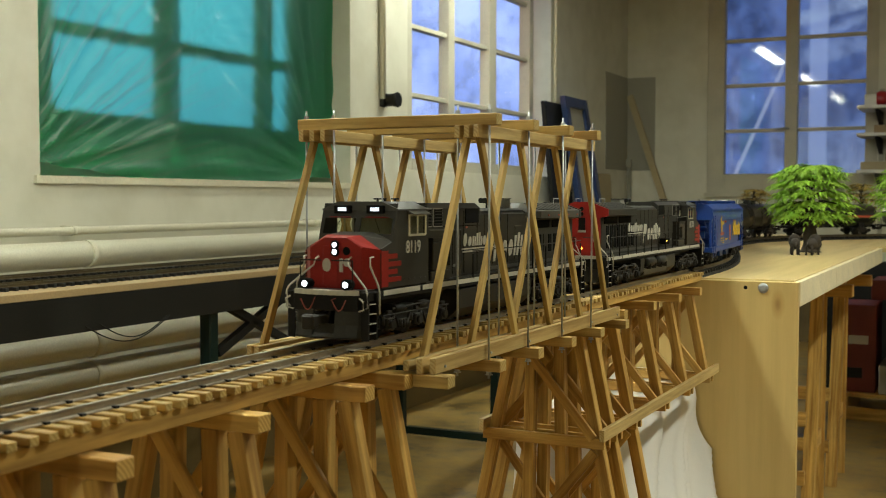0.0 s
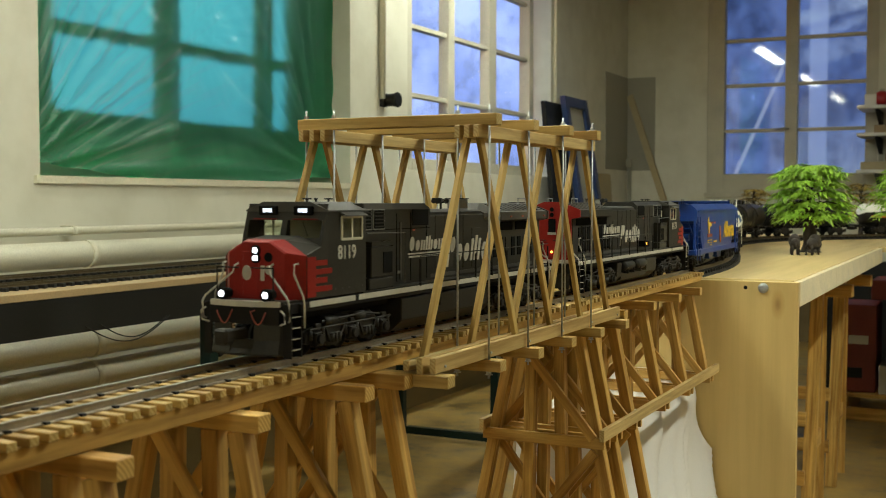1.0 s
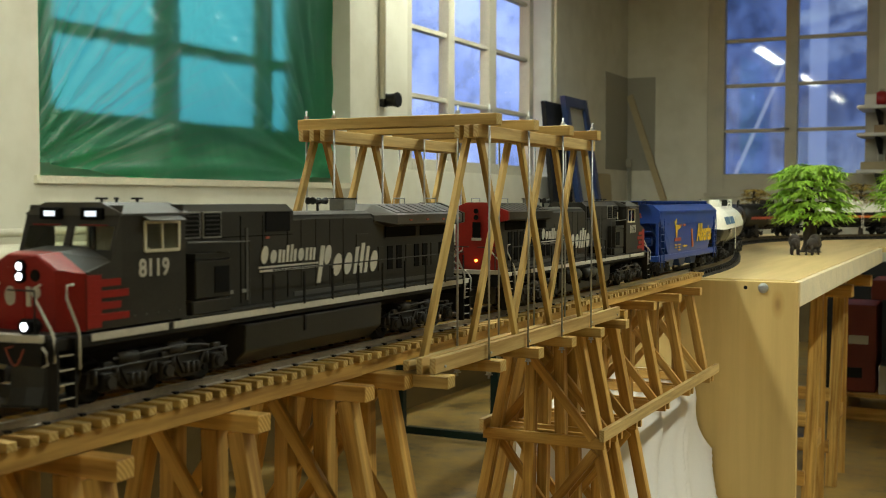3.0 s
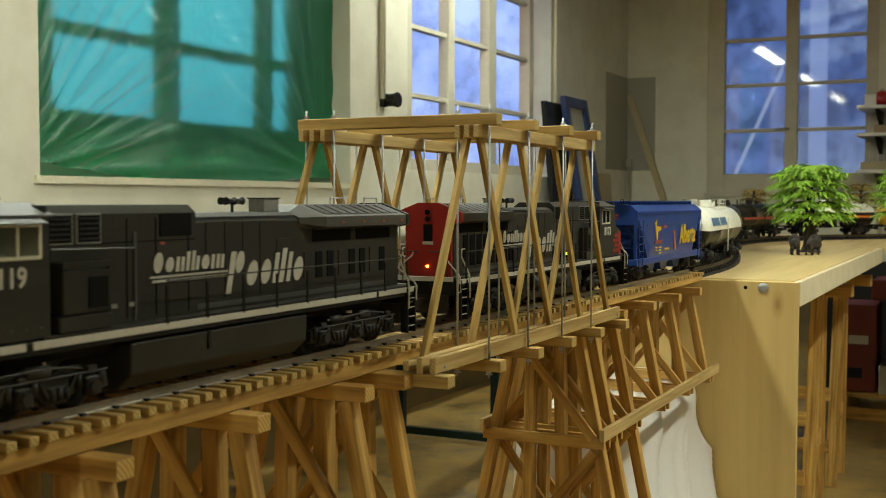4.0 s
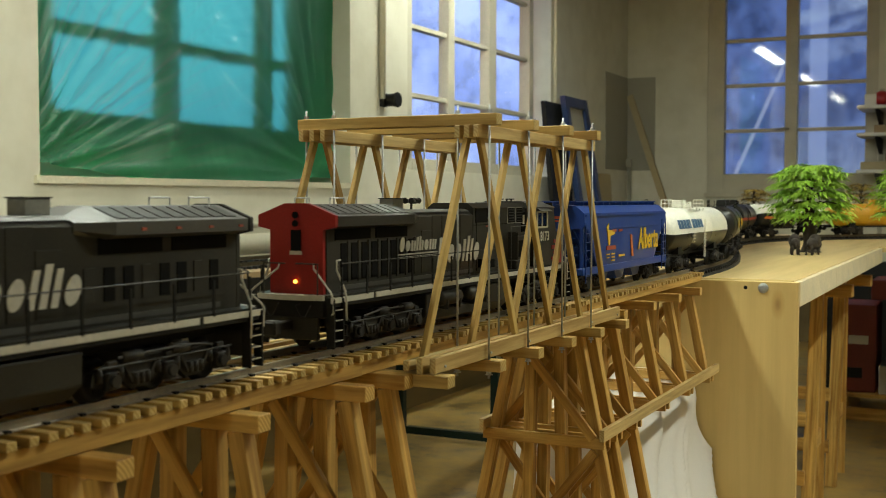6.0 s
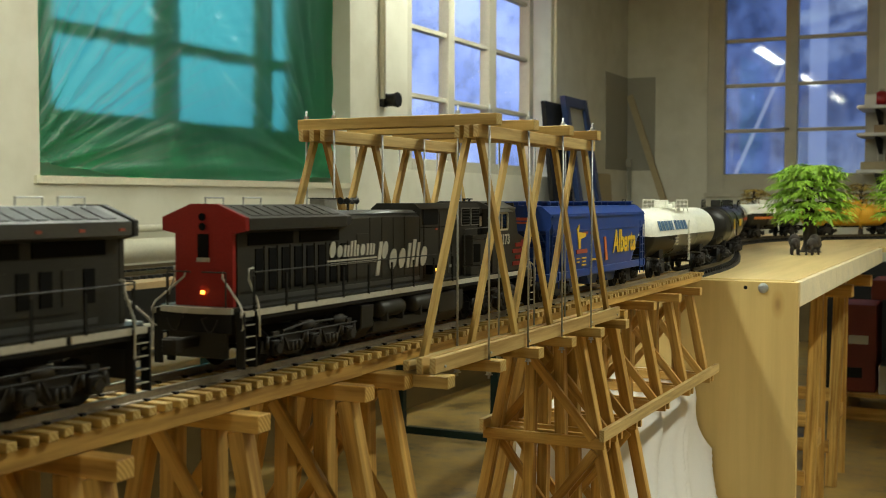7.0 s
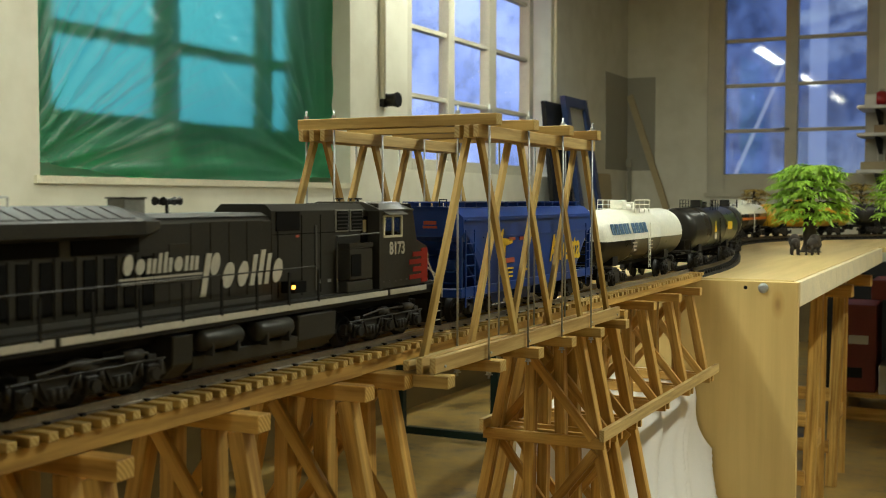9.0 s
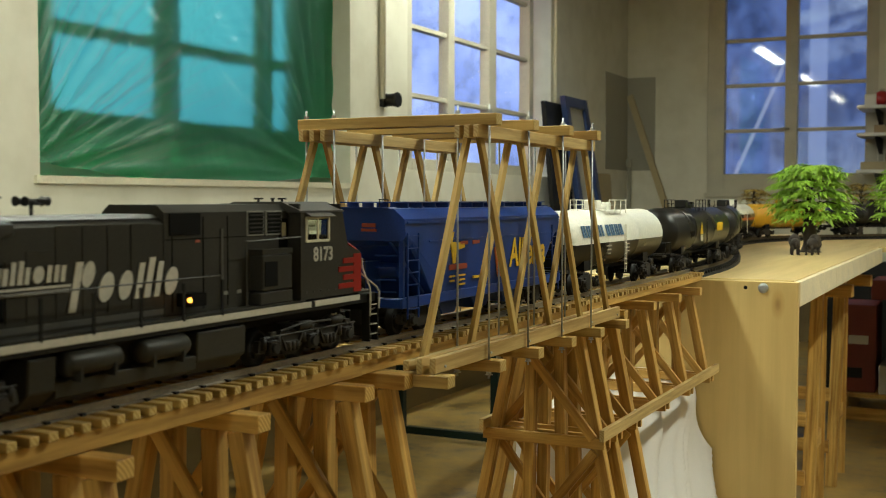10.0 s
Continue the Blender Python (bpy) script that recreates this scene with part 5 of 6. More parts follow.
    boxpart("cab_lining", (xa + 0.0035, 0, 0.1135), (0.002, 0.080, 0.036), "cab_inside", cab)
    boxpart("cab_floor", (0.228, 0, 0.0885), (0.084, 0.0835, 0.002), "dark_inset", cab)
    bm = bmesh.new()
    loft_into(bm, [[(x, -0.0455, 0.1312), (x, 0.0455, 0.1312), (x, 0.0455, 0.1327), (x, 0.026, 0.1405), (x, -0.026, 0.1405), (x, -0.0455, 0.1327)] for x in (0.181, 0.2535)])
    part("cab_roof", bm, "loco_roof", cab, "dusty grey cab roof")
    # windscreen wall, raked forward to the nose
    def scr(y, z):
        f = (z - 0.0985) / (0.1315 - 0.0985)
        return Vector((0.263 - 0.010 * f, y, z))
    def band(bm, y0, y1, z0, z1, th=0.0016):
        a = [scr(y0, z0), scr(y1, z0), scr(y1, z1), scr(y0, z1)]
        b = [p - Vector((th, 0, 0)) for p in a]
        va, vb = [bm.verts.new(p) for p in a], [bm.verts.new(p) for p in b]
        bm.faces.new(va)
        bm.faces.new(list(reversed(vb)))
        for i in range(4):
            bm.faces.new((va[i], va[(i + 1) % 4], vb[(i + 1) % 4], vb[i]))
    bm = bmesh.new()
    for y0, y1, z0, z1 in ((-0.0435, 0.0435, 0.0985, 0.1075), (-0.0435, 0.0435, 0.1235, 0.1385), (-0.0435, -0.0405, 0.1075, 0.1235), (0.0405, 0.0435, 0.1075, 0.1235), (-0.0032, 0.0032, 0.1075, 0.1235)):
        band(bm, y0, y1, z0, z1)
    part("windscreen_wall", bm, "loco", cab)
    for s in (-1, 1):
        bm = bmesh.new()
        band(bm, s * 0.0032, s * 0.0405, 0.1075, 0.1235, 0.0004)
        g = part("windscreen", bm, "cab_glass", cab)
        g.visible_shadow = False
        bm = bmesh.new()
        p = scr(s * 0.0195, 0.1325)
        box_into(bm, (p.x + 0.0012, p.y, p.z), (0.004, 0.021, 0.0085), None, 0.0008)
        nb = part("number_board", bm, "dark_inset", cab)
        boxpart("number_light", (p.x + 0.0036, p.y, p.z), (0.0008, 0.0095, 0.0036), "lamp_soft" if lights else "white_paint", nb, "lit number board")
        q = scr(s * 0.022, 0.1245)
        boxpart("wiper_bar", (q.x + 0.001, q.y, q.z), (0.001, 0.026, 0.0008), "red", cab)
        bm = bmesh.new()
        tube_into(bm, [scr(s * 0.020, 0.1228) + Vector((0.001, 0, 0)), scr(s * 0.028, 0.109) + Vector((0.001, 0, 0))], 0.0004, 5)
        part("wiper", bm, "plastic", cab)
    # nose
    bm = bmesh.new()
    def nose_ring(x, w, zs, zt):
        return [(x, -w, 0.054), (x, w, 0.054), (x, w, zs), (x, w * 0.45, zt), (x, -w * 0.45, zt), (x, -w, zs)]
    loft_into(bm, [nose_ring(0.2855, 0.0436, 0.0925, 0.1070), nose_ring(0.299, 0.0315, 0.0955, 0.1055), nose_ring(0.3005, 0.0300, 0.0945, 0.1045)])
    nose = part("nose", bm, "red", t, "scarlet wide nose")
    bm = bmesh.new()
    loft_into(bm, [nose_ring(0.260, 0.0425, 0.1010, 0.1095), nose_ring(0.2853, 0.0425, 0.0920, 0.1065)])
    part("nose_deck", bm, "loco", nose, "dark grey sloping nose deck")
    boxpart("nose_door", (0.3006, -0.006, 0.0765), (0.0012, 0.017, 0.040), "red", nose, "", None, 0.0003)
    for z in (0.0975, 0.0905):
        bm = bmesh.new()
        lathe_into(bm, [(0.3005, 0.0046), (0.3030, 0.0046), (0.3030, 0.0034)], "X", 14, (0, 0.0, z))
        h = part("headlight", bm, "dark_inset", nose)
        bm = bmesh.new()
        lathe_into(bm, [(0.3028, 0.0027), (0.3034, 0.0024), (0.3038, 0.0010)], "X", 14, (0, 0.0, z))
        part("headlight_lens", bm, "lamp" if lights else "glass", h, "glowing white headlight" if lights else "unlit headlight")
    bm = bmesh.new()
    tube_into(bm, [(0.3005, 0.013, 0.0915), (0.3015, 0.013, 0.0915)], 0.0042, 12)
    part("nose_port", bm, "dark_inset", nose)
    # two plain pale marks on the nose
    for yy, wide in ((-0.012, False), (0.008, True)):
        bm = bmesh.new()
        if wide:
            strokes_into(bm, 0, 0.0038, 0, 0.0135, 0.0)
            oval_into(bm, 0.0046, 0.0082, 0.0055, 0.0138, 0.0)
        else:
            oval_into(bm, 0, 0.0098, 0, 0.0135, 0.0)
        part("emblem", bm, "white_paint", nose, "plain pale nose emblem", Matrix.Translation((0.3012, yy - 0.003, 0.0705)) @ Matrix(((0, -1, 0), (1, 0, 0), (0, 0, 1))).to_4x4())
    # front platform, ditch lights, plough, steps, hand rails
    for e in (1, -1):
        plat = new("end_platform")
        plat.parent = t
        if e < 0:
            plat.matrix_local = pose(0, 0, 0, 0, 0, 180)
        boxpart("platform_deck", (0.303, 0, 0.0525), (0.0255, 0.078, 0.003), "loco", plat, "", None, 0.0003)
        bm = bmesh.new()
        arc = [(0.3195 + 0.0065 * math.cos(math.pi * k / 20), 0.0365 * k / 10) for k in range(-10, 11)]
        prism_into(bm, arc + [(0.316, 0.0365), (0.316, -0.0365)], "Z", 0.0494, 0.0542)
        part("platform_edge", bm, "white_paint", plat, "cream painted rounded platform edge")
        if e > 0:
            bm = bmesh.new()
            loft_into(bm, [[(0.3165 + dx, y, top), (0.3190 + dx, y, top), (0.3195 + dx, y, 0.5 * top + 0.002), (0.3230 + dx, y, 0.0085), (0.3222 + dx, y, 0.0065), (0.3175 + dx, y, 0.5 * top)]
                           for y, dx, top in ((-0.041, -0.010, 0.036), (-0.035, -0.004, 0.036), (-0.024, 0.0, 0.036), (-0.0125, 0.003, 0.034), (-0.0115, 0.0032, 0.021), (0.0115, 0.0032, 0.021), (0.0125, 0.003, 0.034), (0.024, 0.0, 0.036), (0.035, -0.004, 0.036), (0.041, -0.010, 0.036))])
            part("snow_plough", bm, "loco", plat, "worn grey snow plough blade")
            for s in (-1, 1):
                bm = bmesh.new()
                tube_into(bm, [(0.3215, s * 0.040, 0.047), (0.3225, s * 0.0445, 0.044), (0.3215, s * 0.0445, 0.036), (0.319, s * 0.038, 0.034)], 0.0009, 6)
                part("uncoupling_lever", bm, "white_paint", plat, "cream painted lever")
        else:
            bm = bmesh.new()
            prism_into(bm, [(-0.030, 0.012), (0.030, 0.012), (0.030, 0.034), (-0.030, 0.034)], "X", 0.313, 0.318, 0.001)
            part("pilot_plate", bm, "loco", plat, "dark grey pilot plate")
        boxpart("pilot", (0.316, 0, 0.0415), (0.008, 0.074, 0.016), "loco_under", plat, "", None, 0.0006)
        for s in (-1, 1):
            for k in range(4):
                boxpart("step", (0.307, s * 0.0415, 0.012 + k * 0.0095), (0.015, 0.0095, 0.0010), "loco_under", plat, "", None, 0.0002)
                boxpart("step_edge", (0.307, s * 0.0464, 0.012 + k * 0.0095), (0.0125, 0.0006, 0.0009), "white_paint", plat)
            for xx in (0.299, 0.315):
                boxpart("step_side", (xx, s * 0.0425, 0.0280), (0.0016, 0.0085, 0.046), "loco_under", plat)
            # bent grab rails
            for pts in ([(0.302, 0.019, 0.0855), (0.307, 0.019, 0.084), (0.309, 0.020, 0.078), (0.317, 0.044, 0.057), (0.318, 0.0465, 0.052), (0.317, 0.0465, 0.038), (0.313, 0.041, 0.035)],
                        [(0.293, 0.0395, 0.0860), (0.298, 0.0385, 0.0855), (0.2985, 0.0385, 0.077), (0.298, 0.0475, 0.058), (0.2975, 0.0485, 0.052), (0.297, 0.0485, 0.030)]):
                bm = bmesh.new()
                tube_into(bm, [(a, s * b, c) for a, b, c in pts], 0.00095, 7)
                part("grab_rail", bm, "white_paint", plat, "cream painted grab rail")
            bm = bmesh.new()
            tube_into(bm, [(0.318, s * 0.030, 0.083), (0.318, s * 0.006, 0.083)], 0.0007, 6)
            tube_into(bm, [(0.318, s * 0.030, 0.083), (0.318, s * 0.030, 0.053)], 0.0007, 6)
            part("end_rail", bm, "loco_under" if e > 0 else "loco", plat)
            bm = bmesh.new()
            pts = [(0.320, s * 0.012, 0.046)]
            for k in range(7):
                u = k / 6
                pts.append((0.324, s * (0.010 + 0.016 * u), 0.045 - 0.011 * math.sin(math.pi * u)))
            tube_into(bm, pts, 0.0006, 6)
            part("air_hose", bm, "rust_red" if e > 0 else "plastic", plat, "thin red air hose" if e > 0 else "thin black air hose")
            if e > 0:
                bm = bmesh.new()
                lathe_into(bm, [(0.310, 0.0048), (0.321, 0.0055), (0.321, 0.0040)], "X", 14, (0, s * 0.0235, 0.0595))
                dl = part("ditch_light", bm, "dark_inset", plat)
                bm = bmesh.new()
                lathe_into(bm, [(0.3208, 0.0030), (0.3216, 0.0027), (0.3221, 0.0010)], "X", 14, (0, s * 0.0235, 0.0595))
                part("ditch_lens", bm, "lamp" if lights else "glass", dl, "glowing white ditch light" if lights else "unlit ditch light")
                boxpart("ditch_bracket", (0.315, s * 0.0235, 0.0545), (0.006, 0.008, 0.003), "loco", plat)
        coupler(plat, 0.322, 1)
    # side hand rails with stanchions
    for s in (-1, 1):
        for k in range(9):
            x = -0.300 + k * 0.0465
            if x > 0.085:
                continue
            boxpart("stanchion", (x, s * 0.0452, 0.0655), (0.0024, 0.0012, 0.0285), "loco_under", t)
        bm = bmesh.new()
        tube_into(bm, [(-0.300, s * 0.0450, 0.083), (0.072, s * 0.0450, 0.083)], 0.0007, 6)
        part("hand_rail", bm, "loco", t)
        bm = bmesh.new()
        tube_into(bm, [(0.105, s * 0.0445, 0.056), (0.105, s * 0.0445, 0.1085), (0.183, s * 0.0445, 0.1100)], 0.0007, 6)
        part("hand_rail", bm, "loco_roof", t)
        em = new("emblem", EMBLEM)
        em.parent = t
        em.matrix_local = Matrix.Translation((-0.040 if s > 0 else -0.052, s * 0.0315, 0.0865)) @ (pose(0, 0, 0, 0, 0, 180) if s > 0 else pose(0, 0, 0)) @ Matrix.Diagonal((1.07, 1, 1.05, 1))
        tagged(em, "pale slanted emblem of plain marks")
    truck(t, 0.205, 3, 0.120)
    truck(t, -0.205, 3, 0.120)
    return t


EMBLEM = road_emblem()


def tank_half_into(bm, half, r, zc, a0, a1, seg=18):
    """Part of a domed tank shell between the angles a0 and a1 about the x axis."""
    prof = [(-half, 0.0005), (-half + 0.001, r * 0.35), (-half + 0.004, r * 0.68), (-half + 0.011, r * 0.90), (-half + 0.020, r)]
    prof += [(-half * 0.33, r), (-half * 0.325, r * 1.012), (-half * 0.315, r), (half * 0.315, r), (half * 0.325, r * 1.012), (half * 0.33, r)] + [(-u, q) for u, q in reversed(prof)]
    rings = []
    for u, q in prof:
        rings.append([bm.verts.new((u, math.cos(a) * q, zc + math.sin(a) * q)) for a in (a0 + (a1 - a0) * k / seg for k in range(seg + 1))])
    for a, b in zip(rings, rings[1:]):
        for k in range(seg):
            bm.faces.new((a[k], a[k + 1], b[k + 1], b[k])).smooth = True


def build_tank_car(label, upper, lower, half=0.245, deck="tank_black", split=-0.06, marks="", band=""):
    t = thing("tank_car", label, "tank wagon", None, "tank wagons of the train")
    r, zc = 0.0455, 0.0805
    bm = bmesh.new()
    tank_half_into(bm, half, r, zc, split, math.pi - split)
    part("tank_shell", bm, upper, t)
    bm = bmesh.new()
    tank_half_into(bm, half, r, zc, math.pi - split, 2 * math.pi + split)
    part("tank_belly", bm, lower, t)
    if band:
        for s in (-1, 1):
            boxpart("stripe", (0, s * r * 0.985, zc - 0.006), (half * 1.75, 0.002, 0.009), band, t, "orange stripe")
    bm = bmesh.new()
    box_into(bm, (0, 0, 0.035), (2 * half + 0.03, 0.018, 0.010))
    for s in (-1, 1):
        box_into(bm, (s * (half + 0.008), 0, 0.0385), (0.030, 0.082, 0.004))
        box_into(bm, (s * half * 0.62, 0, 0.043), (0.028, 0.070, 0.014))
        tube_into(bm, [(s * (half + 0.02), -0.04, 0.062), (s * (half + 0.02), 0.04, 0.062)], 0.0008, 6)
        for q in (-1, 1):
            tube_into(bm, [(s * (half + 0.02), q * 0.04, 0.040), (s * (half + 0.02), q * 0.04, 0.062)], 0.0008, 6)
    part("underframe", bm, "loco_under", t)
    for s in (-1, 1):
        bm = bmesh.new()
        for q in (-1, 1):
            box_into(bm, (q * 0.0045, s * 0.0475, 0.064), (0.0012, 0.0012, 0.078))
        for k in range(9):
            box_into(bm, (0, s * 0.0475, 0.030 + k * 0.0085), (0.009, 0.001, 0.001))
        part("ladder", bm, deck, t)
    bm = bmesh.new()
    lathe_into(bm, [(zc + r - 0.004, 0.013), (zc + r + 0.006, 0.013), (zc + r + 0.008, 0.011), (zc + r + 0.0085, 0.003)], "Z", 18)
    part("manway", bm, deck, t)
    bm = bmesh.new()
    for s in (-1, 1):
        box_into(bm, (0, s * 0.026, zc + r + 0.0005), (0.090, 0.016, 0.0012))
        for q in (-0.044, -0.015, 0.015, 0.044):
            tube_into(bm, [(q, s * 0.033, zc + r - 0.006), (q, s * 0.033, zc + r + 0.016)], 0.0009, 6)
        tube_into(bm, [(-0.044, s * 0.033, zc + r + 0.016), (0.044, s * 0.033, zc + r + 0.016)], 0.0009, 6)
        tube_into(bm, [(-0.044, s * 0.033, zc + r + 0.008), (0.044, s * 0.033, zc + r + 0.008)], 0.0007, 6)
    box_into(bm, (0.03, 0, zc + r + 0.008), (0.024, 0.022, 0.016), None, 0.001)
    box_into(bm, (-0.03, 0, zc + r + 0.006), (0.016, 0.020, 0.012), None, 0.001)
    part("platform", bm, deck, t, "railed top platform")
    for s in (-1, 1):
        if marks == "blue":
            bm = bmesh.new()
            for k in range(9):
                x = -0.150 + k * 0.0224
                strokes_into(bm, x, 0.0066, -0.009, 0.009, 0.0)
                if k != 4:
                    strokes_into(bm, x + 0.0098, 0.0066, -0.009, 0.009, 0.0)
            part("lettering", bm, "blue_text", t, "blue grey plain bars", Matrix.Translation((0.055 if s > 0 else -0.055, s * 0.0445, zc + 0.0145)) @ (pose(0, 0, 0, 0, 0, 180) if s > 0 else pose(0, 0, 0)) @ pose(0, 0, 0, -18))
            for k in range(3):
                boxpart("print", (0.080 * (1 if s > 0 else -1), s * 0.0452, zc - 0.010 - k * 0.006), (0.024 - 0.005 * k, 0.0012, 0.0022), "white_paint", t)
                boxpart("print", (-0.018 * (1 if s > 0 else -1), s * 0.0452, zc - 0.010 - k * 0.006), (0.016, 0.0012, 0.0018), "white_paint", t)
        if marks == "yellow":
            sg = 1 if s > 0 else -1
            bm = bmesh.new()
            for k in range(4):
                strokes_into(bm, -0.026 + k * 0.0145, 0.0115, -0.009, 0.009, 0.0)
            part("lettering", bm, "yellow", t, "yellow plain marks", Matrix.Translation((-0.125 * sg, s * 0.0462, zc + 0.004)) @ (pose(0, 0, 0, 0, 0, 180) if s > 0 else pose(0, 0, 0)))
            bm = bmesh.new()
            prism_into(bm, [(-0.012, -0.012), (0.012, -0.012), (0, 0.012)], "Y", -0.0005, 0.0005)
            part("triangle_mark", bm, "yellow", t, "yellow triangle mark", Matrix.Translation((0.045 * sg, s * 0.0462, zc + 0.004)))
            boxpart("white_mark", (0.045 * sg, s * 0.046, zc - 0.016), (0.018, 0.0012, 0.012), "white_paint", t)
    truck(t, half * 0.64, 2, 0.056)
    truck(t, -half * 0.64, 2, 0.056)
    for s in (-1, 1):
        coupler(t, s * (half + 0.012), s)
    return t


def build_hopper():
    t = thing("hopper_car", "blue covered hopper wagon with yellow lettering", "hopper wagon")
    L = 0.222
    def ring(x, zb):
        w = 0.0505
        return [(x, -w + 0.003, zb), (x, w - 0.003, zb), (x, w, max(zb + 0.004, 0.06)), (x, w + 0.0005, max(zb + 0.006, 0.095)), (x, w - 0.001, 0.1225), (x, 0.037, 0.1330), (x, 0, 0.1345), (x, -0.037, 0.1330), (x, -w + 0.001, 0.1225), (x, -w - 0.0005, max(zb + 0.006, 0.095)), (x, -w, max(zb + 0.004, 0.06))]
    bm = bmesh.new()
    loft_into(bm, [ring(-L, 0.100), ring(-L + 0.015, 0.094), ring(-0.150, 0.035), ring(0.150, 0.035), ring(L - 0.015, 0.094), ring(L, 0.100)])
    part("body", bm, "blue", t, "glossy blue hopper body")
    bm = bmesh.new()
    for s in (-1, 1):
        box_into(bm, (0, s * 0.0470, 0.0365), (2 * L + 0.012, 0.007, 0.011), None, 0.0008)
        box_into(bm, (0, s * 0.0515, 0.0985), (0.34, 0.0012, 0.0016))
        box_into(bm, (0, s * 0.0515, 0.119), (2 * L - 0.006, 0.0016, 0.0022))
    for s in (-1, 1):
        box_into(bm, (s * (L + 0.002), 0, 0.0365), (0.010, 0.098, 0.010), None, 0.0008)
        box_into(bm, (s * (L - 0.012), 0, 0.058), (0.03, 0.012, 0.04))
        tube_into(bm, [(s * (L - 0.03), -0.028, 0.068), (s * (L - 0.03), 0.028, 0.068)], 0.008, 12)
    part("sill", bm, "blue", t)
    for s in (-1, 1):
        for q in (-1, 1):
            boxpart("end_post", (s * (L - 0.002), q * 0.0455, 0.070), (0.0045, 0.005, 0.062), "blue", t, "", None, 0.0004)
            barpart("end_strut", (s * (L - 0.003), q * 0.030, 0.100), (s * (L - 0.06), q * 0.040, 0.042), 0.003, 0.004, "blue", t)
            bm = bmesh.new()
            for k in range(7):
                box_into(bm, (s * (L - 0.016), q * 0.0512, 0.030 + k * 0.0125), (0.024, 0.0012, 0.0012))
            for xx in (-0.028, -0.004):
                box_into(bm, (s * (L + xx), q * 0.0512, 0.064), (0.0014, 0.0014, 0.088))
            part("ladder", bm, "blue", t)
            bm = bmesh.new()
            for k in range(4):
                box_into(bm, (s * (L + 0.0045), q * 0.030, 0.048 + k * 0.0125), (0.0012, 0.024, 0.0012))
            part("end_rung", bm, "blue", t)
        boxpart("end_sign", (s * (L + 0.0006), 0.008, 0.1160), (0.0012, 0.016, 0.004), "rust_red", t)
        boxpart("end_sign", (s * (L + 0.0006), 0.008, 0.1110), (0.0012, 0.018, 0.0028), "rust_red", t)
        boxpart("roof_end_step", (s * (L + 0.004), 0, 0.134), (0.012, 0.06, 0.0014), "blue", t)
        bm = bmesh.new()
        tube_into(bm, [(s * (L - 0.004), 0.018, 0.134), (s * (L - 0.004), 0.018, 0.1425), (s * (L - 0.022), 0.018, 0.1425), (s * (L - 0.022), 0.018, 0.134)], 0.0007, 6)
        part("roof_grab", bm, "plastic", t)
    for s in (-1, 1):
        boxpart("running_board", (0, s * 0.026, 0.1395), (2 * L - 0.02, 0.015, 0.0013), "blue", t)
        for k in range(13):
            boxpart("board_bracket", (-0.19 + k * 0.0317, s * 0.030, 0.1365), (0.002, 0.014, 0.0055), "blue", t)
    for k in range(3):
        bm = bmesh.new()
        prism_into(bm, [(-0.040, 0.042), (0.040, 0.042), (0.016, 0.014), (-0.016, 0.014)], "Y", -0.034, 0.034, 0.001)
        part("discharge_chute", bm, "blue", t, "", Matrix.Translation((-0.088 + k * 0.088, 0, 0)))
    for s in (-1, 1):
        sg = 1 if s > 0 else -1
        base = pose(0, 0, 0, 0, 0, 180) if s > 0 else pose(0, 0, 0)
        side = SIDE_L if s > 0 else SIDE_R
        text_part("Alberta", 0.049, "yellow", t, Matrix.Translation((-0.105 * sg, s * 0.0520, 0.0755)) @ side, "lettering", 0.12, "large yellow lettering", 0.80)
        bm = bmesh.new()
        prism_into(bm, [(-0.03, -0.016), (-0.020, -0.016), (-0.011, 0.020), (-0.020, 0.020)], "Y", -0.0006, 0.0006)
        part("bar_mark", bm, "orange", t, "small orange slanted bar", Matrix.Translation((0.010 * sg, s * 0.0514, 0.066)))
        bm = bmesh.new()
        prism_into(bm, [(-0.018, 0.010), (-0.006, 0.017), (-0.010, 0.006), (0.020, 0.004), (0.022, -0.001), (0.0, -0.004), (-0.002, -0.018), (-0.008, -0.018), (-0.012, -0.002)], "Y", -0.0006, 0.0006)
        part("sheaf_emblem", bm, "yellow", t, "plain yellow emblem shape", Matrix.Translation((0.105 * sg, s * 0.0516, 0.090)) @ base)
        for x, z, w, h, m in ((0.085, 0.094, 0.020, 0.004, "rust_red"), (0.052, 0.094, 0.018, 0.004, "rust_red"), (0.10, 0.068, 0.045, 0.006, "rust_red"), (0.115, 0.058, 0.014, 0.002, "yellow"), (0.09, 0.058, 0.018, 0.002, "yellow"), (0.115, 0.053, 0.010, 0.002, "yellow"), (0.09, 0.053, 0.014, 0.002, "yellow"), (0.09, 0.048, 0.016, 0.002, "yellow"), (0.045, 0.054, 0.03, 0.003, "yellow")):
            boxpart("print", (x * sg, s * 0.0516, z), (w, 0.0012, h), m, t)
    truck(t, 0.165, 2, 0.056)
    truck(t, -0.165, 2, 0.056)
    for s in (-1, 1):
        coupler(t, s * (L + 0.004), s)
    return t


def travelled(t):
    """Distance along the line, from the clip's start."""
    return 0.1320 * t + 0.00035 * t * t


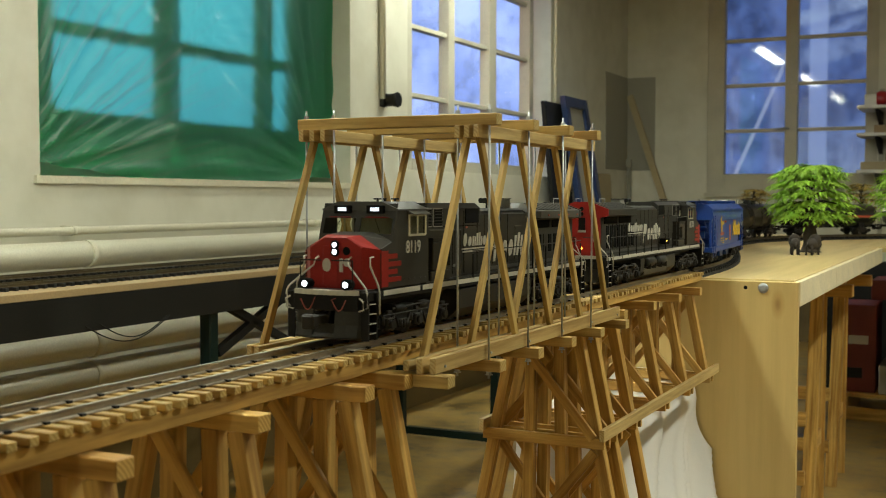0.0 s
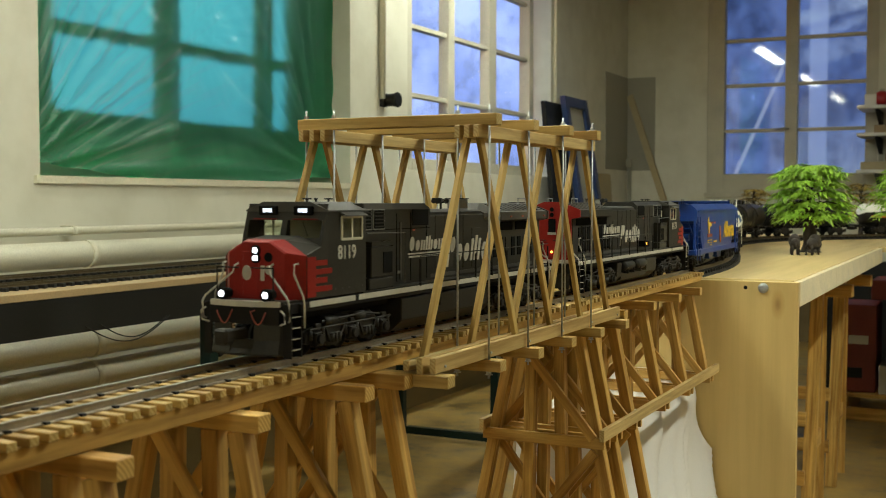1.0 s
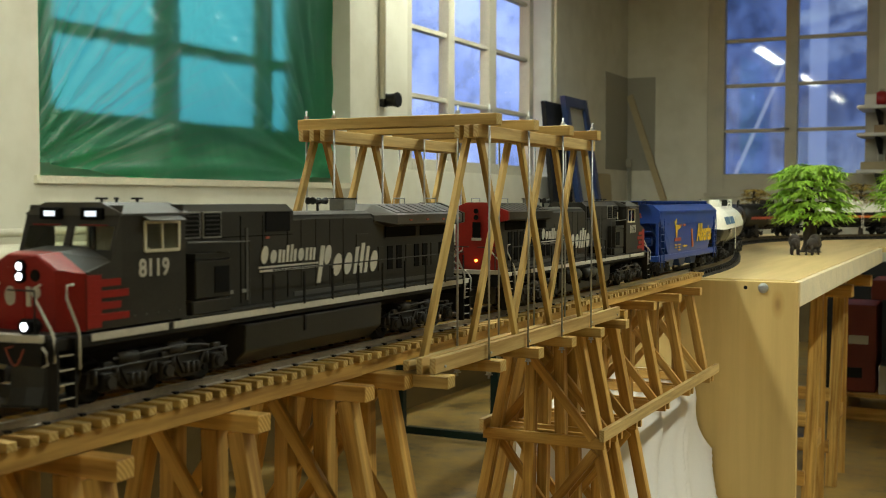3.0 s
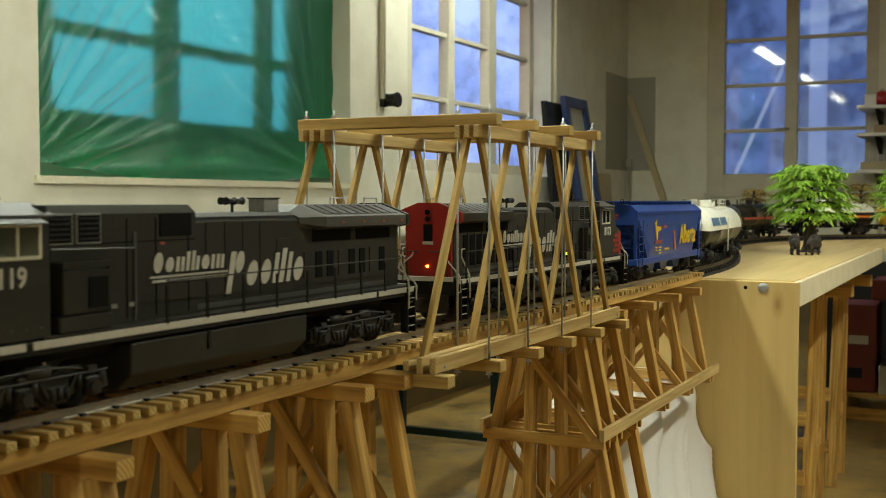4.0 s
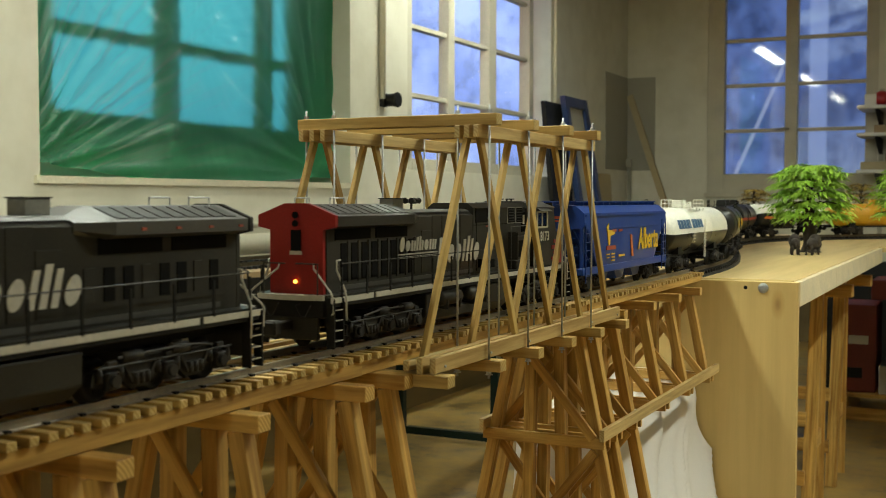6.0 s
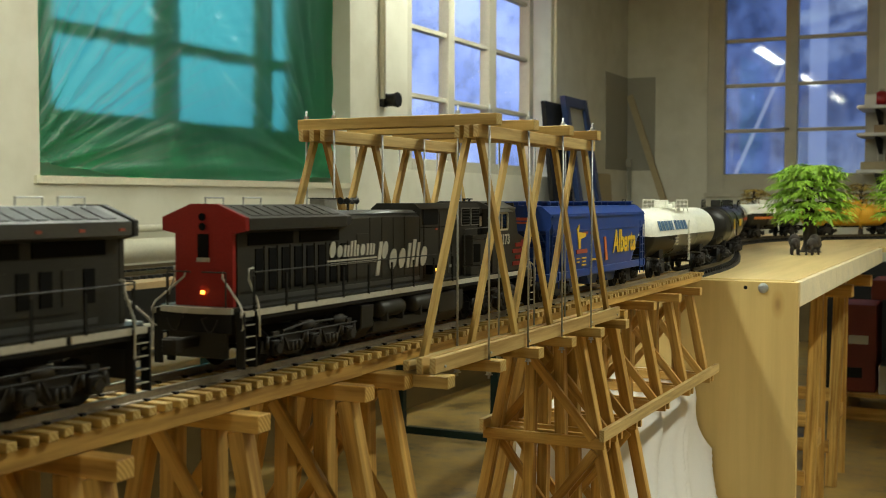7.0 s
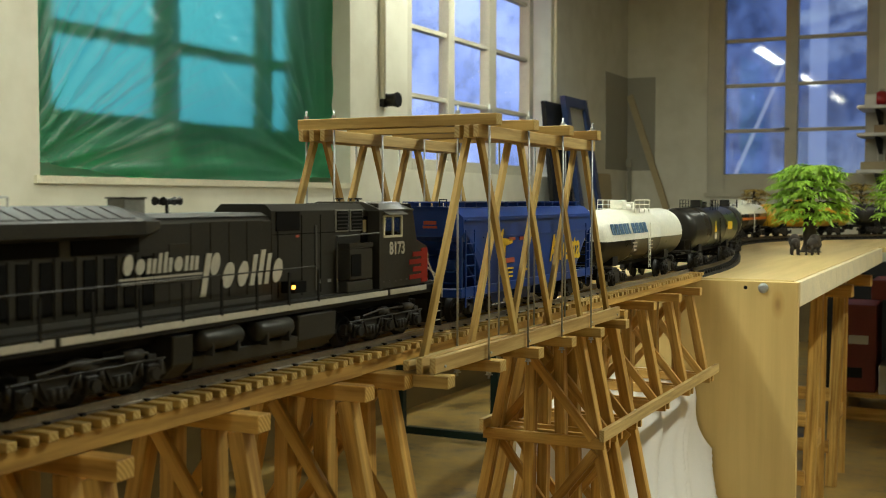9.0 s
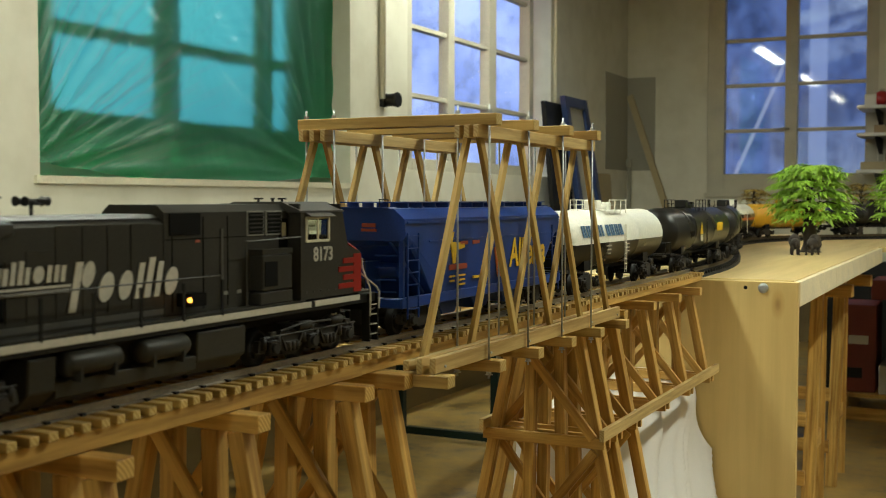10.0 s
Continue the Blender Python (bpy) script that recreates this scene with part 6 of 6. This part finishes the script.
def build_train():
    moves = []
    cars = [
        (build_loco("8119", "dark grey diesel locomotive with scarlet nose and lit headlights", True, True), 0.270, 0.205, False),
        (build_loco("8173", "dark grey diesel locomotive running backwards with scarlet hood end", False, False), 1.0125, 0.205, True),
        (build_hopper(), 1.599, 0.165, False),
        (build_tank_car("white and black tank wagon with blue marks", "tank_white", "tank_black", 0.25, "tank_white", -0.10, "blue"), 2.140, 0.157, False),
        (build_tank_car("black tank wagon with yellow marks", "tank_black", "tank_black", 0.252, "tank_black", 0.0, "yellow"), 2.715, 0.157, False),
        (build_tank_car("plain dull black tank wagon with top platform", "tank_black", "tank_black", 0.25, "tank_black", 0.0), 3.285, 0.157, False),
        (build_tank_car("black tank wagon with a slim band", "tank_black", "tank_black", 0.25, "tank_black", 0.0, "", "rust_red"), 3.855, 0.157, False),
        (build_tank_car("white tank wagon with an orange band", "tank_white", "tank_black", 0.225, "tank_white", 0.25, "", "orange"), 4.40, 0.144, False),
        (build_tank_car("yellow tank wagon with top platform", "tank_yellow", "tank_yellow", 0.25, "tank_yellow", 0.0), 4.93, 0.157, False),
        (build_tank_car("plain black tank wagon", "tank_black", "tank_black", 0.24, "tank_black", 0.0), 5.47, 0.15, False),
    ]
    times = [k * 0.5 for k in range(21)]
    where = {}
    for car, s0, base, flip in cars:
        rows = []
        for t in times:
            s = s0 - travelled(t)
            a, b = on_line(s - base), on_line(s + base)
            mid, d = (a + b) / 2, a - b
            h = math.degrees(math.atan2(d.y, d.x)) + (180 if flip else 0)
            rows.append((t, pose(mid.x, mid.y, RAIL_Z, 0, 0, h)))
        moves.append((car, rows))
        where[car] = -1 if flip else 1
    for w, x, car in WHEELS:
        rows = []
        for k in range(101):
            t = k * 0.1
            a = where[car] * travelled(t) / WHEEL_R
            rows.append((t, Matrix.Translation((x, 0, WHEEL_R)) @ Matrix.Rotation(a, 4, "Y")))
        moves.append((w, rows))
    return moves


# ---------------------------------------------------------------- scenery and clutter
def frond_into(bm, at, turn, length, rng):
    """A drooping sprig: pairs of narrow leaflets along a bent stem and one at its tip."""
    droop = rng.uniform(0.25, 0.6)
    roll = rng.gauss(0, 14)
    base = Matrix.Translation(at) @ pose(0, 0, 0, rng.gauss(4, 8), roll, turn)
    for k in range(4):
        u = 0.2 + 0.25 * k
        root = base @ Vector((0, u * length, -droop * u * u * length))
        for side in (-1, 1) if k < 3 else (0,):
            m = Matrix.Translation(root) @ pose(0, 0, 0, -30 * droop * (1 + u) + rng.gauss(0, 8), roll, turn - side * (58 - 16 * k))
            size = length * (0.52 - 0.05 * k) * rng.uniform(0.85, 1.15)
            spine = [bm.verts.new(m @ Vector((0, v * size, -0.18 * v * v * size))) for v in (0.0, 0.35, 0.7, 1.0)]
            for s in (-1, 1):
                rim = [bm.verts.new(m @ Vector((s * w * size, v * size, (0.06 - 0.22 * v * v) * size))) for w, v in ((0.17, 0.25), (0.13, 0.62))]
                bm.faces.new((spine[0], rim[0], spine[1]))
                bm.faces.new((spine[1], rim[0], rim[1], spine[2]))
                bm.faces.new((spine[2], rim[1], spine[3]))


def build_tree(label, at, height, spread, leaves, seed, leaf_mat, leaf_size, trunk_r):
    rng = random.Random(seed)
    t = thing("model_tree", label, "tree", at)
    bm = bmesh.new()
    prof = [(0.0, 1.5), (0.006, 1.2), (0.03, 0.95), (0.07, 0.85), (0.11, 0.75), (height * 0.62, 0.5)]
    rings = []
    for z, k in prof:
        rings.append([bm.verts.new((math.cos(a) * trunk_r * k * (1 + 0.18 * math.sin(3 * a + z * 40)), math.sin(a) * trunk_r * k * (1 + 0.18 * math.cos(4 * a)), z)) for a in (2 * math.pi * j / 14 for j in range(14))])
    for a, b in zip(rings, rings[1:]):
        for j in range(14):
            bm.faces.new((a[j], a[(j + 1) % 14], b[(j + 1) % 14], b[j])).smooth = True
    bm.faces.new(list(reversed(rings[0])))
    bm.faces.new(rings[-1])
    part("trunk", bm, "bark", t, "thick dark brown trunk")
    crown = bmesh.new()
    layers = [(0.46, 1.0), (0.58, 0.98), (0.70, 0.96), (0.81, 0.92), (0.91, 0.84), (0.98, 0.6)]
    for li, (zf, rf) in enumerate(layers):
        n = 6
        for b in range(n):
            a = 2 * math.pi * (b + rng.random() * 0.6) / n + li * 0.7
            r = spread * rf * rng.uniform(0.75, 1.05)
            p0 = Vector((0, 0, height * (zf - 0.12)))
            p1 = Vector((math.cos(a) * r * 0.55, math.sin(a) * r * 0.55, height * (zf - 0.01)))
            p2 = Vector((math.cos(a) * r, math.sin(a) * r, height * (zf - 0.04)))
            bm = bmesh.new()
            tube_into(bm, [p0, (p0 + p1) / 2 + Vector((0, 0, 0.006)), p1, p2], 0.0022, 6)
            part("limb", bm, "bark", t)
            for k in range(leaves // (n * len(layers))):
                u = rng.uniform(0.35, 1.0)
                c = p0.lerp(p1, u / 0.55) if u < 0.55 else p1.lerp(p2, (u - 0.55) / 0.45)
                c = c + Vector((rng.gauss(0, 0.14), rng.gauss(0, 0.14), rng.gauss(0.0, 0.03))) * spread
                frond_into(crown, c, math.degrees(a) - 90 + rng.gauss(0, 42), leaf_size * rng.uniform(1.1, 1.7), rng)
    part("crown", crown, leaf_mat, t, "layered lobed leaves")
    return t


def build_bison(at):
    t = thing("bison_figure", "small dark brown bison figurine on the table", "figurine", at, "bison figurines by the tree")
    t_bm = bmesh.new()
    def ball(c, r, seg=12):
        vs = bmesh.ops.create_uvsphere(t_bm, u_segments=seg, v_segments=8, radius=1.0)["verts"]
        for v in vs:
            v.co = Vector((c[0] + v.co.x * r[0], c[1] + v.co.y * r[1], c[2] + v.co.z * r[2]))
    ball((0, 0, 0.033), (0.030, 0.015, 0.017))
    ball((0.014, 0, 0.040), (0.020, 0.017, 0.022))
    ball((0.034, 0, 0.030), (0.012, 0.010, 0.013))
    ball((0.036, 0, 0.019), (0.005, 0.005, 0.008))
    for x in (-0.020, 0.018):
        for y in (-0.009, 0.009):
            tube_into(t_bm, [(x, y, 0.028), (x + 0.001, y, 0.012), (x, y, 0.0)], 0.0042, 8)
    for s in (-1, 1):
        tube_into(t_bm, [(0.034, s * 0.008, 0.040), (0.036, s * 0.014, 0.043), (0.036, s * 0.013, 0.049)], 0.0013, 6)
    tube_into(t_bm, [(-0.029, 0, 0.038), (-0.034, 0, 0.030), (-0.034, 0.001, 0.018)], 0.0016, 6)
    for f in t_bm.faces:
        f.smooth = True
    part("body", t_bm, "bison", t)
    return t


def build_cloth():
    """A white dust sheet draped over a low support on which the last bents stand."""
    bm = bmesh.new()
    top = 0.645
    # a profile across x: over the top, round the edge, down the side in folds; swept along y, with a front flap
    def side(v, y):
        """v 0..1 from the top's left to the floor on the right."""
        if v < 0.35:
            return -0.12 + 0.162 * v / 0.35, top + 0.004 * noise.noise((v * 20, y * 9, 0))
        w = (v - 0.35) / 0.65
        z = top - 0.012 - (top - 0.02) * w ** 1.05
        drop = top - z
        x = 0.044 + 0.016 * min(1, w * 14) + 0.60 * max(0, drop - 0.10) ** 1.5
        amp = min(1, drop * 6)
        def ridge(a):
            return 1 - 2 * abs(math.sin(a)) ** 0.8
        x += amp * (0.020 * ridge(y * 13 + drop * 10 + 0.8 * math.sin(y * 5)) + 0.012 * ridge(y * 24 + drop * 15 + 1.3 * noise.noise((y * 4, drop * 3, 1))) + 0.005 * noise.noise((y * 9, drop * 7, 3)))
        return x, z
    ny, nv = 80, 80
    grid = []
    for j in range(ny + 1):
        y = 0.775 + (1.312 - 0.775) * j / ny
        row = []
        for i in range(nv + 1):
            x, z = side(i / nv, y)
            row.append(bm.verts.new((x, y + 0.05 * max(0, top - z) * math.sin(y * 12), z)))
        grid.append(row)
    for a, b in zip(grid, grid[1:]):
        for i in range(nv):
            bm.faces.new((a[i], b[i], b[i + 1], a[i + 1])).smooth = True
    # the flap that falls in front
    prev = grid[0]
    for k in range(1, 31):
        u = k / 30
        row = []
        for i in range(nv + 1):
            v0 = grid[0][i].co
            z = v0.z * (1 - u) + 0.004 * u
            d = v0.z - z
            spread = 1 + 0.35 * d
            fold = min(1, d * 7) * (0.016 * math.sin(v0.x * 60 + 2 * math.sin(v0.x * 17)) + 0.006 * math.sin(v0.x * 120 + d * 9))
            row.append(bm.verts.new((v0.x * spread, v0.y - 0.008 * min(1, d * 30) - 0.10 * d * u + fold * 0.8, z)))
        for i in range(nv):
            bm.faces.new((prev[i], row[i], row[i + 1], prev[i + 1])).smooth = True
        prev = row
    piece("dust_sheet", bm, "cloth", "white cotton dust sheet draped in folds over a support", "cloth")
    bm = bmesh.new()
    box_into(bm, (-0.035, 1.06, 0.321), (0.14, 0.48, 0.636), None, 0.004)
    piece("support_box", bm, "cardboard", "plain box hidden under the dust sheet", "box")


def build_corner_clutter():
    # leaning blue frame with a pane
    lean = math.atan2(0.26, 1.62)
    t = thing("leaning_frame", "dark blue lacquered frame leaning against the wall", "frame", Matrix.Translation((-1.555, 5.54, 0.0)) @ Matrix.Rotation(-lean, 4, "Y"))
    H, W, b = 1.66, 0.42, 0.065
    boxpart("stile", (0, b / 2, H / 2), (0.035, b, H), "frame_blue", t, "", None, 0.003)
    boxpart("stile", (0, W - b / 2, H / 2), (0.035, b, H), "frame_blue", t, "", None, 0.003)
    for z in (b / 2 + 0.01, H - b / 2):
        boxpart("rail", (0, W / 2, z), (0.033, W - 2 * b, b), "frame_blue", t, "", None, 0.003)
    boxpart("infill", (-0.008, W / 2, H / 2), (0.006, W - 2 * b + 0.01, H - 2 * b), "board_grey", t, "dull grey panel")
    bm = bmesh.new()
    box_into(bm, (0, 0, 0.80), (0.03, 0.34, 1.60), None, 0.004)
    piece("black_panel", bm, "black", "flat black panel leaning against the wall", "panel", "", "", Matrix.Translation((-1.70, 5.49, 0.0)) @ Matrix.Rotation(-0.10, 4, "Y"))
    bm = bmesh.new()
    box_into(bm, (0, 0, 0.59), (0.012, 0.25, 1.18), None, 0.002)
    piece("fibre_board", bm, "board", "small beige fibre board leaning against the wall", "board", "", "", Matrix.Translation((-1.745, 6.40, 0.0)) @ Matrix.Rotation(-0.07, 4, "Y"))
    bm = bmesh.new()
    a, b2 = Vector((-1.865, 7.105, 1.77)), Vector((-1.235, 7.00, 0.0))
    box_into(bm, (0, 0, 0), ((a - b2).length, 0.022, 0.048), None, 0.002)
    piece("plank", bm, "board", "bare pine plank leaning into the corner", "plank", "", "", Matrix.Translation((a + b2) / 2) @ (a - b2).to_track_quat("X", "Z").to_matrix().to_4x4())
    bm = bmesh.new()
    tube_into(bm, [(-1.862, 7.10, 0.0), (-1.862, 7.10, 1.25)], 0.016, 10)
    box_into(bm, (-1.862, 7.09, 1.27), (0.04, 0.04, 0.06), None, 0.004)
    piece("riser_pipe", bm, "grey_patch", "dark grey riser pipe in the corner", "pipe")


def build_shelf():
    t = thing("wall_shelf", "white wall shelving with wooden trays below the boards", "shelf")
    x0, x1 = -0.235, 1.3
    for z in (1.605, 1.425, 1.185):
        boxpart("shelf_board", ((x0 + x1) / 2, 6.965, z), (x1 - x0, 0.37, 0.022), "shelf_white", t, "", None, 0.003)
        for x in (x0 + 0.12, x0 + 0.75):
            bm = bmesh.new()
            prism_into(bm, [(6.80, z - 0.013), (7.15, z - 0.013), (7.15, z - 0.12)], "X", x - 0.012, x + 0.012)
            part("bracket", bm, "black", t)
    boxpart("upright", (x0 + 0.12, 7.146, 1.2), (0.03, 0.02, 1.1), "board_grey", t)
    for x, z, w, h, m in ((0.05, 1.437, 0.36, 0.05, "cardboard"), (0.02, 1.197, 0.46, 0.052, "board"), (0.10, 1.250, 0.32, 0.055, "cardboard"), (0.42, 1.437, 0.3, 0.10, "cardboard"), (0.5, 1.617, 0.3, 0.12, "board")):
        tr = thing("storage_tray", "low wooden storage tray on the shelf", "tray", Matrix.Translation((x, 6.95, z)))
        for sx in (-1, 1):
            boxpart("tray_end", (sx * (w / 2 - 0.005), 0, h / 2), (0.01, 0.28, h), m, tr)
            boxpart("tray_side", (0, sx * 0.135, h / 2), (w - 0.022, 0.01, h), m, tr)
        boxpart("tray_base", (0, 0, 0.004), (w - 0.022, 0.258, 0.008), m, tr)
    bm = bmesh.new()
    lathe_into(bm, [(0, 0.02), (0.006, 0.036), (0.03, 0.050), (0.06, 0.050), (0.085, 0.036), (0.097, 0.014), (0.10, 0.006)], "Z", 18, (-0.095, 6.90, 1.617))
    piece("red_pot", bm, "red_ball", "round shiny red pot on the top shelf", "pot")
    bm = bmesh.new()
    box_into(bm, (-0.160, 6.90, 1.655), (0.075, 0.09, 0.076), None, 0.006)
    piece("white_box", bm, "shelf_white", "small white box on the top shelf", "box")


def build_floor_clutter():
    pal = thing("pallet", "low wooden pallet under the cartons", "pallet")
    for y in (4.42, 4.56, 4.70, 4.84):
        boxpart("deck_board", (0.55, y, 0.112), (1.25, 0.10, 0.018), "pine_end", pal, "", None, 0.002)
    for x in (-0.03, 0.55, 1.12):
        boxpart("bearer", (x, 4.63, 0.0515), (0.08, 0.52, 0.103), "pine_end", pal, "", None, 0.002)
    boxpart("rail_board", (0.55, 4.36, 0.03), (1.25, 0.018, 0.06), "pine_end", pal, "", None, 0.002)
    for x, y, w, d, h, m, lab in ((0.035, 4.56, 0.17, 0.30, 0.40, "carton_red", "red printed carton on the pallet"), (0.235, 4.53, 0.20, 0.28, 0.13, "carton_white", "small white printed carton on the pallet"),
                                  (0.40, 4.62, 0.34, 0.34, 0.42, "plastic", "dark plastic crate on the pallet"), (0.80, 4.62, 0.36, 0.34, 0.50, "cardboard", "brown cardboard carton on the pallet")):
        c = thing("carton", lab, "carton", Matrix.Translation((x, y, 0.121)))
        boxpart("carton_body", (0, 0, h / 2), (w, d, h), m, c, "", None, 0.004)
        boxpart("print_panel", (0.01, -d / 2 - 0.001, h * 0.6), (w * 0.5, 0.002, h * 0.10), "carton_white" if m != "carton_white" else "black", c)
        boxpart("print_panel", (-0.01, -d / 2 - 0.001, h * 0.22), (w * 0.45, 0.002, h * 0.12), "black" if m == "carton_red" else "carton_white", c)
    c = thing("carton", "crimson printed carton lying on the crates", "carton", Matrix.Translation((0.30, 4.62, 0.542)))
    boxpart("carton_body", (0, 0, 0.045), (0.42, 0.3, 0.09), "carton_red", c, "", None, 0.004)
    boxpart("print_panel", (0.0, -0.151, 0.045), (0.22, 0.002, 0.03), "carton_white", c)
    bm = bmesh.new()
    box_into(bm, (0.55, 5.2, 0.34), (1.5, 0.06, 0.68), None, 0.004)
    piece("cabinet_back", bm, "black", "dark cabinet standing behind the pallet", "cabinet")


def build_scenery():
    build_tree("bushy bright green model tree on the table", Matrix.Translation((0.085, 2.60, TABLE_Z)), 0.275, 0.086, 560, 3, "leaf", 0.036, 0.022)
    build_tree("green model tree near the table edge", Matrix.Translation((0.332, 3.20, TABLE_Z)), 0.28, 0.10, 420, 5, "leaf", 0.033, 0.02)
    build_tree("small ochre model tree behind the train", Matrix.Translation((-0.30, 3.72, TABLE_Z)), 0.21, 0.055, 180, 7, "leaf_autumn", 0.02, 0.010)
    build_tree("small rusty model tree behind the train", Matrix.Translation((0.055, 4.31, TABLE_Z)), 0.24, 0.065, 180, 9, "leaf_autumn", 0.02, 0.010)
    build_bison(pose(0.070, 2.42, TABLE_Z, 0, 0, 105))
    build_bison(pose(0.118, 2.43, TABLE_Z, 0, 0, 70))
    build_cloth()
    build_corner_clutter()
    build_shelf()
    build_floor_clutter()


build_room()
build_windows()
build_sheet()
build_pipes()
build_lamps()
build_wall_table()
build_main_track()
build_bridge()
build_trestle()
build_main_table()
build_sawhorse(0.205, 2.69)
build_sawhorse(0.212, 3.19)
TRAIN = build_train()
build_scenery()


def motions():
    for mover, rows in TRAIN:
        walk(mover, rows)


motions()
